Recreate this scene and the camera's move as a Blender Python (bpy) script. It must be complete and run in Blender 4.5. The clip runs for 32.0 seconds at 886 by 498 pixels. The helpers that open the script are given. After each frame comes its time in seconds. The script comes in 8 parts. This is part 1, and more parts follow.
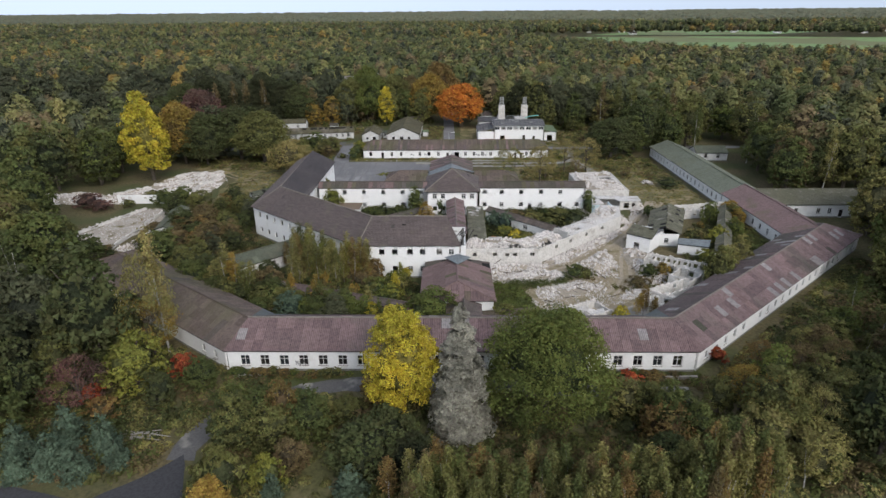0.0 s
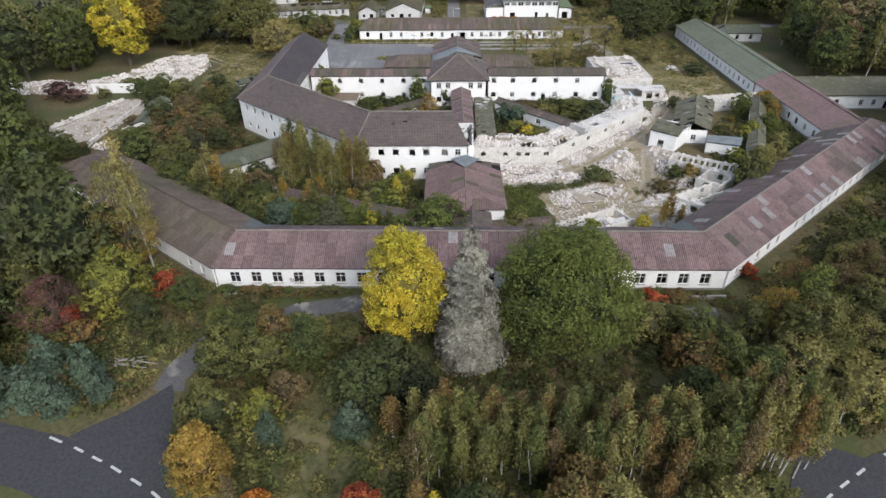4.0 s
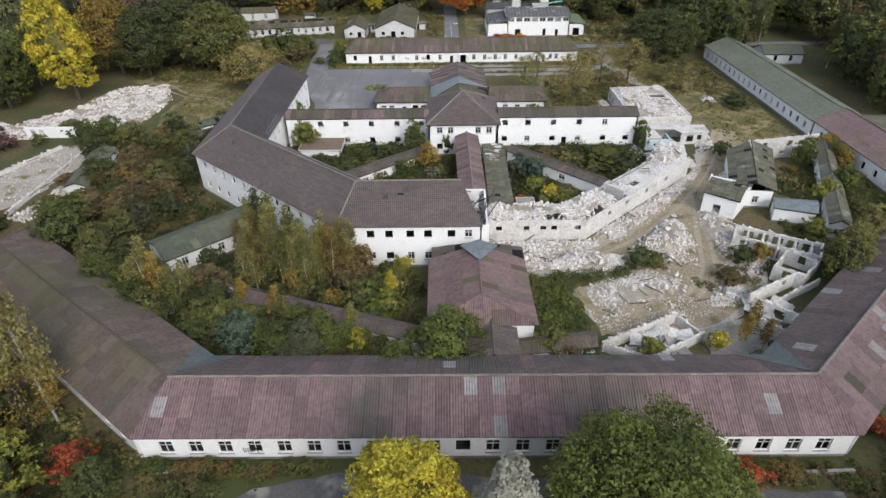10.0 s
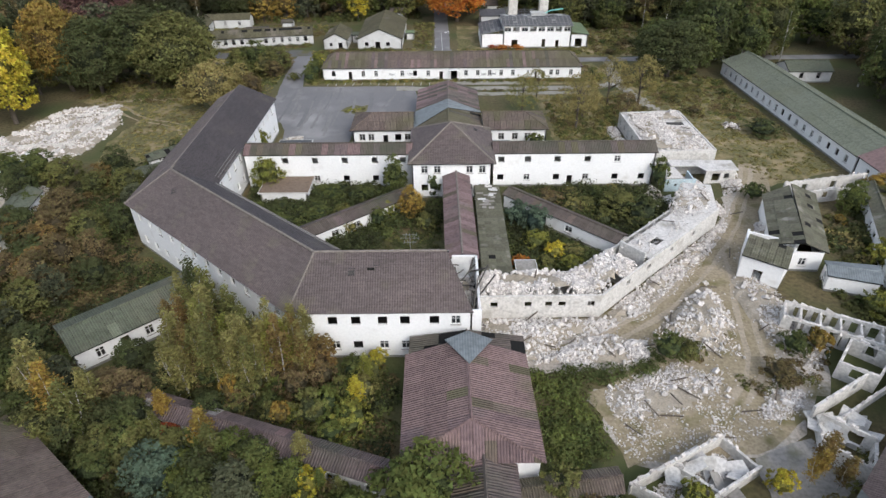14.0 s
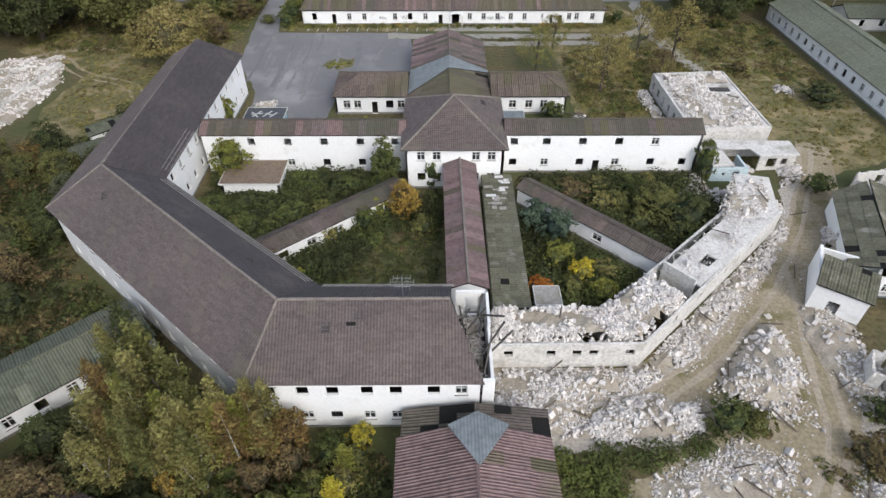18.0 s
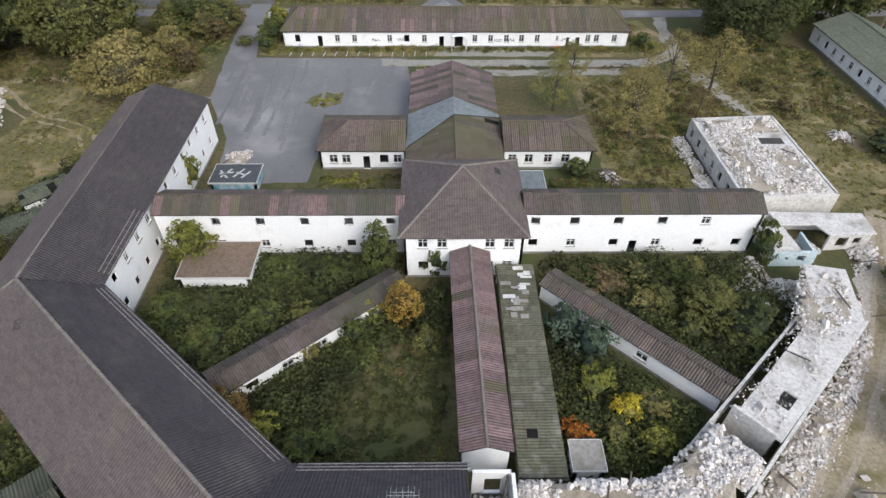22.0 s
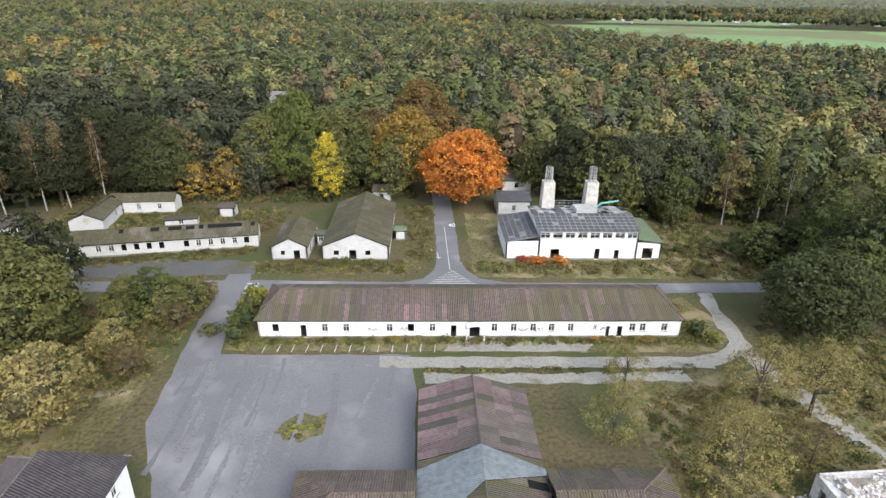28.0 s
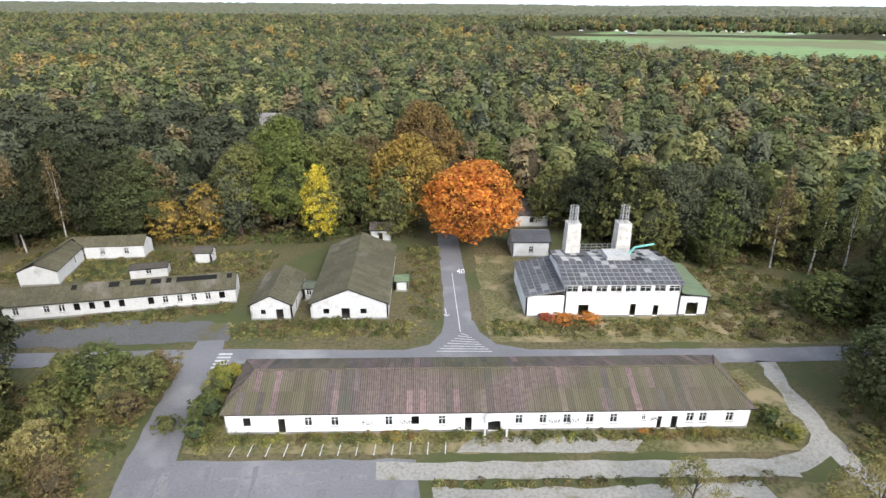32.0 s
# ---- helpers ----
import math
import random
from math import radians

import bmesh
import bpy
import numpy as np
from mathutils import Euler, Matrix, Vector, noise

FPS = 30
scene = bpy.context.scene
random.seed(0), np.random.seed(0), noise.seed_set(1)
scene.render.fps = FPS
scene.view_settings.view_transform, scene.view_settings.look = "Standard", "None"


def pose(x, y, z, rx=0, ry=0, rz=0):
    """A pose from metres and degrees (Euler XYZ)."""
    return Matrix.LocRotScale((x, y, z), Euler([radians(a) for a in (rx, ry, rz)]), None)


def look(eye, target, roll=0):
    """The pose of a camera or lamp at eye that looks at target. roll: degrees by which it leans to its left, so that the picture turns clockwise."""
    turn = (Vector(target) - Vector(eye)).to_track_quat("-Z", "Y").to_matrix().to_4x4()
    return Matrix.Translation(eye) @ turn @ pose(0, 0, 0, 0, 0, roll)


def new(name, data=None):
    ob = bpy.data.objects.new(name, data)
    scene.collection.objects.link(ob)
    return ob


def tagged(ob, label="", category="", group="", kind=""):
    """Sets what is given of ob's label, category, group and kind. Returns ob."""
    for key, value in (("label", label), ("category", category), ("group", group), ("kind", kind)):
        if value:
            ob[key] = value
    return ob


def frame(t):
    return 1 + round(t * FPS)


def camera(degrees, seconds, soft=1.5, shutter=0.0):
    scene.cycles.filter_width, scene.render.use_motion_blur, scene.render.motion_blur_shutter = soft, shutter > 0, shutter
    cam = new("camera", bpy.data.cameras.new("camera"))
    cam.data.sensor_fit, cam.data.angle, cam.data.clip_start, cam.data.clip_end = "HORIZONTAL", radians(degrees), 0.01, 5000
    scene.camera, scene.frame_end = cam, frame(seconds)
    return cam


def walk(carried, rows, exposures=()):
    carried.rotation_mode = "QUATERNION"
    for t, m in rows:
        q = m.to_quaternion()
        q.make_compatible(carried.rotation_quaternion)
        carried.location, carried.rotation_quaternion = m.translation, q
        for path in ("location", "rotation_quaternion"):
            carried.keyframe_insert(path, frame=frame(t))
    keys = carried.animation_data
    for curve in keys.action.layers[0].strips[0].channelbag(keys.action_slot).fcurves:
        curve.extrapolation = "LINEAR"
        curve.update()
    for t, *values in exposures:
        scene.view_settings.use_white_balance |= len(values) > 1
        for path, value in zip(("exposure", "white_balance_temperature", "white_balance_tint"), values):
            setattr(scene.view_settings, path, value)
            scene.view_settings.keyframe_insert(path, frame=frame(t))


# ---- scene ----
from mathutils.geometry import tessellate_polygon

cam = camera(73.8, 32.0)
PATH = [
    (0, (3.843, -220.856, 53.963), (3.8, -219.007, 53.201), -0.5),
    (0.5, (3.379, -220.679, 53.384), (3.342, -218.901, 52.469), -0.5),
    (1, (3.362, -220.068, 53.099), (3.32, -218.372, 52.039), -0.4),
    (1.5, (3.612, -218.991, 52.993), (3.562, -217.328, 51.884), -0.6),
    (2, (3.558, -217.509, 52.98), (3.506, -215.847, 51.87), -0.7),
    (2.5, (3.466, -216.118, 52.936), (3.413, -214.454, 51.828), -0.7),
    (3, (3.055, -214.365, 53.132), (3.006, -212.701, 52.023), -0.8),
    (3.5, (3.074, -212.459, 53.129), (3.023, -210.794, 52.021), -0.7),
    (5.5, (2.029, -203.48, 53.799), (1.987, -201.819, 52.685), -0.5),
    (6, (1.754, -201.101, 53.663), (1.714, -199.438, 52.553), -0.5),
    (6.5, (1.622, -198.755, 53.729), (1.581, -197.092, 52.619), -0.6),
    (7, (1.435, -196.223, 53.734), (1.395, -194.56, 52.623), -0.7),
    (7.5, (1.394, -193.625, 53.614), (1.349, -191.963, 52.501), -1.1),
    (8, (0.966, -191.033, 53.504), (0.926, -189.371, 52.393), -1.0),
    (8.5, (0.586, -188.383, 53.403), (0.55, -186.722, 52.289), -1.0),
    (9, (0.044, -185.789, 53.533), (0.017, -184.128, 52.42), -0.3),
    (9.5, (0.286, -183.243, 53.252), (0.253, -181.582, 52.138), -1.1),
    (10, (0.319, -180.748, 53.331), (0.291, -179.087, 52.217), -0.9),
    (10.5, (0.39, -178.254, 53.439), (0.367, -176.594, 52.323), -0.7),
    (11, (0.797, -175.791, 53.562), (0.777, -174.134, 52.442), -0.7),
    (11.5, (1.159, -173.321, 53.817), (1.143, -171.665, 52.695), -0.5),
    (12, (1.573, -170.847, 53.716), (1.556, -169.191, 52.595), -0.6),
    (12.5, (1.734, -167.833, 53.214), (1.719, -166.173, 52.098), -0.6),
    (13, (1.665, -164.676, 52.691), (1.654, -163.012, 51.582), -0.1),
    (13.5, (1.804, -161.94, 52.435), (1.791, -160.275, 51.327), -0.5),
    (14, (1.838, -159.442, 52.412), (1.827, -157.787, 51.29), -0.6),
    (14.5, (1.686, -156.934, 52.635), (1.681, -155.302, 51.478), -0.2),
    (16.5, (1.577, -146.369, 52.121), (1.575, -144.811, 50.866), -0.2),
    (17, (1.478, -143.698, 51.789), (1.475, -142.15, 50.523), -0.2),
    (17.5, (1.472, -141.08, 51.811), (1.469, -139.552, 50.521), -0.2),
    (18, (1.243, -138.385, 51.723), (1.243, -136.881, 50.404), -0.1),
    (18.5, (1.158, -135.757, 51.689), (1.16, -134.28, 50.34), -0.1),
    (19, (0.786, -133.21, 51.703), (0.794, -131.76, 50.325), -0.1),
    (19.5, (0.902, -130.361, 52.021), (0.905, -128.931, 50.623), -0.2),
    (20, (0.798, -127.562, 52.382), (0.801, -126.138, 50.978), -0.1),
    (20.5, (0.398, -124.905, 52.635), (0.408, -123.476, 51.235), 0.0),
    (21, (-0.029, -122.19, 52.733), (-0.012, -120.753, 51.342), 0.3),
    (21.5, (-0.13, -119.428, 52.707), (-0.111, -117.98, 51.329), 0.3),
    (22, (-0.167, -116.821, 52.748), (-0.149, -115.36, 51.382), 0.3),
    (22.5, (-0.65, -113.894, 52.723), (-0.626, -112.418, 51.374), 0.4),
    (23, (-1.406, -110.757, 52.516), (-1.371, -109.257, 51.194), 0.6),
    (23.5, (-1.978, -108.0, 52.524), (-1.934, -106.465, 51.243), 0.8),
    (24, (-2.251, -105.008, 52.678), (-2.202, -103.439, 51.438), 0.9),
    (24.5, (-2.489, -102.264, 52.862), (-2.438, -100.658, 51.67), 1.0),
    (25, (-2.787, -99.512, 52.966), (-2.731, -97.87, 51.826), 1.0),
    (25.5, (-2.941, -96.747, 53.162), (-2.884, -95.071, 52.072), 1.0),
    (26, (-3.058, -93.985, 53.354), (-3.001, -92.277, 52.317), 1.0),
    (26.5, (-3.223, -91.397, 53.442), (-3.166, -89.655, 52.46), 0.9),
    (28.5, (-4.318, -80.785, 53.639), (-4.255, -78.949, 52.848), 1.0),
    (29, (-4.654, -78.172, 53.627), (-4.585, -76.335, 52.839), 1.0),
    (29.5, (-4.713, -75.489, 53.642), (-4.645, -73.651, 52.854), 1.0),
    (30, (-4.894, -73.007, 53.677), (-4.825, -71.169, 52.889), 1.0),
    (30.5, (-5.044, -70.358, 53.689), (-4.974, -68.521, 52.902), 0.9),
    (31, (-5.135, -67.801, 53.602), (-5.066, -65.963, 52.817), 0.9),
    (31.5, (-5.029, -65.293, 53.603), (-4.963, -63.454, 52.819), 0.7),
    (32, (-4.643, -62.896, 53.641), (-4.589, -61.057, 52.859), 0.4),
]
walk(cam, [(t, look(e, g, r)) for t, e, g, r in PATH], exposures=[(0.0, 0.02), (1.0, 0.26), (2.0, 0.38), (3.5, 0.4), (6.0, 0.3), (9.0, 0.26), (12.0, 0.35), (19.0, 0.34), (22.0, 0.38), (25.0, 0.46), (27.0, 0.66), (29.0, 0.93), (32.0, 0.97)])

# ---- world and sun: overcast autumn noon ----
SUN_EL, SUN_AZ = radians(38), radians(152)
world = bpy.data.worlds.new("overcast")
scene.world = world
world.use_nodes = True
wn, wl = world.node_tree.nodes, world.node_tree.links
sky = wn.new("ShaderNodeTexSky")
sky.sky_type, sky.sun_disc = "NISHITA", False
sky.sun_elevation, sky.sun_rotation = SUN_EL, SUN_AZ
sky.air_density, sky.dust_density, sky.ozone_density = 1.0, 1.5, 1.0
above = wn.new("ShaderNodeTexCoord")
split, lift, join = wn.new("ShaderNodeSeparateXYZ"), wn.new("ShaderNodeMath"), wn.new("ShaderNodeCombineXYZ")
lift.operation, lift.inputs[1].default_value = "MAXIMUM", 0.3
wl.new(above.outputs["Generated"], split.inputs[0])
wl.new(split.outputs[0], join.inputs[0])
wl.new(split.outputs[1], join.inputs[1])
wl.new(split.outputs[2], lift.inputs[0])
wl.new(lift.outputs[0], join.inputs[2])
wl.new(join.outputs[0], sky.inputs["Vector"])
pale = wn.new("ShaderNodeHueSaturation")
pale.inputs["Saturation"].default_value = 0.55
wl.new(sky.outputs[0], pale.inputs["Color"])
wl.new(pale.outputs[0], wn["Background"].inputs["Color"])
wn["Background"].inputs["Strength"].default_value = 0.225
lamp = bpy.data.lights.new("sun", "SUN")
lamp.energy, lamp.angle, lamp.color = 1.25, radians(25), (1.0, 0.97, 0.925)
sun = new("sun", lamp)
sun.matrix_world = look((74, -199, 124), (0, -60, 0))

RNG = random.Random(7)
NP = np.random.default_rng(11)


# ---- materials ----
def mat(name, color, rough=0.8, color2=None, scale=0.3, fine=6.0, amount=0.5, bump=0.0, metal=0.0, rnd=0.0,
        island=False, wave=0.0, wave_dist=0.12, stain=None, stain_scale=0.15, stain_lo=0.5, stain_hi=0.65, spec=0.3, tint=0.0, grain=0.45, bump_power=0.6, through_light=0.0):
    """Two-scale mottled surface. wave: corrugation pitch in metres along the object's own x. stain: third colour in patches of a shape of their own."""
    m = bpy.data.materials.new(name)
    m.use_nodes = True
    n, l = m.node_tree.nodes, m.node_tree.links
    b = n["Principled BSDF"]
    b.inputs["Roughness"].default_value = rough
    b.inputs["Metallic"].default_value = metal
    b.inputs["Specular IOR Level"].default_value = spec
    geo = n.new("ShaderNodeNewGeometry")
    color2 = color2 or tuple(c * 0.7 for c in color)

    def noisy(s, detail=5.0):
        t = n.new("ShaderNodeTexNoise")
        t.inputs["Scale"].default_value, t.inputs["Detail"].default_value = s, detail
        l.new(geo.outputs["Position"], t.inputs["Vector"])
        return t

    def mixed(fac, a, c):
        x = n.new("ShaderNodeMix")
        x.data_type = "RGBA"
        l.new(fac, x.inputs["Factor"])
        for sock, v in ((x.inputs["A"], a), (x.inputs["B"], c)):
            if isinstance(v, tuple):
                sock.default_value = (*v, 1)
            else:
                l.new(v, sock)
        return x.outputs["Result"]

    def ramp(sock, lo, hi):
        r = n.new("ShaderNodeMapRange")
        r.inputs["From Min"].default_value, r.inputs["From Max"].default_value = lo, hi
        l.new(sock, r.inputs["Value"])
        return r.outputs[0]

    big, small = noisy(scale), noisy(fine, 3.0)
    col = mixed(ramp(big.outputs["Fac"], 0.5 - amount / 2, 0.5 + amount / 2), color, color2)
    gr = n.new("ShaderNodeMix")
    gr.data_type, gr.blend_type = "RGBA", "MULTIPLY"
    gr.inputs["Factor"].default_value = grain
    l.new(col, gr.inputs["A"])
    l.new(ramp(small.outputs["Fac"], 0.15, 0.6), gr.inputs["B"])
    col = gr.outputs["Result"]
    if stain:
        st = noisy(stain_scale, 8.0)
        col = mixed(ramp(st.outputs["Fac"], stain_lo, stain_hi), col, stain)
    w = None
    if wave:
        tc = n.new("ShaderNodeTexCoord")
        w = n.new("ShaderNodeTexWave")
        w.wave_profile = "SIN"
        w.inputs["Scale"].default_value = 0.314 / wave
        w.inputs["Distortion"].default_value, w.inputs["Detail Scale"].default_value = 0.25, 0.6
        l.new(tc.outputs["Object"], w.inputs["Vector"])
        # colour darkens the wave valleys: grime plus painted shade the bump lacks
        furrow = n.new("ShaderNodeMix")
        furrow.data_type, furrow.blend_type = "RGBA", "MULTIPLY"
        furrow.inputs["Factor"].default_value = 0.33
        l.new(col, furrow.inputs["A"])
        l.new(ramp(w.outputs["Fac"], -0.35, 0.6), furrow.inputs["B"])
        col = furrow.outputs["Result"]
    if rnd:
        src = geo.outputs["Random Per Island"] if island else n.new("ShaderNodeObjectInfo").outputs["Random"]
        hsv = n.new("ShaderNodeHueSaturation")
        l.new(col, hsv.inputs["Color"])
        r = n.new("ShaderNodeMapRange")
        r.inputs["To Min"].default_value, r.inputs["To Max"].default_value = 1 - rnd, 1 + rnd
        l.new(src, r.inputs["Value"])
        l.new(r.outputs[0], hsv.inputs["Value"])
        if tint:
            r2 = n.new("ShaderNodeMapRange")
            r2.inputs["To Min"].default_value, r2.inputs["To Max"].default_value = 0.5 - tint, 0.5 + tint
            l.new(src, r2.inputs["Value"])
            l.new(r2.outputs[0], hsv.inputs["Hue"])
        col = hsv.outputs[0]
    l.new(col, b.inputs["Base Color"])
    normal = None
    if wave:
        bw = n.new("ShaderNodeBump")
        bw.inputs["Strength"].default_value, bw.inputs["Distance"].default_value = 1.0, wave_dist
        l.new(w.outputs["Fac"], bw.inputs["Height"])
        normal = bw
    if bump:
        bb = n.new("ShaderNodeBump")
        bb.inputs["Strength"].default_value, bb.inputs["Distance"].default_value = bump_power, bump
        l.new(small.outputs["Fac"], bb.inputs["Height"])
        if normal:
            l.new(normal.outputs[0], bb.inputs["Normal"])
        normal = bb
    if normal:
        l.new(normal.outputs[0], b.inputs["Normal"])
    if through_light:
        back, both = n.new("ShaderNodeBsdfTranslucent"), n.new("ShaderNodeMixShader")
        both.inputs["Fac"].default_value = through_light
        l.new(col, back.inputs["Color"])
        l.new(b.outputs[0], both.inputs[1])
        l.new(back.outputs[0], both.inputs[2])
        l.new(both.outputs[0], n["Material Output"].inputs["Surface"])
    return m


M_WALL = mat("white_render", (0.83, 0.83, 0.82), 0.85, (0.78, 0.78, 0.77), 0.4, 3.0, 0.6, 0.01, stain=(0.56, 0.54, 0.50), stain_scale=0.5, stain_lo=0.6, stain_hi=0.95, grain=0.1)
M_WALLR = mat("weathered_white_render", (0.60, 0.60, 0.59), 0.88, (0.52, 0.52, 0.50), 0.4, 3.0, 0.6, 0.01, stain=(0.34, 0.33, 0.30), stain_scale=0.5, stain_lo=0.55, stain_hi=0.82, grain=0.2)
WALLS = [M_WALL]
M_PLINTH = mat("grey_plinth", (0.30, 0.29, 0.27), 0.9, (0.2, 0.2, 0.18), 0.5, 4.0, 0.7, 0.02)
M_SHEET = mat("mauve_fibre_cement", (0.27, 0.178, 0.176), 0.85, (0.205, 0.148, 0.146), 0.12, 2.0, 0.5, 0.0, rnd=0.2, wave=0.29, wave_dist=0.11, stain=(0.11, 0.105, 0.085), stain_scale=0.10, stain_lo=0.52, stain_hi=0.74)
M_SHEETB = mat("brown_fibre_cement", (0.135, 0.105, 0.095), 0.85, (0.12, 0.105, 0.085), 0.1, 2.0, 0.5, 0.0, rnd=0.12, wave=0.29, wave_dist=0.09, stain=(0.085, 0.085, 0.06), stain_scale=0.12, stain_lo=0.45, stain_hi=0.65)
M_SHEETM = mat("mossy_fibre_cement", (0.19, 0.14, 0.122), 0.9, (0.15, 0.122, 0.098), 0.10, 2.0, 0.5, 0.0, rnd=0.16, wave=0.29, wave_dist=0.11, stain=(0.128, 0.115, 0.07), stain_scale=0.09, stain_lo=0.44, stain_hi=0.62)
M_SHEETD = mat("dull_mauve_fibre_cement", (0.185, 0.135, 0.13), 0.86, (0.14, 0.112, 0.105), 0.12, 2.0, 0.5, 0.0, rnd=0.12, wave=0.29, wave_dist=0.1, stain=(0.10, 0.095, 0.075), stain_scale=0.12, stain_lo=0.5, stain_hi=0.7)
M_SHEETP = mat("pinkish_fibre_cement", (0.275, 0.182, 0.175), 0.88, (0.215, 0.15, 0.14), 0.15, 2.0, 0.5, 0.0, rnd=0.12, wave=0.29, wave_dist=0.11, stain=(0.15, 0.135, 0.08), stain_scale=0.12, stain_lo=0.58, stain_hi=0.74)
M_SHEETW = mat("pale_fibre_cement", (0.40, 0.375, 0.365), 0.88, (0.30, 0.275, 0.265), 0.2, 2.0, 0.5, 0.0, rnd=0.12, wave=0.29, wave_dist=0.11)
M_MOSS = mat("olive_moss_sheet", (0.145, 0.132, 0.078), 0.92, (0.11, 0.10, 0.063), 0.12, 2.0, 0.5, 0.0, rnd=0.14, island=True, wave=0.29, wave_dist=0.11, stain=(0.23, 0.195, 0.165), stain_scale=0.16, stain_lo=0.56, stain_hi=0.74)
M_VALLEY = mat("weathered_zinc", (0.125, 0.14, 0.14), 0.65, (0.095, 0.105, 0.10), 0.3, 2.0, 0.6, 0.0, stain=(0.10, 0.10, 0.075), stain_scale=0.5, stain_lo=0.55, stain_hi=0.7)
M_GRIME = mat("grimy_plaster", (0.72, 0.70, 0.67), 0.9, (0.54, 0.52, 0.48), 0.5, 3.0, 0.7, 0.02, stain=(0.32, 0.29, 0.25), stain_scale=0.55, stain_lo=0.57, stain_hi=0.78)
M_DUST = mat("dusty_white_slab", (0.72, 0.70, 0.67), 0.95, (0.54, 0.51, 0.48), 0.35, 3.0, 0.7, 0.02, stain=(0.28, 0.26, 0.22), stain_scale=0.3, stain_lo=0.55, stain_hi=0.72)
M_SHEETG = mat("green_fibre_cement", (0.145, 0.160, 0.115), 0.85, (0.115, 0.125, 0.09), 0.1, 2.0, 0.5, 0.0, rnd=0.08, wave=0.29, wave_dist=0.09, stain=(0.175, 0.165, 0.12), stain_scale=0.15, stain_lo=0.55, stain_hi=0.75)
M_GREENP = mat("pale_green_fibre_cement", (0.215, 0.235, 0.175), 0.85, (0.17, 0.185, 0.135), 0.1, 2.0, 0.5, 0.0, rnd=0.06, island=True, wave=0.29, wave_dist=0.07, stain=(0.15, 0.155, 0.10), stain_scale=0.12, stain_lo=0.55, stain_hi=0.75)
M_METAL = mat("grey_metal_roof", (0.22, 0.25, 0.26), 0.6, (0.18, 0.20, 0.21), 0.2, 1.5, 0.5, 0.0, rnd=0.05, wave=0.3, wave_dist=0.02)
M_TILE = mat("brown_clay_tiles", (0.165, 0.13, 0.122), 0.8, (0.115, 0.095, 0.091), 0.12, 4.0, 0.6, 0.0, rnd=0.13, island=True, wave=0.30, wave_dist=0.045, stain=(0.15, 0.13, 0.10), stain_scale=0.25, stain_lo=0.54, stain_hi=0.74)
# darker tile colour, for the inner slopes and hatch frames
M_TILED = mat("dark_clay_tiles", (0.088, 0.075, 0.077), 0.75, (0.066, 0.058, 0.061), 0.12, 4.0, 0.6, 0.0, rnd=0.13, island=True, wave=0.30, wave_dist=0.07, stain=(0.10, 0.09, 0.08), stain_scale=0.3, stain_lo=0.56, stain_hi=0.78)
M_RIDGE = mat("ridge_tiles", (0.27, 0.235, 0.205), 0.85, (0.15, 0.13, 0.115), 1.0, 6.0, 0.6, 0.02)
M_FLAT = mat("mossy_felt", (0.12, 0.125, 0.085), 0.95, (0.18, 0.17, 0.14), 0.5, 3.0, 0.6, 0.03, stain=(0.07, 0.08, 0.04), stain_scale=0.7)
# indoor darkness painted as a near-black surface colour
M_ROOMSHADE = mat("interior_shade", (0.05, 0.048, 0.045), 0.95, (0.08, 0.075, 0.07), 0.5, 3.0)
# near-black decks: shade under missing sheets is put into their colour
M_DECKSHADE = mat("roof_deck_shade", (0.008, 0.008, 0.007), 0.95, (0.014, 0.013, 0.012), 0.6, 3.0)
M_FRAME = mat("white_window_frame", (0.72, 0.72, 0.70), 0.5, (0.6, 0.6, 0.57), 1.0, 8.0)
M_WOOD = mat("weathered_timber", (0.16, 0.13, 0.10), 0.9, (0.10, 0.08, 0.07), 0.8, 8.0, 0.6, 0.02)
M_ASPH = mat("old_asphalt", (0.20, 0.197, 0.20), 0.92, (0.15, 0.147, 0.152), 0.06, 3.0, 0.4, 0.0, stain=(0.29, 0.285, 0.28), stain_scale=0.09, stain_lo=0.52, stain_hi=0.72, grain=0.22)
M_ROAD = mat("road_asphalt", (0.062, 0.062, 0.066), 0.9, (0.05, 0.05, 0.054), 0.1, 3.0, 0.6, 0.01)
M_CONC = mat("pale_concrete", (0.36, 0.34, 0.31), 0.95, (0.28, 0.26, 0.235), 0.15, 2.5, 0.6, 0.02, stain=(0.17, 0.165, 0.115), stain_scale=0.3, stain_lo=0.57, stain_hi=0.72)
M_DIRT = mat("trodden_earth", (0.36, 0.30, 0.215), 0.95, (0.26, 0.215, 0.13), 0.22, 2.5, 0.5, 0.06, stain=(0.155, 0.135, 0.062), stain_scale=0.28, stain_lo=0.55, stain_hi=0.66, grain=0.5)
M_DUSTG = mat("dusty_rubble_ground", (0.50, 0.46, 0.41), 0.95, (0.36, 0.31, 0.25), 0.3, 3.0, 0.6, 0.08, stain=(0.155, 0.135, 0.065), stain_scale=0.22, stain_lo=0.54, stain_hi=0.64, grain=0.55)
M_RUB = mat("rubble_white", (0.76, 0.73, 0.70), 0.95, (0.56, 0.51, 0.47), 0.3, 5.0, 0.8, 0.05, rnd=0.25, island=True)
M_RUBM = mat("rubble_bed", (0.47, 0.42, 0.35), 0.95, (0.26, 0.22, 0.16), 0.6, 5.0, 0.6, 0.08)
M_LINE = mat("road_paint", (0.62, 0.62, 0.60), 0.8, (0.45, 0.45, 0.44), 1.5, 8.0)
M_STEEL = mat("galvanised_steel", (0.45, 0.46, 0.47), 0.4, metal=0.6)
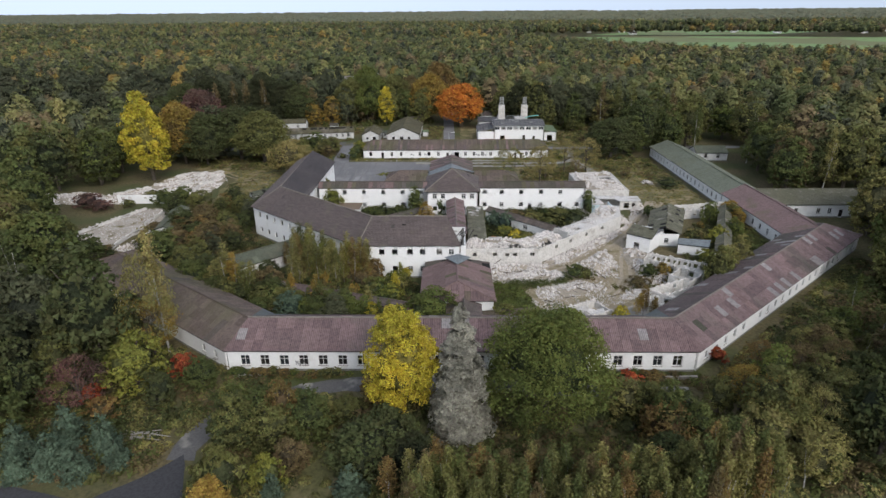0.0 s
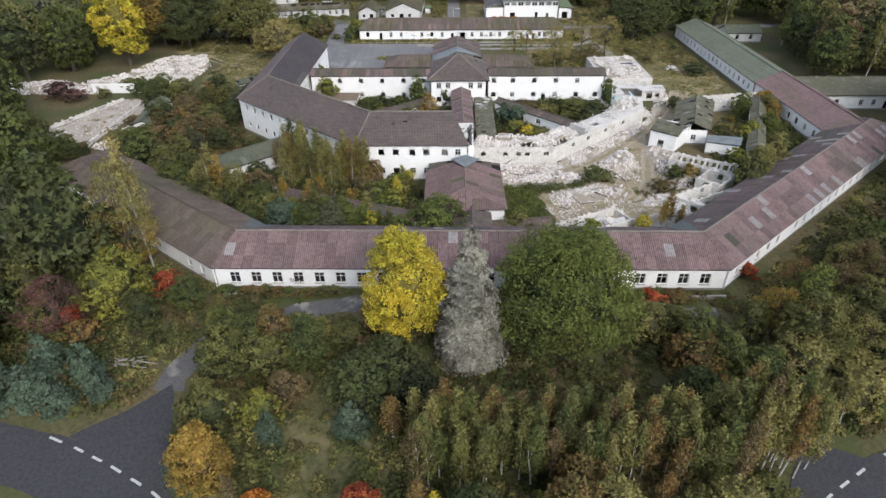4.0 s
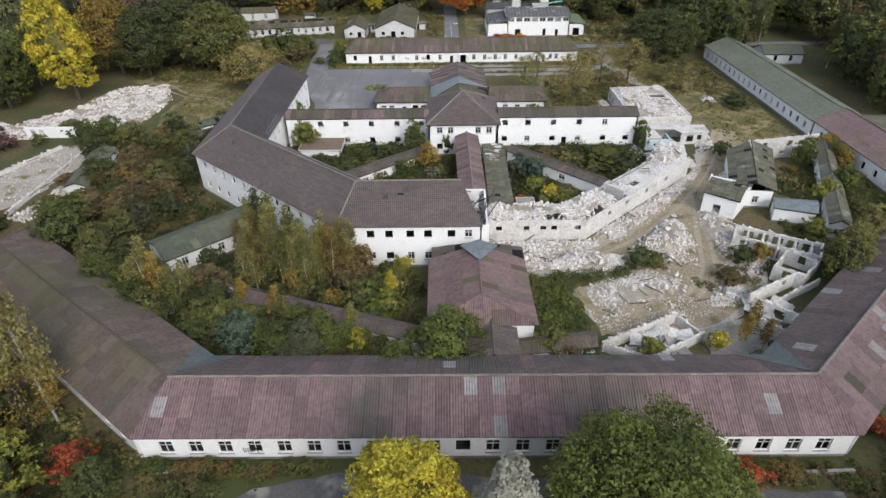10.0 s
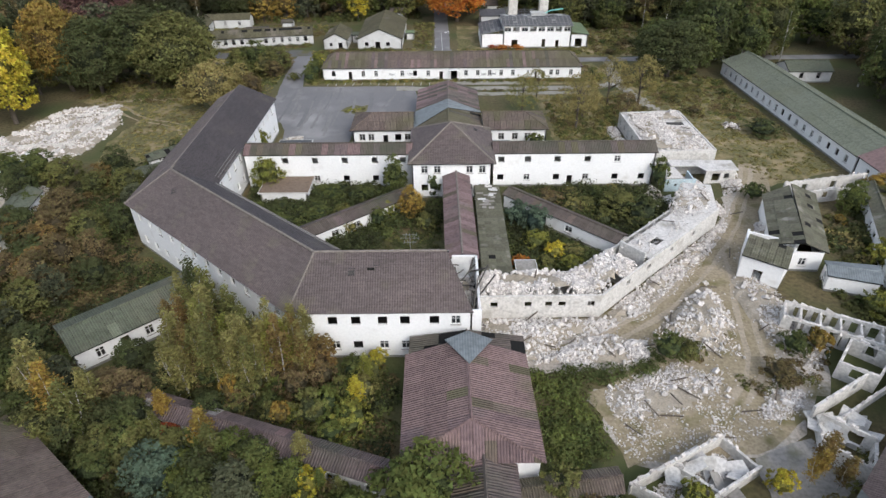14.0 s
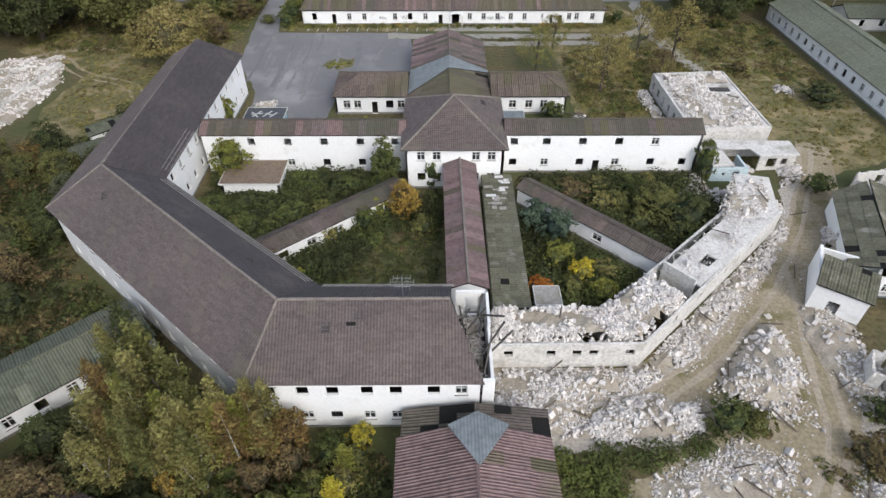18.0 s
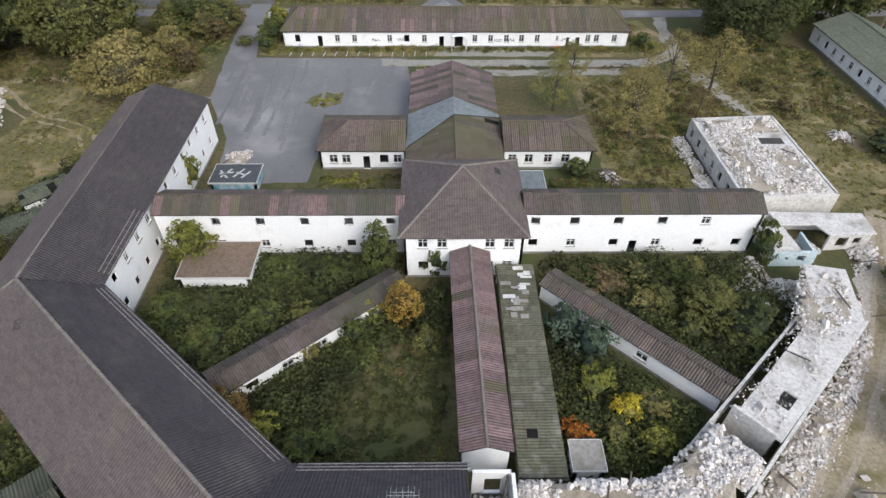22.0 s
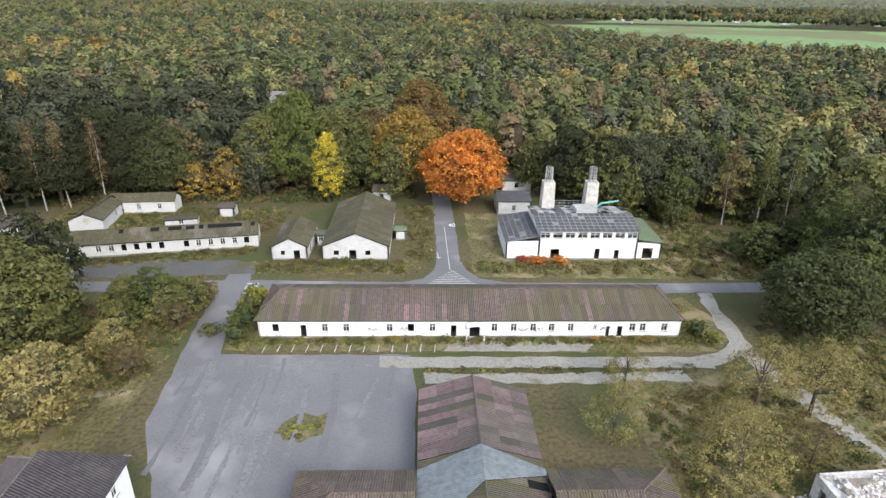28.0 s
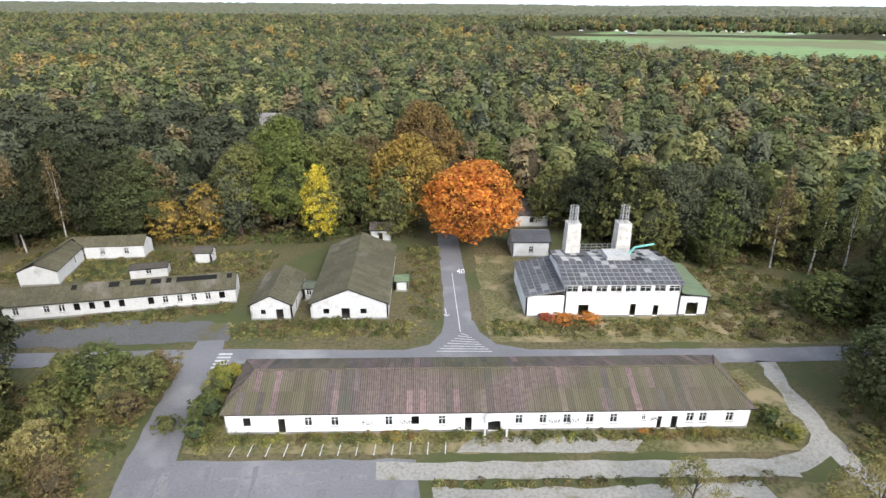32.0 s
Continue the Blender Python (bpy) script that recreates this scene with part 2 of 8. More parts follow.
M_BARK = mat("bark", (0.11, 0.09, 0.07), 0.95, (0.07, 0.06, 0.05), 1.0, 8.0, 0.6, 0.03)
M_BIRCH = mat("birch_bark", (0.55, 0.53, 0.49), 0.9, (0.2, 0.19, 0.17), 1.2, 5.0, 0.6, 0.02)
M_GROUND = mat("wild_ground", (0.105, 0.096, 0.044), 0.98, (0.15, 0.118, 0.06), 0.09, 1.6, 0.4, 0.2, stain=(0.068, 0.078, 0.028), stain_scale=0.06, stain_lo=0.45, stain_hi=0.6, grain=0.75)
M_GRASS = mat("dry_meadow", (0.185, 0.16, 0.072), 0.98, (0.13, 0.125, 0.05), 0.13, 1.8, 0.3, 0.25, stain=(0.25, 0.20, 0.11), stain_scale=0.2, stain_lo=0.5, stain_hi=0.62, grain=0.85)


def leafy(name, a, b, dark=0.25, scale=0.16, grain=0.7):
    a, b = tuple(c * 2.2 for c in a), tuple(c * 1.75 for c in b)
    return mat(name, a, 0.8, b, scale, 0.75, 0.35, 0.0, rnd=dark, island=True, tint=0.02, spec=0.12, grain=grain, through_light=0.22)


LEAF_RGB = {
    "green": ((0.062, 0.070, 0.022), (0.046, 0.056, 0.02)),
    "olive": ((0.088, 0.086, 0.028), (0.064, 0.067, 0.024)),
    "dark": ((0.040, 0.048, 0.018), (0.044, 0.047, 0.02)),
    # darkest leaves: shade inside woods and thickets is put into this colour
    "deep": ((0.024, 0.028, 0.013), (0.028, 0.029, 0.014)),
    "pine": ((0.053, 0.057, 0.032), (0.045, 0.048, 0.027)),
    "brown": ((0.092, 0.068, 0.034), (0.078, 0.062, 0.028)),
    "gold": ((0.29, 0.225, 0.026), (0.20, 0.18, 0.026)),
    "amber": ((0.165, 0.108, 0.026), (0.125, 0.092, 0.026)),
    "rust": ((0.115, 0.072, 0.027), (0.088, 0.068, 0.026)),
    "orange": ((0.33, 0.115, 0.022), (0.24, 0.095, 0.022)),
    "red": ((0.23, 0.05, 0.022), (0.15, 0.045, 0.022)),
    "wine": ((0.085, 0.045, 0.038), (0.062, 0.042, 0.034)),
    "grey": ((0.165, 0.158, 0.128), (0.115, 0.112, 0.09)),
    "leaf": ((0.074, 0.084, 0.022), (0.056, 0.068, 0.02)),
    "lime": ((0.14, 0.135, 0.028), (0.095, 0.10, 0.024)),
    "straw": ((0.16, 0.132, 0.052), (0.13, 0.11, 0.042)),
    "khaki": ((0.135, 0.12, 0.042), (0.10, 0.094, 0.036)),
    "bluegreen": ((0.055, 0.076, 0.05), (0.044, 0.06, 0.04)),
}
LEAF = {c: leafy("leaf_" + c, *rgb) for c, rgb in LEAF_RGB.items()}
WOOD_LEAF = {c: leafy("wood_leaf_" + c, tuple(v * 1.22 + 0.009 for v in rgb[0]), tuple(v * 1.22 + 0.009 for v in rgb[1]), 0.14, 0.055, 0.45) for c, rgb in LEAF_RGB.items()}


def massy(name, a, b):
    """Leaf mass seen from afar: light tufts, gap shade painted as darker mottling, finely bumpy."""
    # extra blue puts a little distance haze into the colour
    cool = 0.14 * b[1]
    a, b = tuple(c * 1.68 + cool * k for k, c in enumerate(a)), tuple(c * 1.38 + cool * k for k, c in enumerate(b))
    # base cut to 0.6: the shade inside crowns is in the colour
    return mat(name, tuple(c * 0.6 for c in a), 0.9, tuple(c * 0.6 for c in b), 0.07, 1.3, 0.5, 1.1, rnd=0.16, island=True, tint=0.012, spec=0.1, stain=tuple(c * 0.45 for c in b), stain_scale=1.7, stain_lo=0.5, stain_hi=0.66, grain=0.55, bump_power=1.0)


MASS_OF = {}


def mass(colour):
    """The mass material that goes with a leaf colour."""
    if colour not in MASS_OF:
        MASS_OF[colour] = massy("mass_" + colour, *LEAF_RGB[colour])
    return MASS_OF[colour]


# ---- mesh helpers ----
class Build:
    """Collects faces for one mesh."""

    def __init__(self):
        self.v, self.f, self.m = [], [], []

    def face(self, *pts, m=0):
        i = len(self.v)
        self.v += [tuple(p) for p in pts]
        self.f.append(tuple(range(i, i + len(pts))))
        self.m.append(m)

    def hexa(self, lo, hi, m=0):
        """A solid between two rings of points with the same order."""
        n, i = len(lo), len(self.v)
        self.v += [tuple(p) for p in lo] + [tuple(p) for p in hi]
        self.f.append(tuple(i + k for k in reversed(range(n))))
        self.f.append(tuple(i + n + k for k in range(n)))
        for k in range(n):
            j = (k + 1) % n
            self.f.append((i + k, i + j, i + n + j, i + n + k))
        self.m += [m] * (n + 2)

    def box(self, x0, y0, z0, x1, y1, z1, m=0):
        self.hexa([(x0, y0, z0), (x1, y0, z0), (x1, y1, z0), (x0, y1, z0)], [(x0, y0, z1), (x1, y0, z1), (x1, y1, z1), (x0, y1, z1)], m)

    def tube(self, path, radii, sides=7, m=0):
        rings = []
        for k, (p, r) in enumerate(zip(path, radii)):
            p = Vector(p)
            a = Vector(path[min(k + 1, len(path) - 1)]) - Vector(path[max(k - 1, 0)])
            q = a.to_track_quat("Z", "Y") if a.length else None
            i = len(self.v)
            for s in range(sides):
                u = 2 * math.pi * s / sides
                self.v.append(tuple(p + q @ Vector((math.cos(u) * r, math.sin(u) * r, 0))))
            rings.append(i)
        for a, c in zip(rings, rings[1:]):
            for s in range(sides):
                t = (s + 1) % sides
                self.f.append((a + s, a + t, c + t, c + s))
                self.m.append(m)
        self.f.append(tuple(rings[-1] + s for s in range(sides)))
        self.m.append(m)

    def weld(self):
        seen, to, keep = {}, [], []
        for p in self.v:
            k = (round(p[0], 3), round(p[1], 3), round(p[2], 3))
            if k not in seen:
                seen[k] = len(keep)
                keep.append(p)
            to.append(seen[k])
        self.v, self.f = keep, [tuple(to[i] for i in f) for f in self.f]

    def mesh(self, name, *mats):
        me = bpy.data.meshes.new(name)
        me.from_pydata(self.v, [], self.f)
        for x in mats:
            me.materials.append(x)
        if any(self.m):
            me.polygons.foreach_set("material_index", self.m)
        me.update()
        return me


def thing(name, label, category, at=(0, 0, 0), group="", kind=""):
    ob = new(name)
    ob.location = at
    ob.empty_display_size = 0.2
    return tagged(ob, label, category, group, kind)


def under(ob, parent):
    ob.parent = parent
    ob.matrix_parent_inverse = ABS(parent).inverted()
    return ob


def ABS(ob):
    """World matrix of an object without waiting for the depsgraph."""
    m = ob.matrix_basis.copy()
    if ob.parent:
        m = ABS(ob.parent) @ ob.matrix_parent_inverse @ m
    return m


def part(name, build, material, parent, label="", m=None, kind=""):
    me = build if isinstance(build, bpy.types.Mesh) else build.mesh(name, *(material if isinstance(material, (list, tuple)) else [material]))
    ob = new(name, me)
    if m is not None:
        ob.matrix_basis = m
    if parent:
        under(ob, parent)
    return tagged(ob, label, kind=kind)


def solo(name, build, material, label, category, kind="", m=None):
    return tagged(part(name, build, material, None, m=m), label, category, kind=kind)


def clip(poly, region):
    """Convex polygon clip in 2D; region runs anticlockwise."""
    for k in range(len(region)):
        (ax, ay), (bx, by) = region[k], region[(k + 1) % len(region)]
        out = []
        for i in range(len(poly)):
            p, q = poly[i], poly[(i + 1) % len(poly)]
            dp = (bx - ax) * (p[1] - ay) - (by - ay) * (p[0] - ax)
            dq = (bx - ax) * (q[1] - ay) - (by - ay) * (q[0] - ax)
            if dp >= 0:
                out.append(p)
            if dp * dq < 0:
                s = dp / (dp - dq)
                out.append((p[0] + s * (q[0] - p[0]), p[1] + s * (q[1] - p[1])))
        poly = out
        if len(poly) < 3:
            return []
    return poly


def inside(x, y, poly):
    c = False
    for k in range(len(poly)):
        (ax, ay), (bx, by) = poly[k], poly[k - 1]
        if (ay > y) != (by > y) and x < (bx - ax) * (y - ay) / (by - ay) + ax:
            c = not c
    return c


# ---- buildings ----
PANES = mat("window_glass", (0.03, 0.035, 0.04), 0.08, (0.02, 0.022, 0.025), 1.0, 4.0, spec=0.6)
WIN_CACHE = {}


def window_meshes(w, h):
    key = (round(w, 2), round(h, 2))
    if key not in WIN_CACHE:
        b = Build()
        e = 0.1
        for x0, x1, z0, z1 in ((0, w, 0, e), (0, w, h - e, h), (0, e, e, h - e), (w - e, w, e, h - e), (w / 2 - e / 2, w / 2 + e / 2, e, h - e),
                               (e, w / 2 - e / 2, h * 0.62, h * 0.62 + e * 0.7), (w / 2 + e / 2, w - e, h * 0.62, h * 0.62 + e * 0.7)):
            b.box(x0, 0, z0, x1, 0.07, z1)
        p = Build()
        p.box(e, 0.03, e, w - e, 0.042, h - e)
        s = Build()
        s.box(-0.08, -0.26, -0.06, w + 0.08, 0.02, -0.003)
        WIN_CACHE[key] = (b.mesh("window_frame", M_FRAME), p.mesh("pane", PANES), s.mesh("sill", M_CONC))
    return WIN_CACHE[key]


def wall_frame(p, q, out):
    """Local frame of a wall from p to q: x along it, y inwards, z up."""
    p, q = Vector((*p, 0)), Vector((*q, 0))
    x = (q - p).normalized()
    y = Vector((-x.y, x.x, 0))
    if y.dot(Vector((*out, 0))) > 0:
        p, q, x = q, p, -x
        y = Vector((-x.y, x.x, 0))
    return Matrix(((x.x, y.x, 0, p.x), (x.y, y.y, 0, p.y), (0, 0, 1, 0), (0, 0, 0, 1))), (q - p).length


def wall(parent, p, q, out, z1, cols=(), z0=0.0, thick=0.3, material=None, plinth=0.35, framed=0.6, sill=True, label=""):
    """A wall with openings through it. cols: (centre along the wall as a share 0 to 1, width, [(bottom, height, kind), ...])."""
    m, length = wall_frame(p, q, out)
    b, s = Build(), 0.0
    items = []
    cols = [(c, w, [(z, min(h, z1 - 0.05 - z), k) for z, h, k in gaps]) for c, w, gaps in cols]
    levels = sorted({z0, z1} | {round(z, 3) for _, _, gaps in cols for lo, h, _ in gaps for z in (lo, lo + h)})

    def pier(x0, x1):
        for za, zb in zip(levels, levels[1:]):
            b.box(x0, 0, za, x1, thick, zb)

    for c, w, gaps in sorted(cols):
        a, e = c * length - w / 2, c * length + w / 2
        if a < s + 0.05 or e > length - 0.05:
            continue
        pier(s, a)
        z = z0
        for bottom, h, kind in gaps:
            if bottom > z + 0.01:
                b.box(a, 0, z, e, thick, bottom)
            z = bottom + h
            items.append((a, w, bottom, h, kind))
        if z < z1 - 0.01:
            b.box(a, 0, z, e, thick, z1)
        s = e
    pier(s, length)
    b.weld()
    part("wall", b, material or WALLS[0], parent, label, m)
    if plinth and z0 == 0:
        doors = sorted((a, a + w) for a, w, bottom, h, kind in items if kind == "door")
        pb, s = Build(), 0.0
        for a, e in doors + [(length, length)]:
            if a > s:
                pb.box(s, -0.03, 0.0, a, 0.01, plinth)
            s = e
        part("plinth", pb, M_PLINTH, parent, "", m)
    for a, w, bottom, h, kind in items:
        if kind == "door":
            d = Build()
            d.box(0, 0, 0, 0.06, 0.1, h)
            d.box(w - 0.06, 0, 0, w, 0.1, h)
            d.box(0.06, 0, h - 0.06, w - 0.06, 0.1, h)
            o = part("door_frame", d, M_WOOD, parent, "", m @ pose(a, 0.08, bottom))
            continue
        f, g, k = window_meshes(w, h)
        roll = RNG.random()
        here = m @ pose(a, 0.14, bottom)
        if roll < framed:
            o = part("window", f, None, parent, "", here)
            if RNG.random() < 0.55:
                part("pane", g, None, o, "", here)
            if sill:
                part("sill", k, None, o, "", here)


def slope_frame(a, b, c, d):
    a, b, c, d = (Vector(p) for p in (a, b, c, d))
    x = (b - a).normalized()
    n = x.cross(d - a)
    if n.z < 0:
        a, b, c, d = b, a, d, c
        x = -x
        n = x.cross(d - a)
    n.normalize()
    y = n.cross(x)
    m = Matrix(((x.x, y.x, n.x, a.x), (x.y, y.y, n.y, a.y), (x.z, y.z, n.z, a.z), (0, 0, 0, 1)))
    inv = m.inverted()
    return m, [tuple((inv @ p).xy) for p in (a, b, c, d)]


SHEET_CACHE = {}


def sheet_build(poly, y0, y1, b=None, lift=0.0):
    b = b or Build()
    z = [0.075 - 0.05 * (p[1] - y0) / (y1 - y0) + lift for p in poly]
    b.hexa([(p[0], p[1], h - 0.025) for p, h in zip(poly, z)], [(p[0], p[1], h) for p, h in zip(poly, z)])
    return b


def slope(parent, a, b, c, d, material, style="sheets", single=True, cw=1.25, rh=2.4, holes=0.004, slab=0.14, patches=None, counted=None, deck=None, seam=0.01):
    """One roof slope, from its eave a-b to its ridge d-c, laid with sheets or tile courses."""
    m, reg = slope_frame(a, b, c, d)
    if abs(reg[2][0] - reg[3][0]) < 0.01:
        reg = reg[:3]
    # solid deck, by default painted as dark as the shaded loft
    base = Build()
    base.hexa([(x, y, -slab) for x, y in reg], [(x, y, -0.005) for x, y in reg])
    part("roof_deck", base, deck or M_DECKSHADE, parent, "", m)
    lo = min(p[0] for p in reg)
    hi = max(p[0] for p in reg)
    top = max(p[1] for p in reg)
    if style == "tiles":
        courses = max(2, round(top / 0.36))
        h = top / courses
        tb = Build()
        for r in range(courses):
            x = lo + RNG.random() * 0.3 - 0.9
            while x < hi:
                w = 0.9
                p = clip([(x, r * h), (x + w, r * h), (x + w, (r + 1) * h), (x, (r + 1) * h)], reg)
                x += w
                if p and RNG.random() > holes:
                    y0 = r * h
                    z = [0.10 - 0.07 * (q[1] - y0) / h + RNG.random() * 0.008 for q in p]
                    tb.hexa([(q[0], q[1], 0.0) for q in p], [(q[0], q[1], k) for q, k in zip(p, z)])
        part("tiling", tb, material, parent, "", m, "stuff")
        return
    rows = max(1, round(top / rh))
    h = top / rows
    cols = max(1, round((hi - lo) / cw))
    w = (hi - lo) / cols
    joined = Build()
    byc = {k: RNG.choice(patches[2]) for k in range(cols) if patches and len(patches) > 2 and RNG.random() < patches[1]}
    for r in range(rows):
        for k in range(cols):
            x0 = lo + k * w
            rect = [(x0 + seam, r * h), (x0 + w - seam, r * h), (x0 + w - seam, (r + 1) * h + 0.09 - seam * 3), (x0 + seam, (r + 1) * h + 0.09 - seam * 3)]
            if r == rows - 1:
                rect[2], rect[3] = (rect[2][0], (r + 1) * h), (rect[3][0], (r + 1) * h)
            p = clip(rect, reg)
            if not p or RNG.random() < holes or (counted and r == rows - 1 and counted(k / cols)):
                continue
            mt = byc.get(k, material) if RNG.random() < 0.65 else material
            if patches and patches[0] and RNG.random() < patches[1]:
                mt = patches[0]
            lift = RNG.random() * 0.012
            if not single:
                sheet_build(p, r * h, (r + 1) * h, joined, lift)
                continue
            whole = len(p) == 4 and all(abs(u[0] - v[0]) < 1e-4 and abs(u[1] - v[1]) < 1e-4 for u, v in zip(sorted(p), sorted(rect)))
            if whole:
                key = (round(w, 3), round(h, 3), r == rows - 1, mt.name)
                if key not in SHEET_CACHE:
                    SHEET_CACHE[key] = sheet_build([(q[0] - x0, q[1] - r * h) for q in rect], 0, h).mesh("roof_sheet", mt)
                part("roof_sheet", SHEET_CACHE[key], None, parent, "", m @ pose(x0, r * h, lift))
            else:
                part("roof_sheet", sheet_build([(q[0] - x0, q[1] - r * h) for q in p], 0, h), mt, parent, "", m @ pose(x0, r * h, lift))
    if joined.v:
        part("sheeting", joined, material, parent, "", m, "stuff")


def ridge_caps(parent, pts, material, r=0.16):
    for a, b in zip(pts, pts[1:]):
        cb, a, b = Build(), Vector(a), Vector(b)
        k = max(1, round((b - a).length / 0.8))
        path, radii = [], []
        for i in range(k):
            for s, f in ((i / k, 1.1), ((i + 0.98) / k, 0.9)):
                path.append(a.lerp(b, s) + Vector((0, 0, 0.05)))
                radii.append(r * f)
        cb.tube(path, radii, 6)
        part("ridge_cap", cb, material, parent)


def spaced(length, pitch, w, gaps, skip=0.0, margin=1.2, doors=0.0):
    """Openings at an even pitch along a wall, a few left out or made doors."""
    n = max(1, int((length - 2 * margin) / pitch))
    out = []
    for k in range(n):
        if RNG.random() < skip:
            continue
        s = (margin + (k + 0.5) * (length - 2 * margin) / n) / length
        if RNG.random() < doors:
            out.append((s, 1.0, [(0.12, 2.1, "door")]))
        else:
            out.append((s, w, list(gaps)))
    return out


def wing(name, label, outer, inner, ez, rz, material, style="sheets", ends=("gable", "gable"), ov=0.45, pitch=3.4, win=(1.05, 1.45), sills=(1.15,),
         single=True, cw=1.25, rh=2.4, holes=0.0012, patches=None, skip=0.08, doors=0.05, hip=None, framed=0.6, wall_sides="oi", category="barrack", cap=None,
         cols_outer=None, cols_inner=None, counted=None, other=None, front=None, crest=None):
    """A range of building along pairs of eave points, with a ridge between them."""
    o = [Vector((*p, ez)) for p in outer]
    i = [Vector((*p, ez)) for p in inner]
    r = [(a + b) / 2 + Vector((0, 0, rz - ez)) for a, b in zip(o, i)]
    if crest:
        r = [Vector(p) for p in crest]
    half = (o[0] - i[0]).length / 2
    hip = hip or half
    root = thing(name, label, category, ((outer[0][0] + inner[0][0]) / 2, (outer[0][1] + inner[0][1]) / 2, 0))
    rr = list(r)
    n = len(o)
    if ends[0] == "hip":
        rr[0] = r[0] + (r[1] - r[0]).normalized() * hip
        slope(root, o[0], i[0], rr[0], rr[0], material, style, single, cw, rh, holes, patches=patches)
        ridge_caps(root, [o[0], rr[0], i[0]], cap or material, 0.13)
    if ends[1] == "hip":
        rr[-1] = r[-1] + (r[-2] - r[-1]).normalized() * hip
        slope(root, o[-1], i[-1], rr[-1], rr[-1], material, style, single, cw, rh, holes, patches=patches)
        ridge_caps(root, [o[-1], rr[-1], i[-1]], cap or material, 0.13)
    for k in range(n - 1):
        slope(root, o[k], o[k + 1], rr[k + 1], rr[k], material, style, single, cw, rh, holes, patches=patches, counted=counted)
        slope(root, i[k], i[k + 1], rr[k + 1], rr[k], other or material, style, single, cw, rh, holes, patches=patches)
    ridge_caps(root, rr, cap or material)
    for k in range(1, n - 1):
        ridge_caps(root, [o[k], r[k]], cap or material, 0.13)
    f = ov / (2 * half)
    wo = [a.lerp(b, f) for a, b in zip(o, i)]
    wi = [b.lerp(a, f) for a, b in zip(o, i)]
    for end, k in ((0, 1), (-1, -2)):
        d = (r[k] - r[end]).normalized() * (ov if ends[0 if end == 0 else 1] == "hip" else 0.25)
        d.z = 0
        wo[end], wi[end] = wo[end] + d, wi[end] + d
    top = ez + 0.02
    gaps = [(s, win[1], "window") for s in sills]
    for k in range(n - 1):
        for line, other, cols, tag in ((wo, wi, cols_outer, "o"), (wi, wo, cols_inner, "i")):
            if tag not in wall_sides:
                continue
            p, q = line[k].xy, line[k + 1].xy
            out = (line[k] - other[k] + line[k + 1] - other[k + 1]).xy
            length = (q - p).length
            c = cols[k] if cols and cols[k] is not None else spaced(length, pitch, win[0], gaps, skip, doors=doors)
            wall(root, p, q, out, top, c, framed=framed)
    for end, k, kind in ((0, 1, ends[0]), (-1, -2, ends[1])):
        if kind == "open":
            continue
        p, q = wo[end].xy, wi[end].xy
        out = (r[end] - r[k]).xy
        wall(root, p, q, out, top, front if front and end == 0 else spaced((q - p).length, pitch, win[0], gaps, 0.3, 1.0), framed=framed)
        if kind == "gable":
            g = Build()
            e = (r[end] - r[k]).normalized() * 0.0
            a, b, c = Vector((*p, top)), Vector((*q, top)), (Vector((*p, top)) + Vector((*q, top))) / 2 + Vector((0, 0, (rz - ez) * (1 - 2 * f) - 0.12))
            back = (r[k] - r[end]).normalized() * 0.3
            back.z = 0
            g.hexa([a, b, c], [a + back, b + back, c + back])
            part("gable", g, WALLS[0], root)
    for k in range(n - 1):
        # floors painted near black, as if in the shade of the rooms
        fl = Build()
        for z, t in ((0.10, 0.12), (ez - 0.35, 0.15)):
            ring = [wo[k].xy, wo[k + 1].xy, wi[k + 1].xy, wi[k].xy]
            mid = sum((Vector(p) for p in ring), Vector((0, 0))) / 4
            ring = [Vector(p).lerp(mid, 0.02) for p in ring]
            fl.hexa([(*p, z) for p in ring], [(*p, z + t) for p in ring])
        part("floor_slab", fl, M_ROOMSHADE, root)
    return root


M_FLATS = mat("mossy_grey_sheet", (0.165, 0.155, 0.115), 0.92, (0.125, 0.125, 0.08), 0.3, 3.0, 0.5, 0.0, rnd=0.2, wave=0.3, wave_dist=0.05, stain=(0.25, 0.235, 0.2), stain_scale=0.5, stain_lo=0.58, stain_hi=0.72)


# the long front range with its two arms
FRONT_Z, FRONT_R = 3.8, 6.6
wing("barrack", "long white single-storey barrack with mauve corrugated roof, broken windows", [(-32.9, -141.6), (42.0, -141.3)], [(-28.0, -129.6), (36.8, -129.7)],
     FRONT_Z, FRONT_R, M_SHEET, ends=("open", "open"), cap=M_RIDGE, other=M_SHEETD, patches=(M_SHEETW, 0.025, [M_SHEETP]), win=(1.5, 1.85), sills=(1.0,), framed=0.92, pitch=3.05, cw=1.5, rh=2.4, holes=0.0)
wing("barrack", "derelict white barrack arm under dark brown corrugated roof", [(-32.9, -141.6), (-75.7, -109.9)], [(-28.0, -129.6), (-68.0, -99.5)],
     FRONT_Z, FRONT_R, M_SHEETM, cap=M_SHEETM, ends=("open", "hip"), pitch=3.3, cw=1.5, holes=0.0015, patches=(None, 0.1, [M_SHEETB, M_SHEETD]))
wing("barrack", "derelict white barrack arm, mauve corrugated roof with pale new sheets", [(42.0, -141.3), (98.6, -90.6)], [(36.8, -129.7), (89.4, -81.8)],
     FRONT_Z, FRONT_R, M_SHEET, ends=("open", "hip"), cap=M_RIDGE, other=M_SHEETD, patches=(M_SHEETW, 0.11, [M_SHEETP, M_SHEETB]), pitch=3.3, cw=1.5)
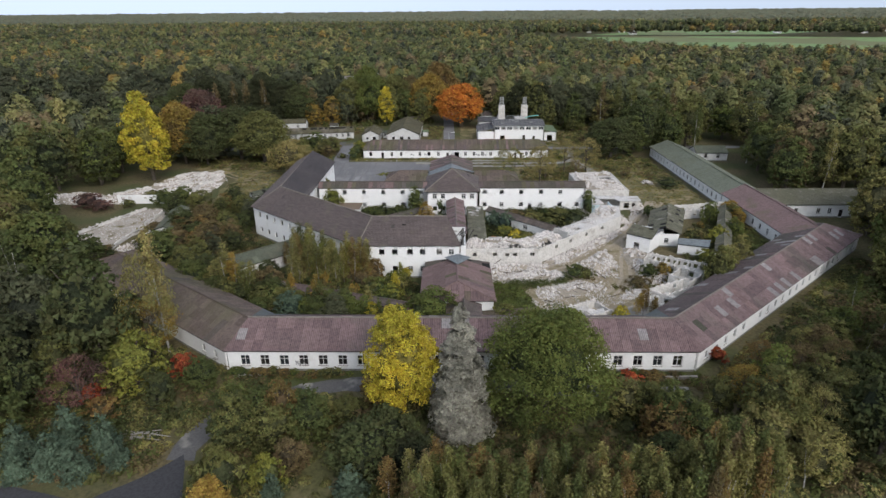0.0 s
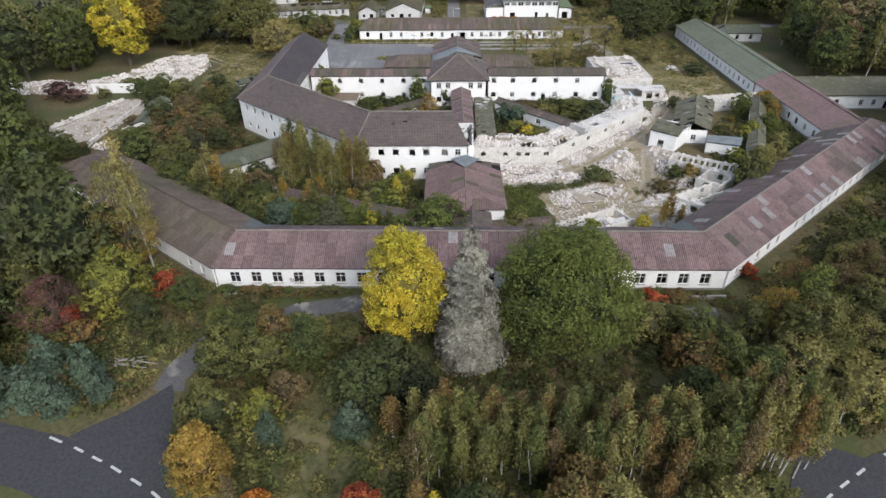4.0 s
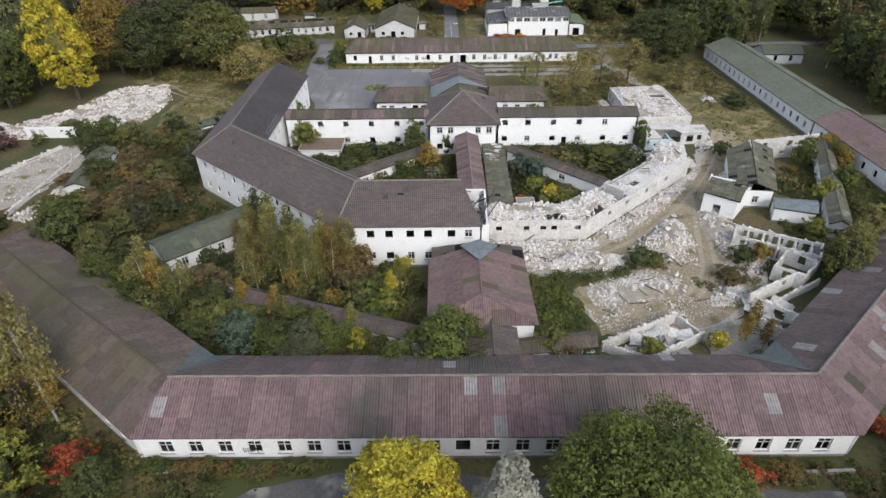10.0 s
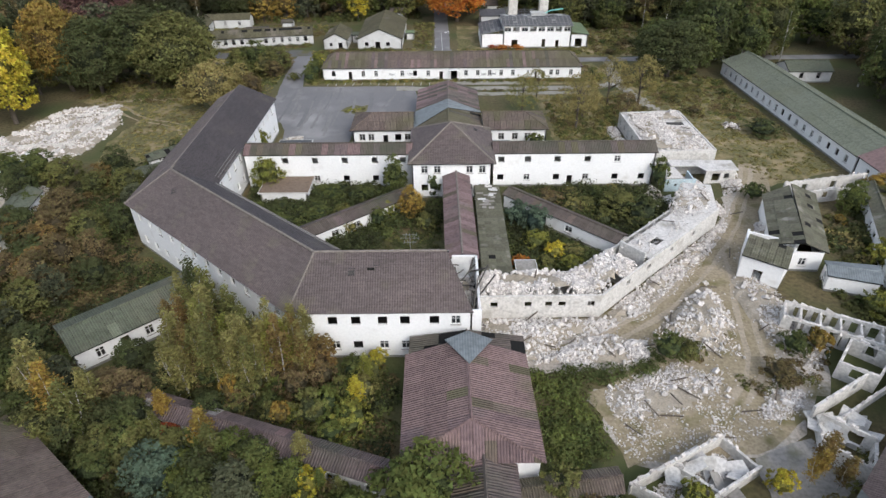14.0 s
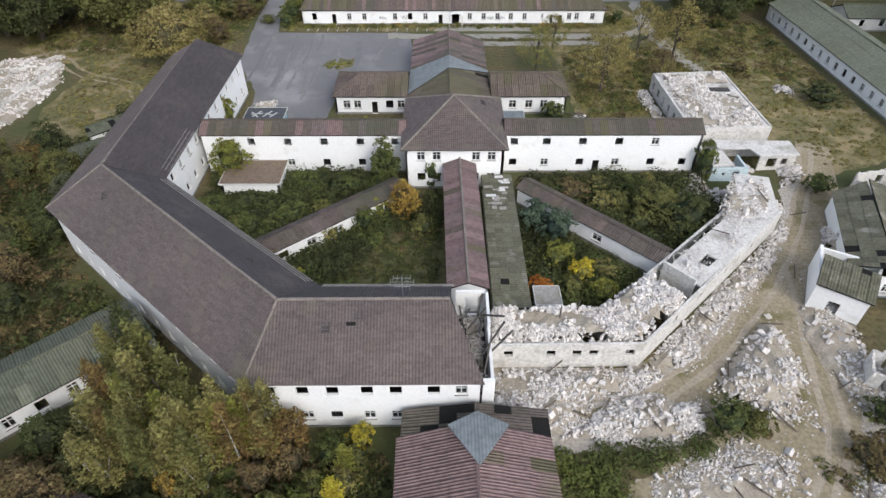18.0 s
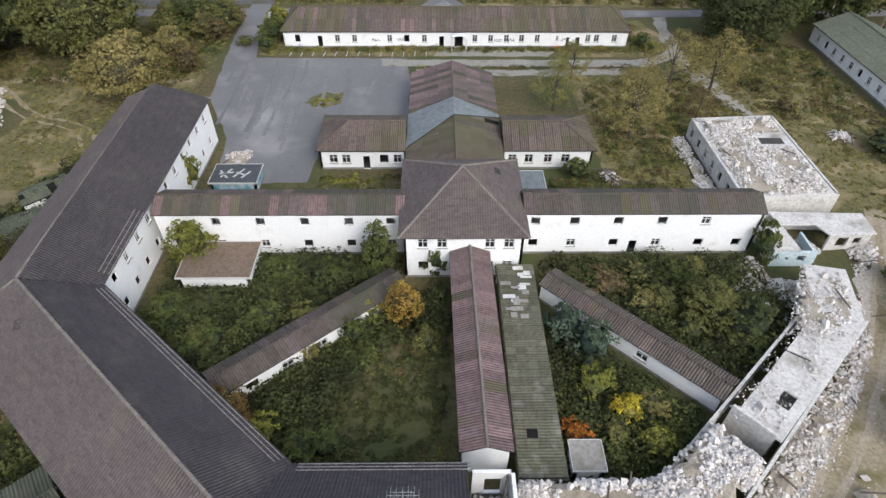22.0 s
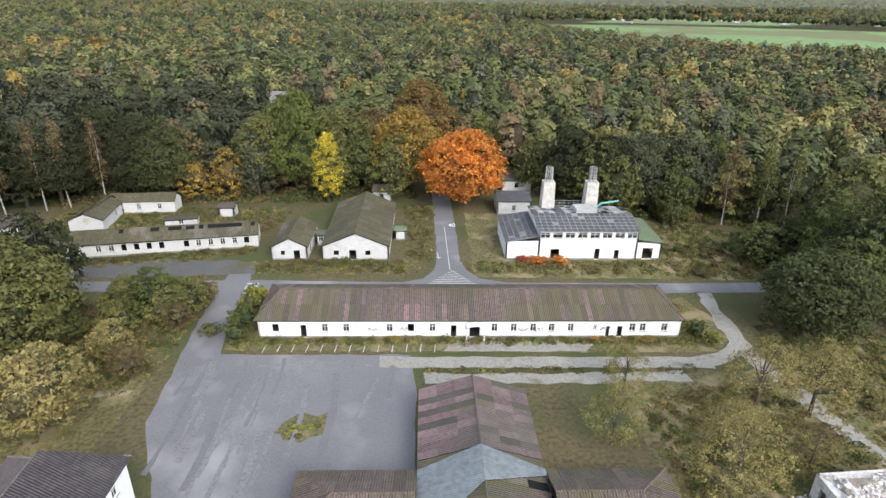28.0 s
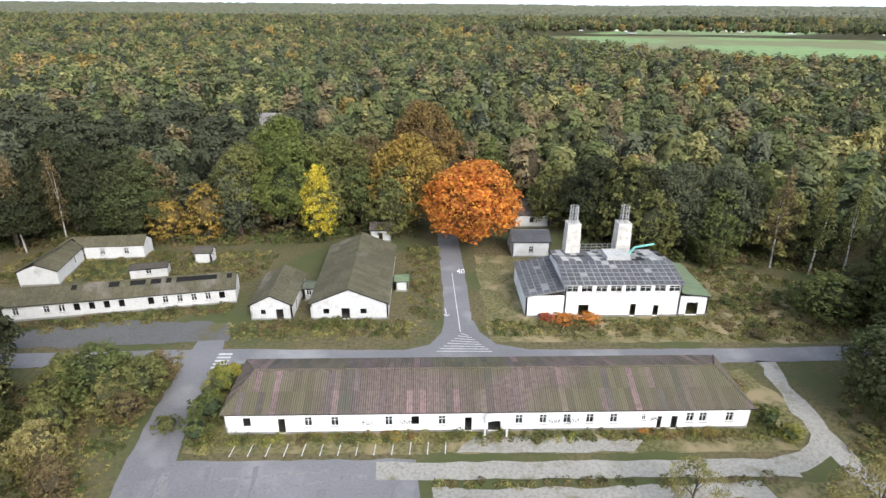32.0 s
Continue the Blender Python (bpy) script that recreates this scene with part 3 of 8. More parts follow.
wing("barrack", "white barrack range with mauve-brown corrugated roof", [(93.0, -95.6), (92.0, -57.5)], [(80.4, -90.0), (79.5, -57.5)],
     FRONT_Z, FRONT_R, M_SHEETP, ends=("open", "open"), patches=(None, 0.5, [M_SHEETM, M_SHEETB]), single=False)
wing("barrack", "long white barrack with moss-green corrugated roof", [(77.6, 3.5), (79.3, -57.5)], [(90.6, 3.5), (92.0, -57.5)],
     3.7, 6.2, M_GREENP, ends=("gable", "open"), single=False, pitch=3.0, doors=0.0, skip=0.02)
wing("barrack", "white barrack with weathered grey corrugated roof", [(87.0, -67.8), (150.0, -67.8)], [(87.0, -54.5), (150.0, -54.5)],
     3.7, 6.2, M_FLATS, ends=("open", "gable"), single=False, pitch=3.0)

# main two-storey range, tiled, its east end stripped to the rafters
UP, BOTH = [(5.3, 1.3, "window")], [(1.4, 1.3, "window"), (5.3, 1.3, "window")]
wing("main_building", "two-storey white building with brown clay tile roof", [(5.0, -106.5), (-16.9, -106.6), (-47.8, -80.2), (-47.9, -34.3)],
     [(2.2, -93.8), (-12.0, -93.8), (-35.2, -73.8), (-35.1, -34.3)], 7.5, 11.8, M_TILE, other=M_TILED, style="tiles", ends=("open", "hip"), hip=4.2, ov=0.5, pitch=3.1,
     win=(1.05, 1.3), sills=(1.4, 5.3), crest=[(1.9, -99.9, 11.8), (-14.3, -100.0, 11.8), (-40.7, -77.0, 11.8), (-42.0, -34.3, 11.2)],
     cols_outer=[[(0.085, 1.15, UP), (0.23, 1.15, BOTH), (0.36, 1.15, BOTH), (0.51, 1.15, BOTH), (0.635, 1.15, BOTH), (0.80, 1.15, UP), (0.92, 1.15, UP)], None, None], framed=0.3, holes=0.0006, cap=M_RIDGE, skip=0.03, doors=0.0)

# cross wings and tower
wing("cross_wing", "two-storey white connecting wing with corrugated roof", [(-35.0, -61.5), (-4.2, -61.5)], [(-35.0, -56.4), (-4.2, -56.4)],
     6.7, 7.9, M_SHEETB, patches=(None, 0.45, [M_SHEETD, M_SHEETP, M_SHEETM]), ends=("open", "open"), ov=0.2, pitch=5.6, sills=(1.3, 4.9), win=(1.1, 1.2), cw=1.2, doors=0.0, framed=0.5,
     cols_outer=[[(s, 1.1, [(1.3, 1.2, "window"), (4.9, 1.2, "window")]) for s in (0.24, 0.42, 0.60, 0.78, 0.95)]])
wing("cross_wing", "two-storey white connecting wing with corrugated roof", [(10.4, -61.5), (40.3, -61.5)], [(10.4, -56.4), (40.3, -56.4)],
     6.7, 7.9, M_SHEETB, patches=(None, 0.45, [M_SHEETD, M_SHEETP, M_SHEETM]), ends=("open", "gable"), ov=0.2, pitch=5.0, sills=(1.3, 4.9), win=(1.1, 1.2), cw=1.2, doors=0.0, framed=0.4,
     cols_outer=[[(s, 1.15, [(1.3, 1.2, "window"), (4.9, 1.2, "window")]) for s in (0.045, 0.21, 0.395, 0.58, 0.765)] + [(0.48, 1.0, [(0.1, 2.1, "door")]), (0.93, 1.15, [(1.3, 1.2, "window")])]])


def tower():
    root = thing("tower_house", "white two-storey pavilion with pyramid tile roof", "building", (3.1, -58.2, 0))
    x0, x1, y0, y1, ez = -4.8, 10.6, -66.1, -50.2, 6.95
    c = [Vector((x0, y0, ez)), Vector((x1, y0, ez)), Vector((x1, y1, ez)), Vector((x0, y1, ez))]
    ap = Vector((2.9, -57.9, 11.4))
    for k in range(4):
        slope(root, c[k], c[(k + 1) % 4], ap, ap, M_TILE, "tiles", holes=0.003)
        ridge_caps(root, [c[k], ap], M_RIDGE)
    w = [(x0 + 0.6, y0 + 0.6), (x1 - 0.6, y0 + 0.6), (x1 - 0.6, y1 - 0.6), (x0 + 0.6, y1 - 0.6)]
    cols = [(0.16, 1.2, [(1.4, 1.3, "window"), (4.9, 1.4, "window")]), (0.32, 1.2, [(1.4, 1.3, "window"), (4.9, 1.4, "window")]),
            (0.72, 1.2, [(1.4, 1.3, "window"), (4.9, 1.4, "window")]), (0.88, 1.2, [(1.4, 1.3, "window"), (4.9, 1.4, "window")])]
    for k in range(4):
        p, q = w[k], w[(k + 1) % 4]
        wall(root, p, q, ((p[0] + q[0]) / 2 - 2.9, (p[1] + q[1]) / 2 + 58.2), ez + 0.1, cols if k == 0 else [], framed=0.9)
    return root


tower()

# halls on the middle axis behind the tower
wing("assembly_hall", "white single-storey hall with moss-stained corrugated roof", [(-4.8, -50.3), (-4.8, -31.5)], [(9.6, -50.3), (9.6, -31.5)],
     3.7, 6.0, M_SHEETM, ends=("open", "open"), ov=0.4, pitch=3.5, cw=1.2, holes=0.012, patches=(None, 0.25, [M_MOSS, M_SHEETB]))
wing("assembly_hall", "white single-storey hall, rear half under a red-mauve corrugated roof", [(-4.8, -31.4), (-4.8, -18.2)], [(9.6, -31.4), (9.6, -18.2)],
     3.7, 6.0, M_SHEET, ends=("open", "gable"), ov=0.4, pitch=3.5, cw=1.2, patches=(None, 0.3, [M_SHEETP, M_SHEETB]))
wing("side_pavilion", "white pavilion with hipped mossy corrugated roof", [(-18.3, -42.9), (-4.9, -42.9)], [(-18.3, -32.6), (-4.9, -32.6)],
     3.5, 5.5, M_SHEETM, ends=("hip", "open"), pitch=2.9, win=(1.3, 1.5), sills=(1.1,), hip=4.6,
     cols_outer=[[(s, 1.3, [(1.1, 1.5, "window")]) for s in (0.16, 0.31, 0.76, 0.92)] + [(0.55, 1.0, [(0.15, 2.2, "door")])]], framed=0.9)
wing("side_pavilion", "white pavilion with hipped mossy corrugated roof", [(9.7, -42.9), (23.6, -42.9)], [(9.7, -32.6), (23.6, -32.6)],
     3.5, 5.5, M_SHEETM, patches=(None, 0.5, [M_MOSS, M_SHEETB]), ends=("open", "hip"), pitch=2.9, win=(1.3, 1.5), sills=(1.1,), hip=4.6, doors=0.0,
     cols_outer=[[(s, 1.3, [(1.1, 1.5, "window")]) for s in (0.09, 0.28, 0.5, 0.70)]], framed=0.9)

# rear barrack across the yard
wing("barrack", "long white barrack with hipped mossy corrugated roof, graffiti and ivy", [(-31.8, 0.0), (39.2, 0.0)], [(-31.8, 13.0), (39.2, 13.0)],
     3.45, 6.0, M_SHEETM, ends=("hip", "hip"), hip=3.2, pitch=4.2, cw=0.9, rh=3.6, framed=0.8, patches=(None, 0.3, [M_SHEETD, M_SHEETD, M_SHEETP, M_SHEETB]), holes=0.002,
     cols_outer=[[(s, 1.05, [(1.15, 1.5, "window")]) for s in (0.04, 0.155, 0.205, 0.307, 0.357, 0.408, 0.555, 0.601, 0.647, 0.691, 0.737, 0.885, 0.91, 0.962)]
                 + [(s, w, [(0.15, h, "door")]) for s, w, h in ((0.105, 0.95, 2.3), (0.458, 0.95, 2.2), (0.508, 1.7, 2.4), (0.826, 0.6, 2.0), (0.855, 0.85, 2.0))] + [(0.795, 0.6, [(1.5, 1.0, "window")])]])

# covered walks
wing("covered_walk", "covered walkway with narrow red-brown corrugated roof", [(1.2, -63.0), (1.7, -91.2)], [(6.0, -63.0), (6.5, -91.2)],
     4.3, 5.3, M_SHEET, ends=("open", "gable"), ov=0.35, pitch=4.0, patches=(None, 0.3, [M_SHEETP, M_SHEETM]), cw=1.2, rh=2.5, category="walkway", cap=M_RIDGE)
wing("covered_walk", "low white walkway with mossy corrugated roof", [(-3.6, -69.6), (-21.6, -84.6)], [(-5.9, -66.6), (-24.1, -81.6)],
     2.7, 3.5, M_SHEETB, ends=("gable", "gable"), ov=0.25, pitch=4.0, sills=(0.9,), win=(1.4, 1.1), patches=(None, 0.3, [M_SHEETD, M_SHEETM, M_SHEETM]), cw=1.2, rh=2.2, category="walkway")
wing("covered_walk", "low white walkway with brown corrugated roof", [(11.6, -69.4), (27.6, -85.2)], [(14.0, -66.8), (30.2, -82.8)],
     2.7, 3.5, M_SHEETB, ends=("gable", "gable"), ov=0.25, pitch=4.0, sills=(0.9,), win=(1.4, 1.1), patches=(None, 0.3, [M_SHEETD, M_SHEETM, M_SHEETM]), cw=1.2, rh=2.2, category="walkway")
wing("covered_walk", "curving white walkway with mauve corrugated roof", [(-38.2, -114.4), (-20.8, -120.6), (1.9, -128.2)], [(-37.2, -111.6), (-19.8, -117.6), (1.9, -125.0)],
     2.7, 3.5, M_SHEETD, patches=(M_SHEETW, 0.03, [M_SHEETP]), ends=("gable", "open"), ov=0.25, pitch=4.0, sills=(0.9,), win=(1.4, 1.1), cw=1.2, rh=2.2, category="walkway")
wing("covered_walk", "short white walkway with mauve corrugated roof", [(8.7, -127.8), (18.6, -126.4)], [(8.7, -124.8), (18.6, -123.4)],
     2.0, 2.7, M_SHEETM, ends=("open", "gable"), ov=0.25, pitch=4.0, sills=(0.9,), win=(1.4, 1.1), cw=1.2, rh=2.2, category="walkway")
wing("dining_hall", "broad hall with pink-mauve corrugated roof", [(-3.0, -109.5), (-2.8, -124.2)], [(11.0, -109.5), (11.3, -124.2)],
     3.7, 6.3, M_SHEETP, ends=("gable", "hip"), hip=3.2, cw=1.2, pitch=3.2, patches=(None, 0.5, [M_SHEET, M_SHEETP, M_SHEETM]))
wing("covered_walk", "short walkway with mauve corrugated roof joining hall and front barrack", [(2.0, -123.4), (2.0, -129.8)], [(8.6, -123.4), (8.6, -129.8)],
     2.9, 4.1, M_SHEETD, ends=("open", "open"), ov=0.3, pitch=2.6, sills=(0.9,), win=(1.4, 1.1), cw=1.2, rh=2.2, category="walkway", patches=(None, 0.3, [M_SHEETP, M_SHEETM]))
wing("green_wing", "low white wing with green corrugated roof", [(-29.4, -97.0), (-42.4, -109.0)], [(-34.9, -91.5), (-47.7, -103.6)],
     3.2, 4.6, M_SHEETG, patches=(M_GREENP, 0.06), ends=("open", "gable"), pitch=2.6, sills=(1.0,), cw=1.2, rh=2.2, framed=0.9)




def flat_roof():
    b = Build()
    b.box(6.8, -93.0, 2.45, 11.3, -66.2, 2.75)
    root = thing("flat_roofed_passage", "low passage with mossy flat felt roof", "passage", (9, -80, 0))
    part("roof", b, M_FLAT, root)
    slope(root, (6.9, -66.3, 2.9), (6.9, -92.9, 2.9), (11.2, -92.9, 2.96), (11.2, -66.3, 2.96), M_FLATS, cw=0.95, rh=1.1, holes=0.004, slab=0.12)
    r = random.Random(12)
    for k in range(18):
        q = Build()
        w, d = r.uniform(0.25, 0.7), r.uniform(0.15, 0.45)
        q.box(-w, -d, 0, w, d, 0.06)
        part("loose_panel", q, r.choice([M_DUST, M_FRAME, M_CONC]), root, "pale loose panel", pose(r.uniform(7.6, 10.4), r.uniform(-75.0, -67.0), 3.05 + 0.004 * k, 0, 0, r.uniform(0, 3)))
    wall(root, (11.1, -66.4), (11.1, -92.8), (1, 0), 2.44, spaced(26.4, 4.0, 1.4, [(0.9, 1.1, "window")], 0.2))
    wall(root, (7.0, -92.8), (11.1, -92.8), (0, -1), 2.44)
    wall(root, (7.0, -66.4), (11.1, -66.4), (0, 1), 2.44)


flat_roof()

# rear group: gabled houses, long low barrack, boiler house
WALLS[0] = M_WALLR
wing("gabled_house", "small white gabled house with mossy corrugated roof", [(-36.6, 30.6), (-36.6, 44.0)], [(-28.6, 30.6), (-28.6, 44.0)], 3.0, 5.0, M_MOSS, pitch=3.5, doors=0.2, ov=0.3, single=False, category="house", front=[(0.3, 0.9, [(1.1, 1.0, "window")]), (0.7, 1.3, [(0.1, 2.1, "door")])])
wing("gabled_hall", "large white gabled hall with mossy corrugated roof", [(-25.9, 30.6), (-25.9, 58.0)], [(-11.4, 30.6), (-11.4, 58.0)], 3.2, 6.2, M_MOSS, pitch=3.5, doors=0.2, ov=0.3, single=False, category="hall", front=[(0.2, 1.1, [(1.1, 1.1, "window")]), (0.45, 1.5, [(0.1, 2.2, "door")]), (0.68, 1.1, [(1.1, 1.1, "window")])])
wing("low_barrack", "long low white barrack with sagging holed roof", [(-100.0, 26.6), (-40.6, 37.2)], [(-101.4, 34.0), (-42.0, 44.4)], 3.1, 4.9, M_MOSS, pitch=2.4, holes=0.004, single=False, cw=0.9, rh=1.5, counted=lambda f: f > 0.47 and RNG.random() < (0.8 if f > 0.78 else 0.28))
WALLS[0] = M_WALL


def valley(corner, ridge, a, b):
    """Blue-grey metal lining in the inner corner of two roofs."""
    root = thing("valley_roof", "smooth blue-grey metal lining in a roof valley", "roof", (*corner, 0))
    c, r = Vector((*corner, FRONT_Z + 0.12)), Vector((*ridge, FRONT_R + 0.10))
    for p in (a, b):
        bld, e = Build(), Vector((*p, FRONT_Z + 0.12))
        m = r.lerp(c, 0.12)
        up = Vector((0, 0, 0.03))
        bld.hexa([c, e, m], [c + up, e + up, m + up])
        part("metal_sheet", bld, M_VALLEY, root)


valley((-28.0, -129.6), (-30.45, -135.6), (-24.6, -129.6), (-30.8, -127.5))
valley((36.8, -129.7), (39.4, -135.5), (33.4, -129.7), (39.4, -127.3))


def exposed(runs):
    """Bare battens where the tiles are gone along an eave."""
    root = thing("bare_battens", "pale bare battens along the stripped inner eave", "roof", (-22, -84, 0))
    for a, b, inward in runs:
        a, b, n = Vector((*a, 7.5)), Vector((*b, 7.5)), Vector((*inward, 0)).normalized()
        d, up = (b - a).normalized(), Vector((0, 0, 1))
        at = lambda p, s: p + n * s + up * (0.68 * s + 0.19)
        for s in (0.1, 0.5, 0.9):
            r = Build()
            r.tube([at(a, s), at(b, s)], [0.05, 0.05], 4)
            part("batten", r, M_PALEBATTEN, root)
        k = 0.4
        while k < (b - a).length - 0.4:
            r = Build()
            p = a + d * k
            r.tube([at(p, -0.05) - up * 0.08, at(p, 1.0) - up * 0.08], [0.06, 0.06], 4)
            part("rafter_end", r, M_WOOD, root)
            k += 1.1 + 0.5 * RNG.random()


M_PALEBATTEN = mat("pale_batten", (0.34, 0.33, 0.32), 0.9, (0.22, 0.21, 0.2), 1.0, 6.0)
exposed([((-34.6, -74.4), (-12.6, -93.3), (-0.65, -0.76)), ((-11.4, -93.8), (2.4, -93.8), (0, -1)), ((-35.1, -72.6), (-35.1, -62.2), (-1, 0))])


def hatch(x, y, z, turn):
    root = thing("roof_hatch", "small open hatch in the tile roof, its shade painted dark", "roof hatch", (x, y, z))
    b = Build()
    for x0, x1, y0, y1 in ((-0.4, 0.4, -0.5, -0.42), (-0.4, 0.4, 0.42, 0.5), (-0.4, -0.32, -0.42, 0.42), (0.32, 0.4, -0.42, 0.42)):
        b.box(x0, y0, -0.1, x1, y1, 0.14)
    m = pose(x, y, z) @ Euler((0.5 * math.cos(turn), 0.5 * math.sin(turn), 0)).to_matrix().to_4x4()
    part("frame", b, M_TILED, root, m=m)
    # solid block, its dark colour stands in for the shaded hole
    g = Build()
    g.box(-0.32, -0.42, -0.1, 0.32, 0.42, 0.08)
    part("opening", g, M_ROOMSHADE, root, m=m)


def antenna(x, y, z):
    root = thing("tv_antenna", "thin grey television aerial standing on the ridge", "antenna", (x, y, z))
    b = Build()
    b.tube([(x, y, z - 0.4), (x, y, z + 2.6)], [0.035, 0.03], 6)
    part("mast", b, M_STEEL, root)
    for k, (h, w) in enumerate(((2.5, 0.8), (2.0, 1.1), (1.4, 0.7))):
        a = Build()
        a.tube([(x - w, y, z + h), (x + w, y, z + h)], [0.025, 0.025], 5)
        part("boom", a, M_STEEL, root)
        for q in range(5):
            e = Build()
            u = x - w + 2 * w * q / 4
            e.tube([(u, y - 0.4, z + h + 0.02), (u, y + 0.4, z + h + 0.02)], [0.015, 0.015], 4)
            part("element", e, M_STEEL, root)




# ---- ground, roads and yards ----
def patch(name, label, poly, z, material, category="ground", rough=0.35, step=2.0, kind="structure"):
    """A flat sheet with a slightly ragged edge."""
    rng, pts = random.Random(len(name) + len(poly) + int(poly[0][0])), []
    for k in range(len(poly)):
        a, b = Vector(poly[k]), Vector(poly[(k + 1) % len(poly)])
        n = max(1, int((b - a).length / step))
        for i in range(n):
            p = a.lerp(b, i / n)
            pts.append((p.x + rng.uniform(-rough, rough), p.y + rng.uniform(-rough, rough), z))
    b = Build()
    b.v = pts
    for a, c, d in tessellate_polygon([[Vector(p) for p in pts]]):
        up = (Vector(pts[c]) - Vector(pts[a])).cross(Vector(pts[d]) - Vector(pts[a])).z > 0
        b.f.append((a, c, d) if up else (a, d, c))
        b.m.append(0)
    return solo(name, b, material, label, category, kind)


def ribbon(name, label, line, width, z, material, category="road", rough=0.12):
    left, right = [], []
    rng = random.Random(len(line) * 7)
    pts = []
    for a, b in zip(line, line[1:]):
        a, b = Vector(a), Vector(b)
        n = max(1, int((b - a).length / 2.0))
        pts += [a.lerp(b, i / n) for i in range(n)]
    pts.append(Vector(line[-1]))
    for _ in range(3):
        pts = [pts[0]] + [(pts[i - 1] + pts[i] * 2 + pts[i + 1]) / 4 for i in range(1, len(pts) - 1)] + [pts[-1]]
    bld = Build()
    for i, p in enumerate(pts):
        d = (pts[min(i + 1, len(pts) - 1)] - pts[max(i - 1, 0)]).normalized()
        s = Vector((-d.y, d.x)) * (width / 2)
        left.append((*(p + s + Vector((rng.uniform(-rough, rough), rng.uniform(-rough, rough)))), z))
        right.append((*(p - s + Vector((rng.uniform(-rough, rough), rng.uniform(-rough, rough)))), z))
    for i in range(len(pts) - 1):
        bld.face(right[i], right[i + 1], left[i + 1], left[i])
    return solo(name, bld, material, label, category, "structure")


M_VERGE = mat("roadside_grass", (0.125, 0.118, 0.05), 0.98, (0.085, 0.09, 0.034), 0.2, 1.8, 0.4, 0.2, stain=(0.17, 0.145, 0.075), stain_scale=0.3, stain_lo=0.52, stain_hi=0.66, grain=0.7)
g = Build()
g.face((-4900, -1500, 0), (4900, -1500, 0), (4900, 4900, 0), (-4900, 4900, 0))
solo("ground", g, M_GROUND, "rough overgrown ground with dry grass", "ground", "structure")

patch("meadow", "dry yellow-brown meadow round the ruined rear block", [(26, -58), (24, -10), (46, -9), (56, -4), (76, 0), (78, -56), (62, -62), (50, -60), (58, -40), (56, -30), (40, -30), (40, -55)], 0.02, M_GRASS)
patch("meadow", "dry meadow west of the main building", [(-50, -34), (-50, -78), (-66, -62), (-72, -40), (-70, -24), (-92, -14), (-80, -4), (-44, -10), (-46, -30)], 0.02, M_GRASS)
patch("meadow", "dry grass strip round the rear barrack", [(-36, -3.2), (44, -4.2), (49, 2), (45, 14), (-36, 15)], 0.03, M_GRASS)
patch("meadow", "dry grass round the gabled houses", [(-40, 23.5), (-4, 23.5), (-2, 62), (-24, 72), (-100, 62), (-100, 46), (-62, 44)], 0.02, M_GROUND)
patch("meadow", "dry grass round the boiler house", [(6, 23), (72, 21), (84, 36), (60, 54), (6, 60)], 0.02, M_GRASS)
patch("meadow", "dry roadside grass", [(-110, -172), (-52, -172.5), (-30, -181), (-12, -189), (3, -190), (20, -189), (38, -183), (53, -174.5), (110, -168), (120, -260), (-120, -260)], 0.02, M_VERGE)
patch("meadow", "rough grass between the birches and the road", [(-27, -174), (-14, -181), (3, -182), (24, -181), (34, -175), (30, -172), (6, -172), (-4, -160), (-14, -158)], 0.02, M_VERGE)
ribbon("track", "wheel track worn through the west meadow", [(-52, -40), (-58, -30), (-70, -26), (-84, -12)], 0.7, 0.05, M_DIRT, "track", 0.25)
ribbon("track", "wheel track worn through the west meadow", [(-54, -41), (-60, -31), (-71, -27.6), (-86, -14)], 0.6, 0.05, M_DIRT, "track", 0.25)
patch("meadow", "rough weedy clearing inside the courtyard", [(-10, -90), (1, -90), (0.8, -72), (-6, -73)], 0.02, M_GROUND)
M_OLDYARD = mat("weedy_asphalt", (0.13, 0.127, 0.122), 0.92, (0.10, 0.098, 0.09), 0.2, 3.0, 0.5, 0.0, stain=(0.10, 0.092, 0.045), stain_scale=0.2, stain_lo=0.54, stain_hi=0.64, grain=0.4)
M_PATH = mat("weedy_concrete_path", (0.34, 0.325, 0.285), 0.95, (0.28, 0.265, 0.23), 0.2, 2.5, 0.6, 0.02, stain=(0.15, 0.14, 0.08), stain_scale=0.3, stain_lo=0.56, stain_hi=0.72)
M_STREAK = mat("worn_asphalt", (0.235, 0.23, 0.225), 0.92, (0.175, 0.172, 0.172), 0.5, 3.0, 0.5, 0.01)
patch("yard", "grey asphalt yard with pale stains", [(-43.5, 24), (-38.8, 24), (-37.5, 4), (-36, -4.4), (-6, -4.6), (-5.2, -15), (-5.2, -31), (-18.5, -31), (-19.5, -46), (-33, -46), (-34.6, -34), (-41, -20), (-43, 4)], 0.05, M_ASPH, "yard", 0.2)
patch("yard", "old asphalt in front of the low barrack", [(-100, 21), (-38, 23.5), (-40, 30), (-56, 31), (-100, 24.5)], 0.04, M_OLDYARD, "yard", 0.5)
ribbon("road", "grey asphalt lane behind the rear barrack", [(-100, 17.6), (-40, 19.2), (0, 18.2), (46, 18.0), (72, 18.4), (130, 19)], 4.2, 0.07, M_ASPH)
ribbon("road", "straight grey access road between the trees", [(0.8, 22), (1.0, 40), (0.4, 70), (-2, 190)], 5.0, 0.065, M_ASPH)
patch("road", "flared asphalt junction", [(-10, 20), (-4.4, 22), (-2.2, 26), (-1.6, 30), (3.6, 30), (4.6, 26), (7, 22), (14, 20)], 0.075, M_ASPH, "road", 0.1)
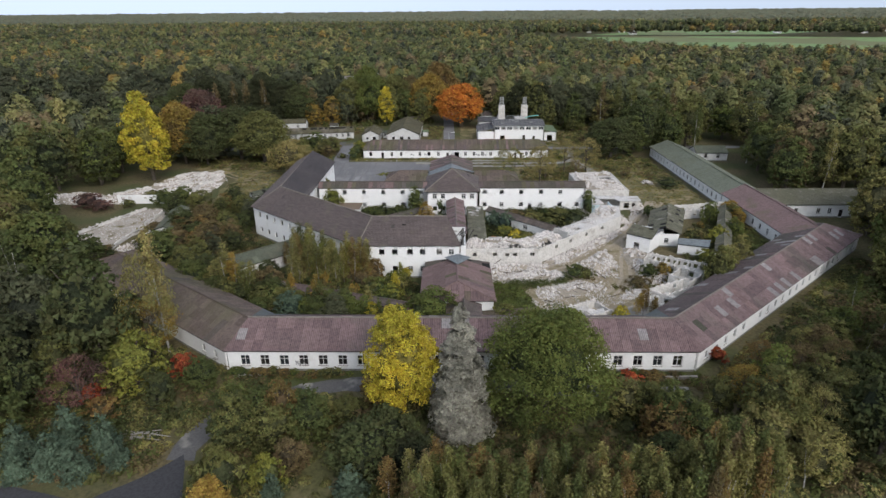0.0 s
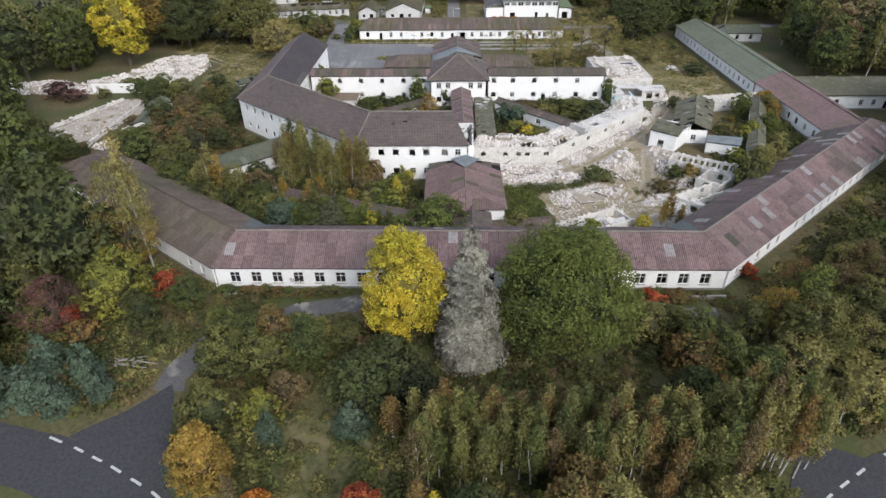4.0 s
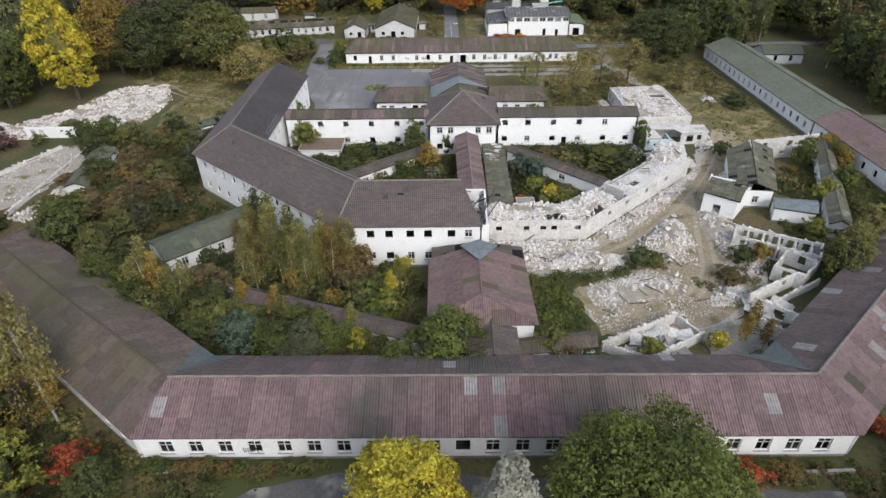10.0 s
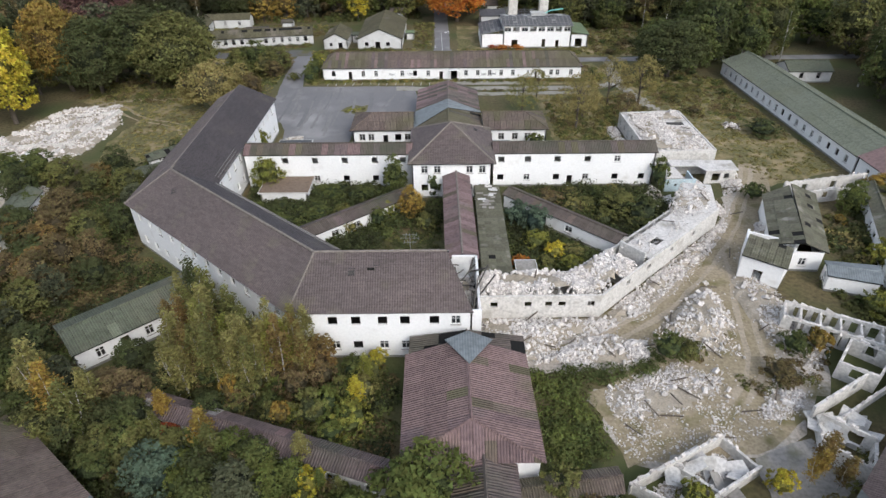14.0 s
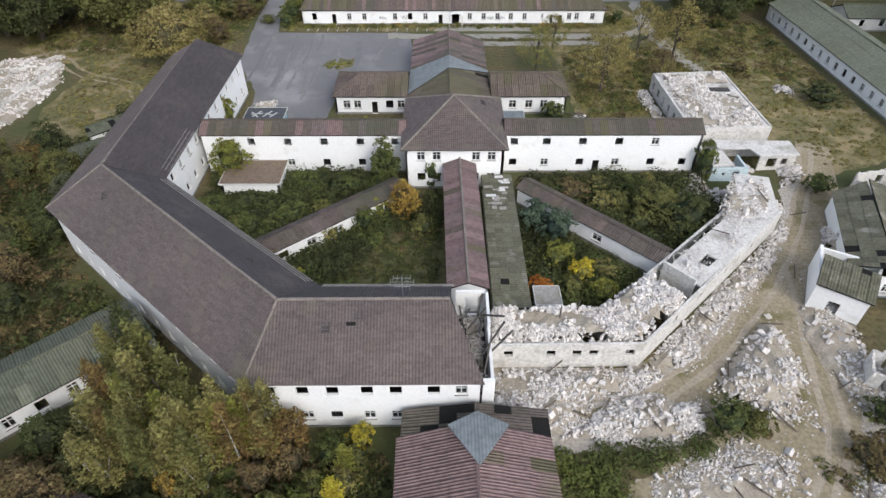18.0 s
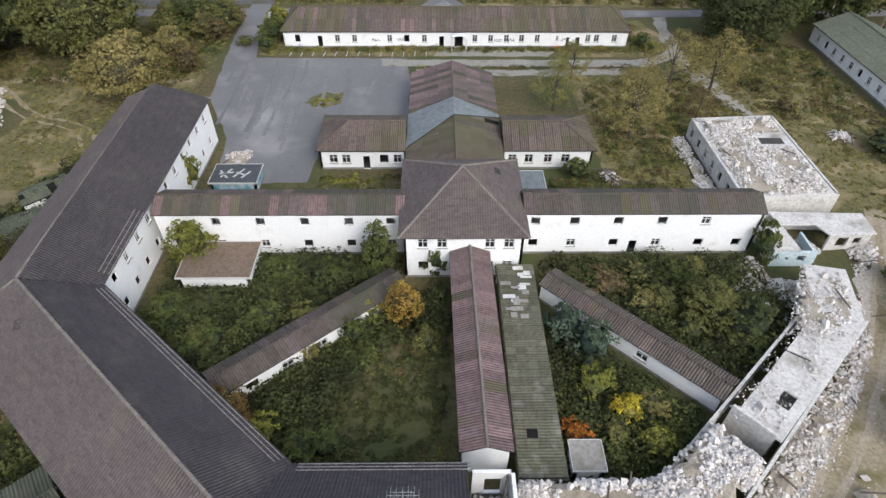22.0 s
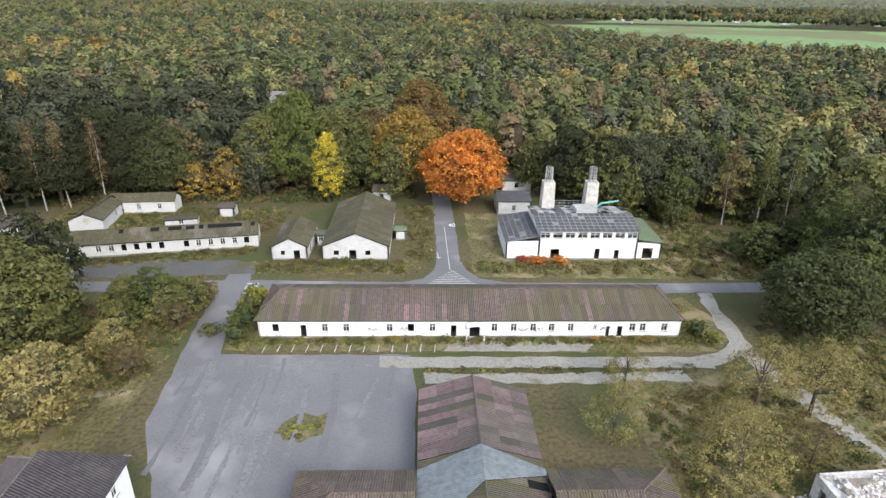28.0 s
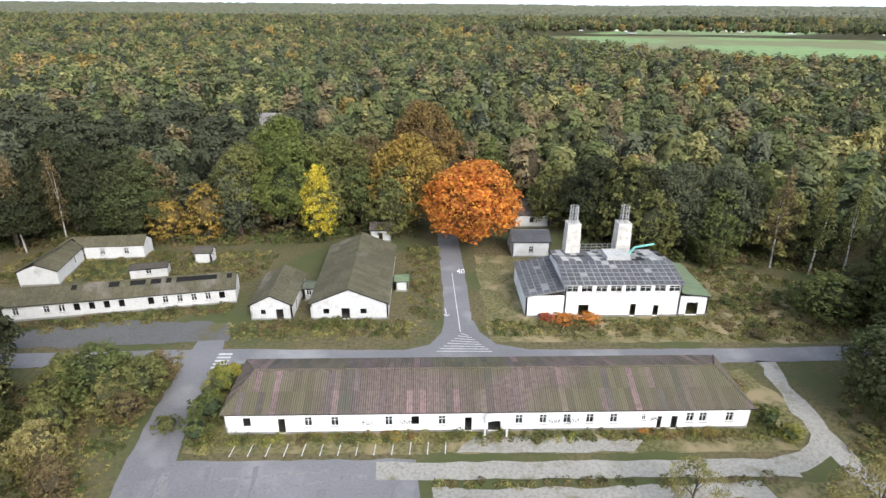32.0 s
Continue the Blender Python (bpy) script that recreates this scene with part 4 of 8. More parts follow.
ribbon("path", "pale concrete path in front of the rear barrack", [(-11, -6.6), (10, -6.8), (41, -7.0)], 3.0, 0.075, M_PATH, "path", 0.2)
ribbon("path", "pale concrete path turning to the lane", [(39, -7.0), (44.5, -6.2), (48.2, -1.5)], 2.8, 0.08, M_PATH, "path", 0.3)
ribbon("path", "pale gravel path to the south-east", [(49.8, 16.6), (48.6, 6), (48.2, -3), (49.8, -13), (53, -26), (56.5, -34)], 2.8, 0.07, M_PATH, "path", 0.5)
patch("apron", "worn concrete apron before the barrack door", [(-1, -3.6), (22, -3.9), (24, -1.6), (8, -0.6), (1, -0.6)], 0.06, M_PATH, "apron", 0.2)
ribbon("path", "second pale concrete strip beyond the grass", [(-4, -10.8), (20, -11.0), (36, -10.4)], 2.6, 0.07, M_PATH, "path", 0.35)
ribbon("road", "dark asphalt road curving past the site", [(-160, -163), (-80, -166.5), (-52, -169.4), (-40, -171.9), (-34, -174.4), (-28, -177.9), (-23, -181.3), (-14, -184.8), (2, -186.2), (18, -185.4), (27, -183.6), (33.5, -181.2), (41, -176), (46, -173.3), (53, -170.8), (90, -165), (170, -150)], 6.7, 0.06, M_ROAD)
patch("road", "asphalt mouth of the west drive", [(-40, -168.4), (-35, -164.5), (-31.8, -160.6), (-30.6, -162.4), (-28.1, -170.2), (-25.5, -176)], 0.068, M_ROAD, "road", 0.12)
patch("road", "asphalt mouth of the east drive", [(34, -177), (36.9, -173), (39.5, -169), (39.8, -160), (43, -160), (42.4, -168.2), (47, -170.4), (44, -174)], 0.068, M_ROAD, "road", 0.12)
DRIVE = [(-31.8, -161.5), (-31.5, -155.5), (-28.5, -151.3), (-23.5, -148.2), (-17.5, -145.8), (-9.6, -144.3), (6, -144.9), (27, -146.4), (39, -146.9)]


def beside(a, b, w):
    """Four corners of a strip of width w along a-b."""
    a, b = Vector(a), Vector(b)
    d = (b - a).normalized()
    n = Vector((-d.y, d.x)) * (w / 2)
    return [tuple(p) for p in (a - d - n, b + d - n, b + d + n, a - d + n)]


M_DRIVE = mat("cracked_drive", (0.135, 0.13, 0.125), 0.92, (0.10, 0.098, 0.098), 0.25, 3.0, 0.5, 0.01, stain=(0.26, 0.245, 0.22), stain_scale=0.35, stain_lo=0.54, stain_hi=0.68, grain=0.4)
DRIVE_CLEAR = [beside(a, b, 5.2) for a, b in zip(DRIVE[2:8], DRIVE[3:9])]
ribbon("drive", "cracked grey driveway before the front barrack", DRIVE, 3.4, 0.05, M_DRIVE, "drive", 0.35)
patch("rubble_ground", "dusty ground littered with crushed white masonry", [(6.4, -99.2), (22.4, -99), (46.6, -76.4), (52, -66), (57, -62), (50, -84), (46, -92), (49, -100), (48, -110), (40, -118), (34, -121), (21, -122), (18, -113), (26.6, -108), (16.5, -109), (6.4, -107.6)], 0.035, M_DUSTG, "ground", 0.7, 1.6)
TRACK = [(20, -104.5), (30, -98.2), (41, -87), (49, -75.5), (56, -63.5), (60.5, -54), (63, -55), (59, -66), (52, -78), (45, -88.5), (43.5, -99), (42, -108), (36, -115.5), (33.5, -113), (38.5, -106), (40.5, -98), (40, -92.5), (32, -99.6), (22, -106)]
patch("track", "bare trodden earth track through the rubble", [(15, -104.6), (24, -101.6), (30, -97.6), (41, -86), (49, -74), (57, -62), (60, -52), (65, -54), (61, -66), (52, -80), (46, -90), (43, -100), (41, -112), (36, -117), (35, -110), (37.5, -100), (36, -96), (28, -104.6), (16, -106.4)], 0.05, M_DIRT, "track", 0.45)
patch("track", "rutted tan earth of the haul track", TRACK, 0.0605, M_DIRT, "track", 0.5, 1.2)
patch("track", "bare dusty ground in the pit", [(18, -112), (26, -108), (38, -108), (42, -116), (34, -121), (20, -122)], 0.045, M_DIRT, "track", 0.6)
M_WHEEL = mat("pressed_earth", (0.41, 0.35, 0.27), 0.95, (0.33, 0.275, 0.20), 0.6, 3.0, 0.6, 0.03)
patch("track", "churned pale earth between the heaps", [(39.5, -91.5), (46.5, -87), (46.5, -99), (42.5, -107), (42.5, -113), (35, -118), (26, -113), (24, -107), (28, -103), (36, -106), (40.5, -100)], 0.055, M_DIRT, "track", 0.5, 1.3)
for _k, _o in enumerate((-1.0, 0.9)):
    ribbon("wheel_track", "pale wheel track pressed into the earth", [(22 + _o * 0.3, -103.4 - _o), (31 + _o * 0.6, -97.6 - _o * 0.8), (41.5 + _o, -86.5 - _o * 0.5), (49.5 + _o, -76), (57 + _o, -63), (61 + _o, -54)], 0.7, 0.066 + 0.005 * _k, M_WHEEL, "track", 0.18)
    ribbon("wheel_track", "pale wheel track pressed into the earth", [(46 + _o, -84), (44 + _o, -92), (41.5 + _o, -100), (40 + _o, -108), (35 + _o, -114)], 0.7, 0.078 + 0.005 * _k, M_WHEEL, "track", 0.18)
patch("slab", "grey concrete slab beside the ruined walls", [(33.5, -121), (40.5, -118.5), (43, -124), (36, -128.5), (33, -127)], 0.06, M_CONC, "slab", 0.2)
patch("track", "pale dusty floor of the demolished west block", [(-76.5, -60.5), (-86, -58.5), (-92, -70), (-96, -84), (-86, -93), (-79, -84)], 0.05, M_DUSTG, "track", 0.6)
ribbon("track", "pale dirt track in the west meadow", [(-104, -54), (-96, -40), (-93, -22), (-80, -14), (-62, -13), (-46, -14)], 1.8, 0.045, M_DIRT, "track", 0.5)


patch("weed_bed", "weedy moss patch in the asphalt yard", [(-24.4, -22.6), (-21, -18.6), (-16.8, -19), (-16.6, -22.4), (-20, -24.4)], 0.056, M_GRASS, "ground", 0.5, 1.0)
for _x, _y, _n, _a in ((-31, -30, 20, 1.45), (-28.6, -30, 22, 1.5), (-35, -26, 18, 1.62), (-26, -10, 14, 0.2), (-14, -22, 12, 1.3), (-32, -8, 16, 0.1)):
    ribbon("wear_streak", "pale worn streak along the asphalt yard", [(_x, _y), (_x + math.cos(_a) * _n / 2, _y + math.sin(_a) * _n / 2 + 0.3), (_x + math.cos(_a) * _n, _y + math.sin(_a) * _n)], 0.5, 0.056, M_STREAK, "yard", 0.2)


M_PATCHED = mat("patched_asphalt", (0.155, 0.152, 0.156), 0.92, (0.175, 0.172, 0.175), 0.3, 3.0, 0.5, 0.0, grain=0.25)
for _k in range(26):
    _x, _y, _n = RNG.uniform(-40, -8), RNG.uniform(-40, -14), RNG.uniform(5, 22)
    if (_x > -20 and _y < -29) or (_x < -33 and _y < -30):
        continue
    _n = min(_n, -5.5 - _y)
    ribbon("wear_streak", "long tyre-worn streak along the asphalt yard", [(_x, _y), (_x + 0.5, _y + _n / 2), (_x - 0.3 * RNG.random(), _y + _n)], RNG.uniform(0.25, 1.1), 0.058 + 0.0004 * _k, M_PATCHED if _k % 2 else M_STREAK, "yard", 0.12)


# ---- painted markings ----
def strip(name, label, a, b, w, z=0.09):
    a, b = Vector(a), Vector(b)
    d = (b - a).normalized()
    s = Vector((-d.y, d.x)) * (w / 2)
    q = Build()
    q.hexa([(*p, z) for p in (a - s, b - s, b + s, a + s)], [(*p, z + 0.006) for p in (a - s, b - s, b + s, a + s)])
    return solo(name, q, M_LINE, label, "marking")


DASH_W = [(-42.1, -168.6), (-38.6, -169.9), (-33.4, -172.2), (-27.8, -175.1), (-22.9, -178.3), (-18.6, -182.0), (-15.6, -186.0)]
DASH_E = [(45.2, -171.2), (40.3, -174.2), (35.5, -177.6), (31.2, -181.4), (27.0, -185.4)]
for line in (DASH_W, DASH_E):
    dist, run = 0.0, [Vector(p) for p in line]
    for a, b in zip(run, run[1:]):
        n = round((b - a).length / 3.0) or 1
        for k in range(n):
            tagged(strip("lane_dash", "white painted road dash on asphalt", a.lerp(b, k / n), a.lerp(b, k / n + 0.5 / n), 0.28), group="road dashes")
for k in range(5):
    p = Vector((48.2, -169.6)).lerp(Vector((51.5, -173.2)), k / 4)
    tagged(strip("zebra_bar", "white crossing bar on asphalt", p, p + Vector((1.3, 0.55)), 0.5), group="crossing bars")
for k in range(5):
    y = 15.9 + k * 0.95
    tagged(strip("zebra_bar", "white crossing bar on the lane", (-38.6, y), (-36.4, y), 0.5), group="lane crossing bars")
for k in range(13):
    x = -29.8 + k * 2.28
    tagged(strip("bay_line", "worn white parking bay line", (x, -3.9), (x + 0.15, -1.6), 0.12), group="parking bay lines")
tagged(strip("centre_line", "white centre line on the access road", (1.1, 26.1), (0.6, 50), 0.16), group="access road lines")
for k in range(8):
    s = k / 7
    tagged(strip("hatch_bar", "white hatched bar in the junction", (1.2 - 4.4 * s, 25.6 - 5.6 * s), (2.4 + 3.6 * s, 24.8 - 5.0 * s), 0.16), group="junction hatching")
for a, b in (((-1.1, 31.6), (-1.3, 34.6)), ((-1.6, 32.3), (-1.1, 31.6)), ((-0.6, 32.3), (-1.1, 31.6))):
    tagged(strip("arrow_bar", "white arrow stroke on the access road", a, b, 0.2), group="road arrow")
txt = bpy.data.curves.new("speed_number", "FONT")
txt.body, txt.size, txt.align_x, txt.extrude = "40", 2.2, "CENTER", 0.004
tagged(new("speed_number", txt), "white painted number 40 on the asphalt", "marking").matrix_world = Matrix.LocRotScale((2.5, 49.8, 0.095), Euler((0, 0, 0)), (0.8, 1.5, 1))


# ---- rubble ----
def chunk_build(rng, s, b=None, at=(0, 0, 0)):
    """A broken block of masonry."""
    b = b or Build()
    e = Euler((rng.uniform(0, 6.3), rng.uniform(0, 6.3), rng.uniform(0, 6.3))).to_matrix()
    k = len(b.v)
    sx, sy, sz = s * rng.uniform(0.7, 1.4), s * rng.uniform(0.5, 0.9), s * rng.uniform(0.3, 0.6)
    for z in (-sz, sz):
        for x, y in ((-sx, -sy), (sx, -sy), (sx, sy), (-sx, sy)):
            v = e @ Vector((x * rng.uniform(0.6, 1.1), y * rng.uniform(0.6, 1.1), z * rng.uniform(0.7, 1.1)))
            b.v.append((v.x + at[0], v.y + at[1], v.z + at[2]))
    for q in ((0, 3, 2, 1), (4, 5, 6, 7), (0, 1, 5, 4), (1, 2, 6, 5), (2, 3, 7, 6), (3, 0, 4, 7)):
        b.f.append(tuple(k + i for i in q))
        b.m.append(0)
    return b


_r = random.Random(3)
CHUNKS = [chunk_build(_r, 0.5).mesh("chunk", M_RUB) for _ in range(8)]
SLATS = []
for _k in range(3):
    _b = Build()
    _b.box(-1.6, -0.07, -0.05, 1.6, 0.07, 0.05)
    SLATS.append(_b.mesh("timber", M_WOOD))


def rubble(label, poly, height, count, base=0.0, size=0.28, big=26, edge=3.0, timber=3, seed=1, spikes=0.5, fn=None, bed=True):
    rng = random.Random(seed)
    xs, ys = [p[0] for p in poly], [p[1] for p in poly]
    count, size, big = int(count * 2.05), size * 0.48, int(big * 0.45)
    root = thing("rubble_pile", label, "rubble", (sum(xs) / len(xs), sum(ys) / len(ys), base))

    def far(x, y):
        d = 1e9
        for k in range(len(poly)):
            a, b, p = Vector(poly[k]), Vector(poly[k - 1]), Vector((x, y))
            t = max(0, min(1, (p - a).dot(b - a) / max(1e-6, (b - a).length_squared)))
            d = min(d, (p - a.lerp(b, t)).length)
        return d

    def top(x, y):
        if not inside(x, y, poly):
            return base - 0.15
        k = min(1, far(x, y) / edge)
        n = noise.noise((x * 0.22, y * 0.22, seed)) * 0.5 + noise.noise((x * 0.8, y * 0.8, seed + 9)) * 0.25
        return base + height * k * (0.75 + spikes * n)

    st = 0.8
    nx, ny = int((max(xs) - min(xs)) / st) + 3, int((max(ys) - min(ys)) / st) + 3
    b = Build()
    ok = {}
    for j in range(ny):
        for i in range(nx):
            x, y = min(xs) - st + i * st, min(ys) - st + j * st
            if inside(x, y, poly):
                ok[i, j] = len(b.v)
                b.v.append((x, y, top(x, y) + rng.uniform(-0.1, 0.1)))
    for (i, j), a in ok.items():
        if (i + 1, j) in ok and (i, j + 1) in ok and (i + 1, j + 1) in ok:
            b.f.append((a, ok[i + 1, j], ok[i + 1, j + 1], ok[i, j + 1]))
            b.m.append(0)
    if b.f and bed:
        part("mound", b, M_RUBM, root)
    stuff, made = Build(), 0
    while made < count:
        x, y = rng.uniform(min(xs), max(xs)), rng.uniform(min(ys), max(ys))
        if base < 1 and inside(x, y, TRACK) and rng.random() < 0.93:
            made += 0.5
            continue
        if inside(x, y, poly) and rng.random() < 0.5 + 1.5 * noise.noise((x * 0.33, y * 0.33, seed + 4)) + 0.6 * noise.noise((x * 1.1, y * 1.1, seed + 2)):
            s = size * (0.35 + rng.random() ** 3 * 1.7)
            chunk_build(rng, s, stuff, (x, y, top(x, y) + s * 0.25))
            made += 1
    part("rubble", stuff, M_RUB, root, kind="stuff")
    k, timber = 0, int(timber * 0.6)
    while k < big + timber:
        x, y = rng.uniform(min(xs), max(xs)), rng.uniform(min(ys), max(ys))
        if inside(x, y, poly):
            r = Euler((rng.uniform(-0.5, 0.5), rng.uniform(-0.5, 0.5), rng.uniform(0, 6.3)))
            s = rng.uniform(0.4, 1.0)
            if k < big:
                part("chunk", CHUNKS[k % 8], None, root, m=Matrix.LocRotScale((x, y, top(x, y) + 0.2), r, (s, s, s)))
            else:
                part("timber", SLATS[k % 3], None, root, m=Matrix.LocRotScale((x, y, top(x, y) + 0.35), r, (s, 1, 1)))
            k += 1
    return root


# spine wall of the demolished east half, its strip filled with rubble
def stump():
    root = thing("demolished_wing", "stump of a demolished white wing, one storey of wall remaining", "ruin", (24, -96, 0))
    o = [(6.2, -98.9), (22.3, -98.7), (46.6, -75.9), (48.6, -67.5)]
    i = [(6.2, -93.8), (18.6, -93.6), (41.6, -72.6), (43.0, -66.5)]
    wall(root, o[0], o[1], (0, -1), 3.7, [(s, 0.95, [(1.9, 0.85, "gap")]) for s in (0.12, 0.4, 0.57, 0.68, 0.92)], framed=0.0, sill=False, plinth=0, material=M_GRIME)
    wall(root, o[1], o[2], (1, -1), 3.5, [(s, 0.95, [(1.9, 0.85, "gap")]) for s in (0.2, 0.36, 0.55, 0.75)], framed=0.0, sill=False, plinth=0, material=M_GRIME)
    wall(root, o[2], o[3], (1, 0), 2.2, plinth=0, material=M_GRIME)
    wall(root, i[0], i[1], (0, 1), 2.9, plinth=0, material=M_GRIME)
    wall(root, i[1], i[2], (-1, 1), 2.9, plinth=0, material=M_GRIME)
    wall(root, (21.3, -97.9), (18.6, -93.9), (1, 0), 4.2, z0=0.0, plinth=0, material=M_GRIME)
    wall(root, (27.6, -92.3), (24.6, -89.0), (1, 0), 4.1, plinth=0, material=M_GRIME)
    wall(root, (30.6, -89.6), (27.8, -86.4), (1, 0), 4.2, plinth=0, material=M_GRIME)
    m, length = wall_frame((31.0, -90.0), (46.0, -76.2), (1, -1))
    for x0, x1, y0, y1 in ((0, length, 0, 1.0), (0, length, 2.3, 4.3), (0, 3.6, 1.0, 2.3), (5.7, length, 1.0, 2.3)):
        ring = [m @ Vector((x, y, 0)) for x, y in ((x0, y0), (x1, y0), (x1, y1), (x0, y1))]
        sl = Build()
        sl.hexa([(p.x, p.y, 3.35) for p in ring], [(p.x, p.y, 3.58) for p in ring])
        part("ceiling_slab", sl, M_DUST, root, "pale broken concrete ceiling slab")
    sl, ring = Build(), ((46.0, -76.2), (48.0, -68.0), (43.4, -67.0), (41.8, -73.0))
    sl.hexa([(*p, 3.35) for p in ring], [(*p, 3.575) for p in ring])
    fl = Build()
    ring = [m @ Vector((x, y, 0)) for x, y in ((0.3, 0.4), (length - 0.3, 0.4), (length - 0.3, 3.9), (0.3, 3.9))]
    fl.hexa([(p.x, p.y, 0.1) for p in ring], [(p.x, p.y, 0.3) for p in ring])
    part("floor_slab", fl, M_CONC, root)
    part("ceiling_slab", sl, M_DUST, root, "pale broken concrete ceiling slab")
    return root


stump()
STRIP = [(6.4, -98.5), (22.2, -98.3), (28.9, -92.0), (25.6, -87.6), (18.6, -93.2), (6.4, -93.4)]
rubble("white broken masonry filling the stump of the wing", STRIP, 1.5, 3000, 3.0, 0.33, 60, 0.7, 5, 2, 0.9)
rubble("white broken masonry on the ruined wing", [(40.6, -79), (46, -75.6), (48, -67.8), (43.2, -67), (38, -76)], 0.35, 500, 3.3, 0.26, 12, 0.8, 3, 3)
rubble("debris thinly scattered over the ceiling slab", [(28.8, -91.0), (45.6, -76), (41.6, -73), (25.8, -87.6)], 0.1, 420, 3.62, 0.16, 6, 0.5, 3, 4, bed=False)
rubble("white rubble bank along the foot of the ruined wall", [(6.0, -106.8), (6.2, -99.1), (22.5, -98.9), (46.8, -76), (49.4, -73), (48, -78), (39, -87.6), (28.4, -98), (22, -102), (16.6, -103.6), (14, -107.8)], 1.5, 5000, 0.0, 0.27, 90, 3.0, 9, 5, 0.7)
rubble("scattered white rubble along the south side of the track", [(13, -107.6), (17.5, -103.8), (22.7, -102), (27.5, -103.6), (27, -107.2), (20.8, -108.2)], 0.9, 1500, 0.0, 0.27, 30, 1.6, 4, 25, 0.9)
rubble("white rubble heap beside the track", [(28.6, -102), (33.9, -95.8), (39.3, -91.4), (40.4, -99.7), (36.6, -105.8), (33.2, -104.4)], 1.9, 950, 0.0, 0.27, 40, 2.4, 6, 6, 0.9)
rubble("crushed stones strewn over the dusty ground", [(8, -107), (8, -100), (22.4, -99.4), (46.6, -77), (51, -68), (52, -76), (47, -86), (46, -92), (48, -104), (46, -111), (38, -118), (22, -121), (20, -113), (27, -108)], 0.02, 2600, 0.05, 0.17, 30, 1.0, 14, 30, bed=False)
rubble("low dusty rubble heap in the pit", [(20, -112), (25.5, -108.6), (30.4, -107.2), (34.6, -109.9), (32.6, -113.3), (25.8, -116), (20, -116)], 0.4, 1000, 0.0, 0.2, 20, 2.0, 9, 7)
rubble("stones strewn over the dusty pit floor", [(19, -117), (30, -114), (37, -114), (37.5, -118), (33, -119), (21, -122)], 0.02, 420, 0.05, 0.17, 5, 1.0, 2, 26, bed=False)
rubble("low white heap by the ruined corridor", [(36.5, -116.2), (40.5, -116.2), (43.8, -111.8), (38.7, -111.6)], 0.55, 520, 0.0, 0.22, 10, 1.2, 2, 27)
rubble("rubble spilled by the ruined outbuilding", [(43, -90), (47.5, -86), (49, -93), (47.5, -101), (50, -106), (46, -109), (43, -103), (41.5, -96)], 0.8, 850, 0.0, 0.28, 36, 2.0, 5, 8)
rubble("rubble heap against the broken outbuilding", [(50, -84), (53, -76), (59, -71), (58.5, -76), (55, -84), (52, -88)], 2.2, 1300, 0.0, 0.28, 30, 1.6, 4, 9)
rubble("rubble sloping from the ruined rear block", [(40, -66.5), (50, -66), (50, -71.5), (45, -74), (40.5, -70)], 1.3, 1100, 0.0, 0.3, 30, 1.6, 4, 10)
rubble("rubble strip along the ruined rear block", [(37.6, -34), (40.4, -33.5), (40.9, -54), (38.0, -50)], 0.7, 500, 0.0, 0.28, 14, 0.9, 2, 11)
rubble("rubble by the end of the ruined rear block", [(54.6, -56), (58.4, -55), (57, -62.5), (52, -66), (53.6, -60)], 0.7, 500, 0.0, 0.28, 14, 1.2, 2, 12)
rubble("demolished west block spread as white rubble", [(-92, -19), (-79, -17), (-73, -30), (-73.5, -44), (-78, -52), (-84, -51), (-101, -50.5), (-105, -46), (-95, -34)], 0.35, 2300, 0.0, 0.38, 70, 3.0, 8, 13)
rubble("white rubble bank west of the arm", [(-76, -71), (-76.5, -61), (-73.5, -60), (-69.5, -66), (-71.5, -86), (-75, -92), (-79, -91), (-77, -84)], 0.8, 1000, 0.0, 0.34, 40, 2.4, 5, 14)
rubble("white rubble ridge at the forest edge", [(-94, -55), (-130, -56), (-132, -49), (-112, -44), (-95, -50)], 1.2, 1800, 0.0, 0.36, 30, 2.0, 4, 15)
rubble("white debris pile on the meadow", [(64.4, -35), (67.6, -35.4), (67.8, -32.6), (65, -32.2)], 0.9, 260, 0.0, 0.3, 10, 1.0, 10, 16)
rubble("pile of white scrap timber by the pavilion", [(24.6, -42.4), (26.4, -42.8), (27.6, -46.4), (25.8, -47.6), (24.4, -45)], 0.6, 90, 0.0, 0.2, 6, 0.8, 16, 17)
rubble("rubble strewn by the yard's corner", [(-33.6, -38), (-29.5, -37), (-28.6, -42), (-32.6, -43)], 0.3, 220, 0.0, 0.16, 6, 1.0, 2, 18)


rubble("crushed white stones strewn over the west floor", [(-78.5, -60.5), (-86, -58.5), (-92, -70), (-96, -84), (-86, -93), (-79, -84)], 0.02, 320, 0.06, 0.2, 14, 1.0, 6, 31, bed=False)


def west_wall():
    root = thing("ruined_wall", "white roofless front of the demolished west block", "ruin", (-88, -57, 0))
    wall(root, (-97, -54.4), (-83.4, -54.2), (0, -1), 2.6, [(0.12, 1.2, [(0.9, 1.2, "gap")]), (0.27, 1.2, [(0.9, 1.2, "gap")])], plinth=0, framed=0.0, sill=False)
    wall(root, (-83.4, -54.2), (-82.6, -49.5), (1, 0), 2.2, plinth=0)


west_wall()


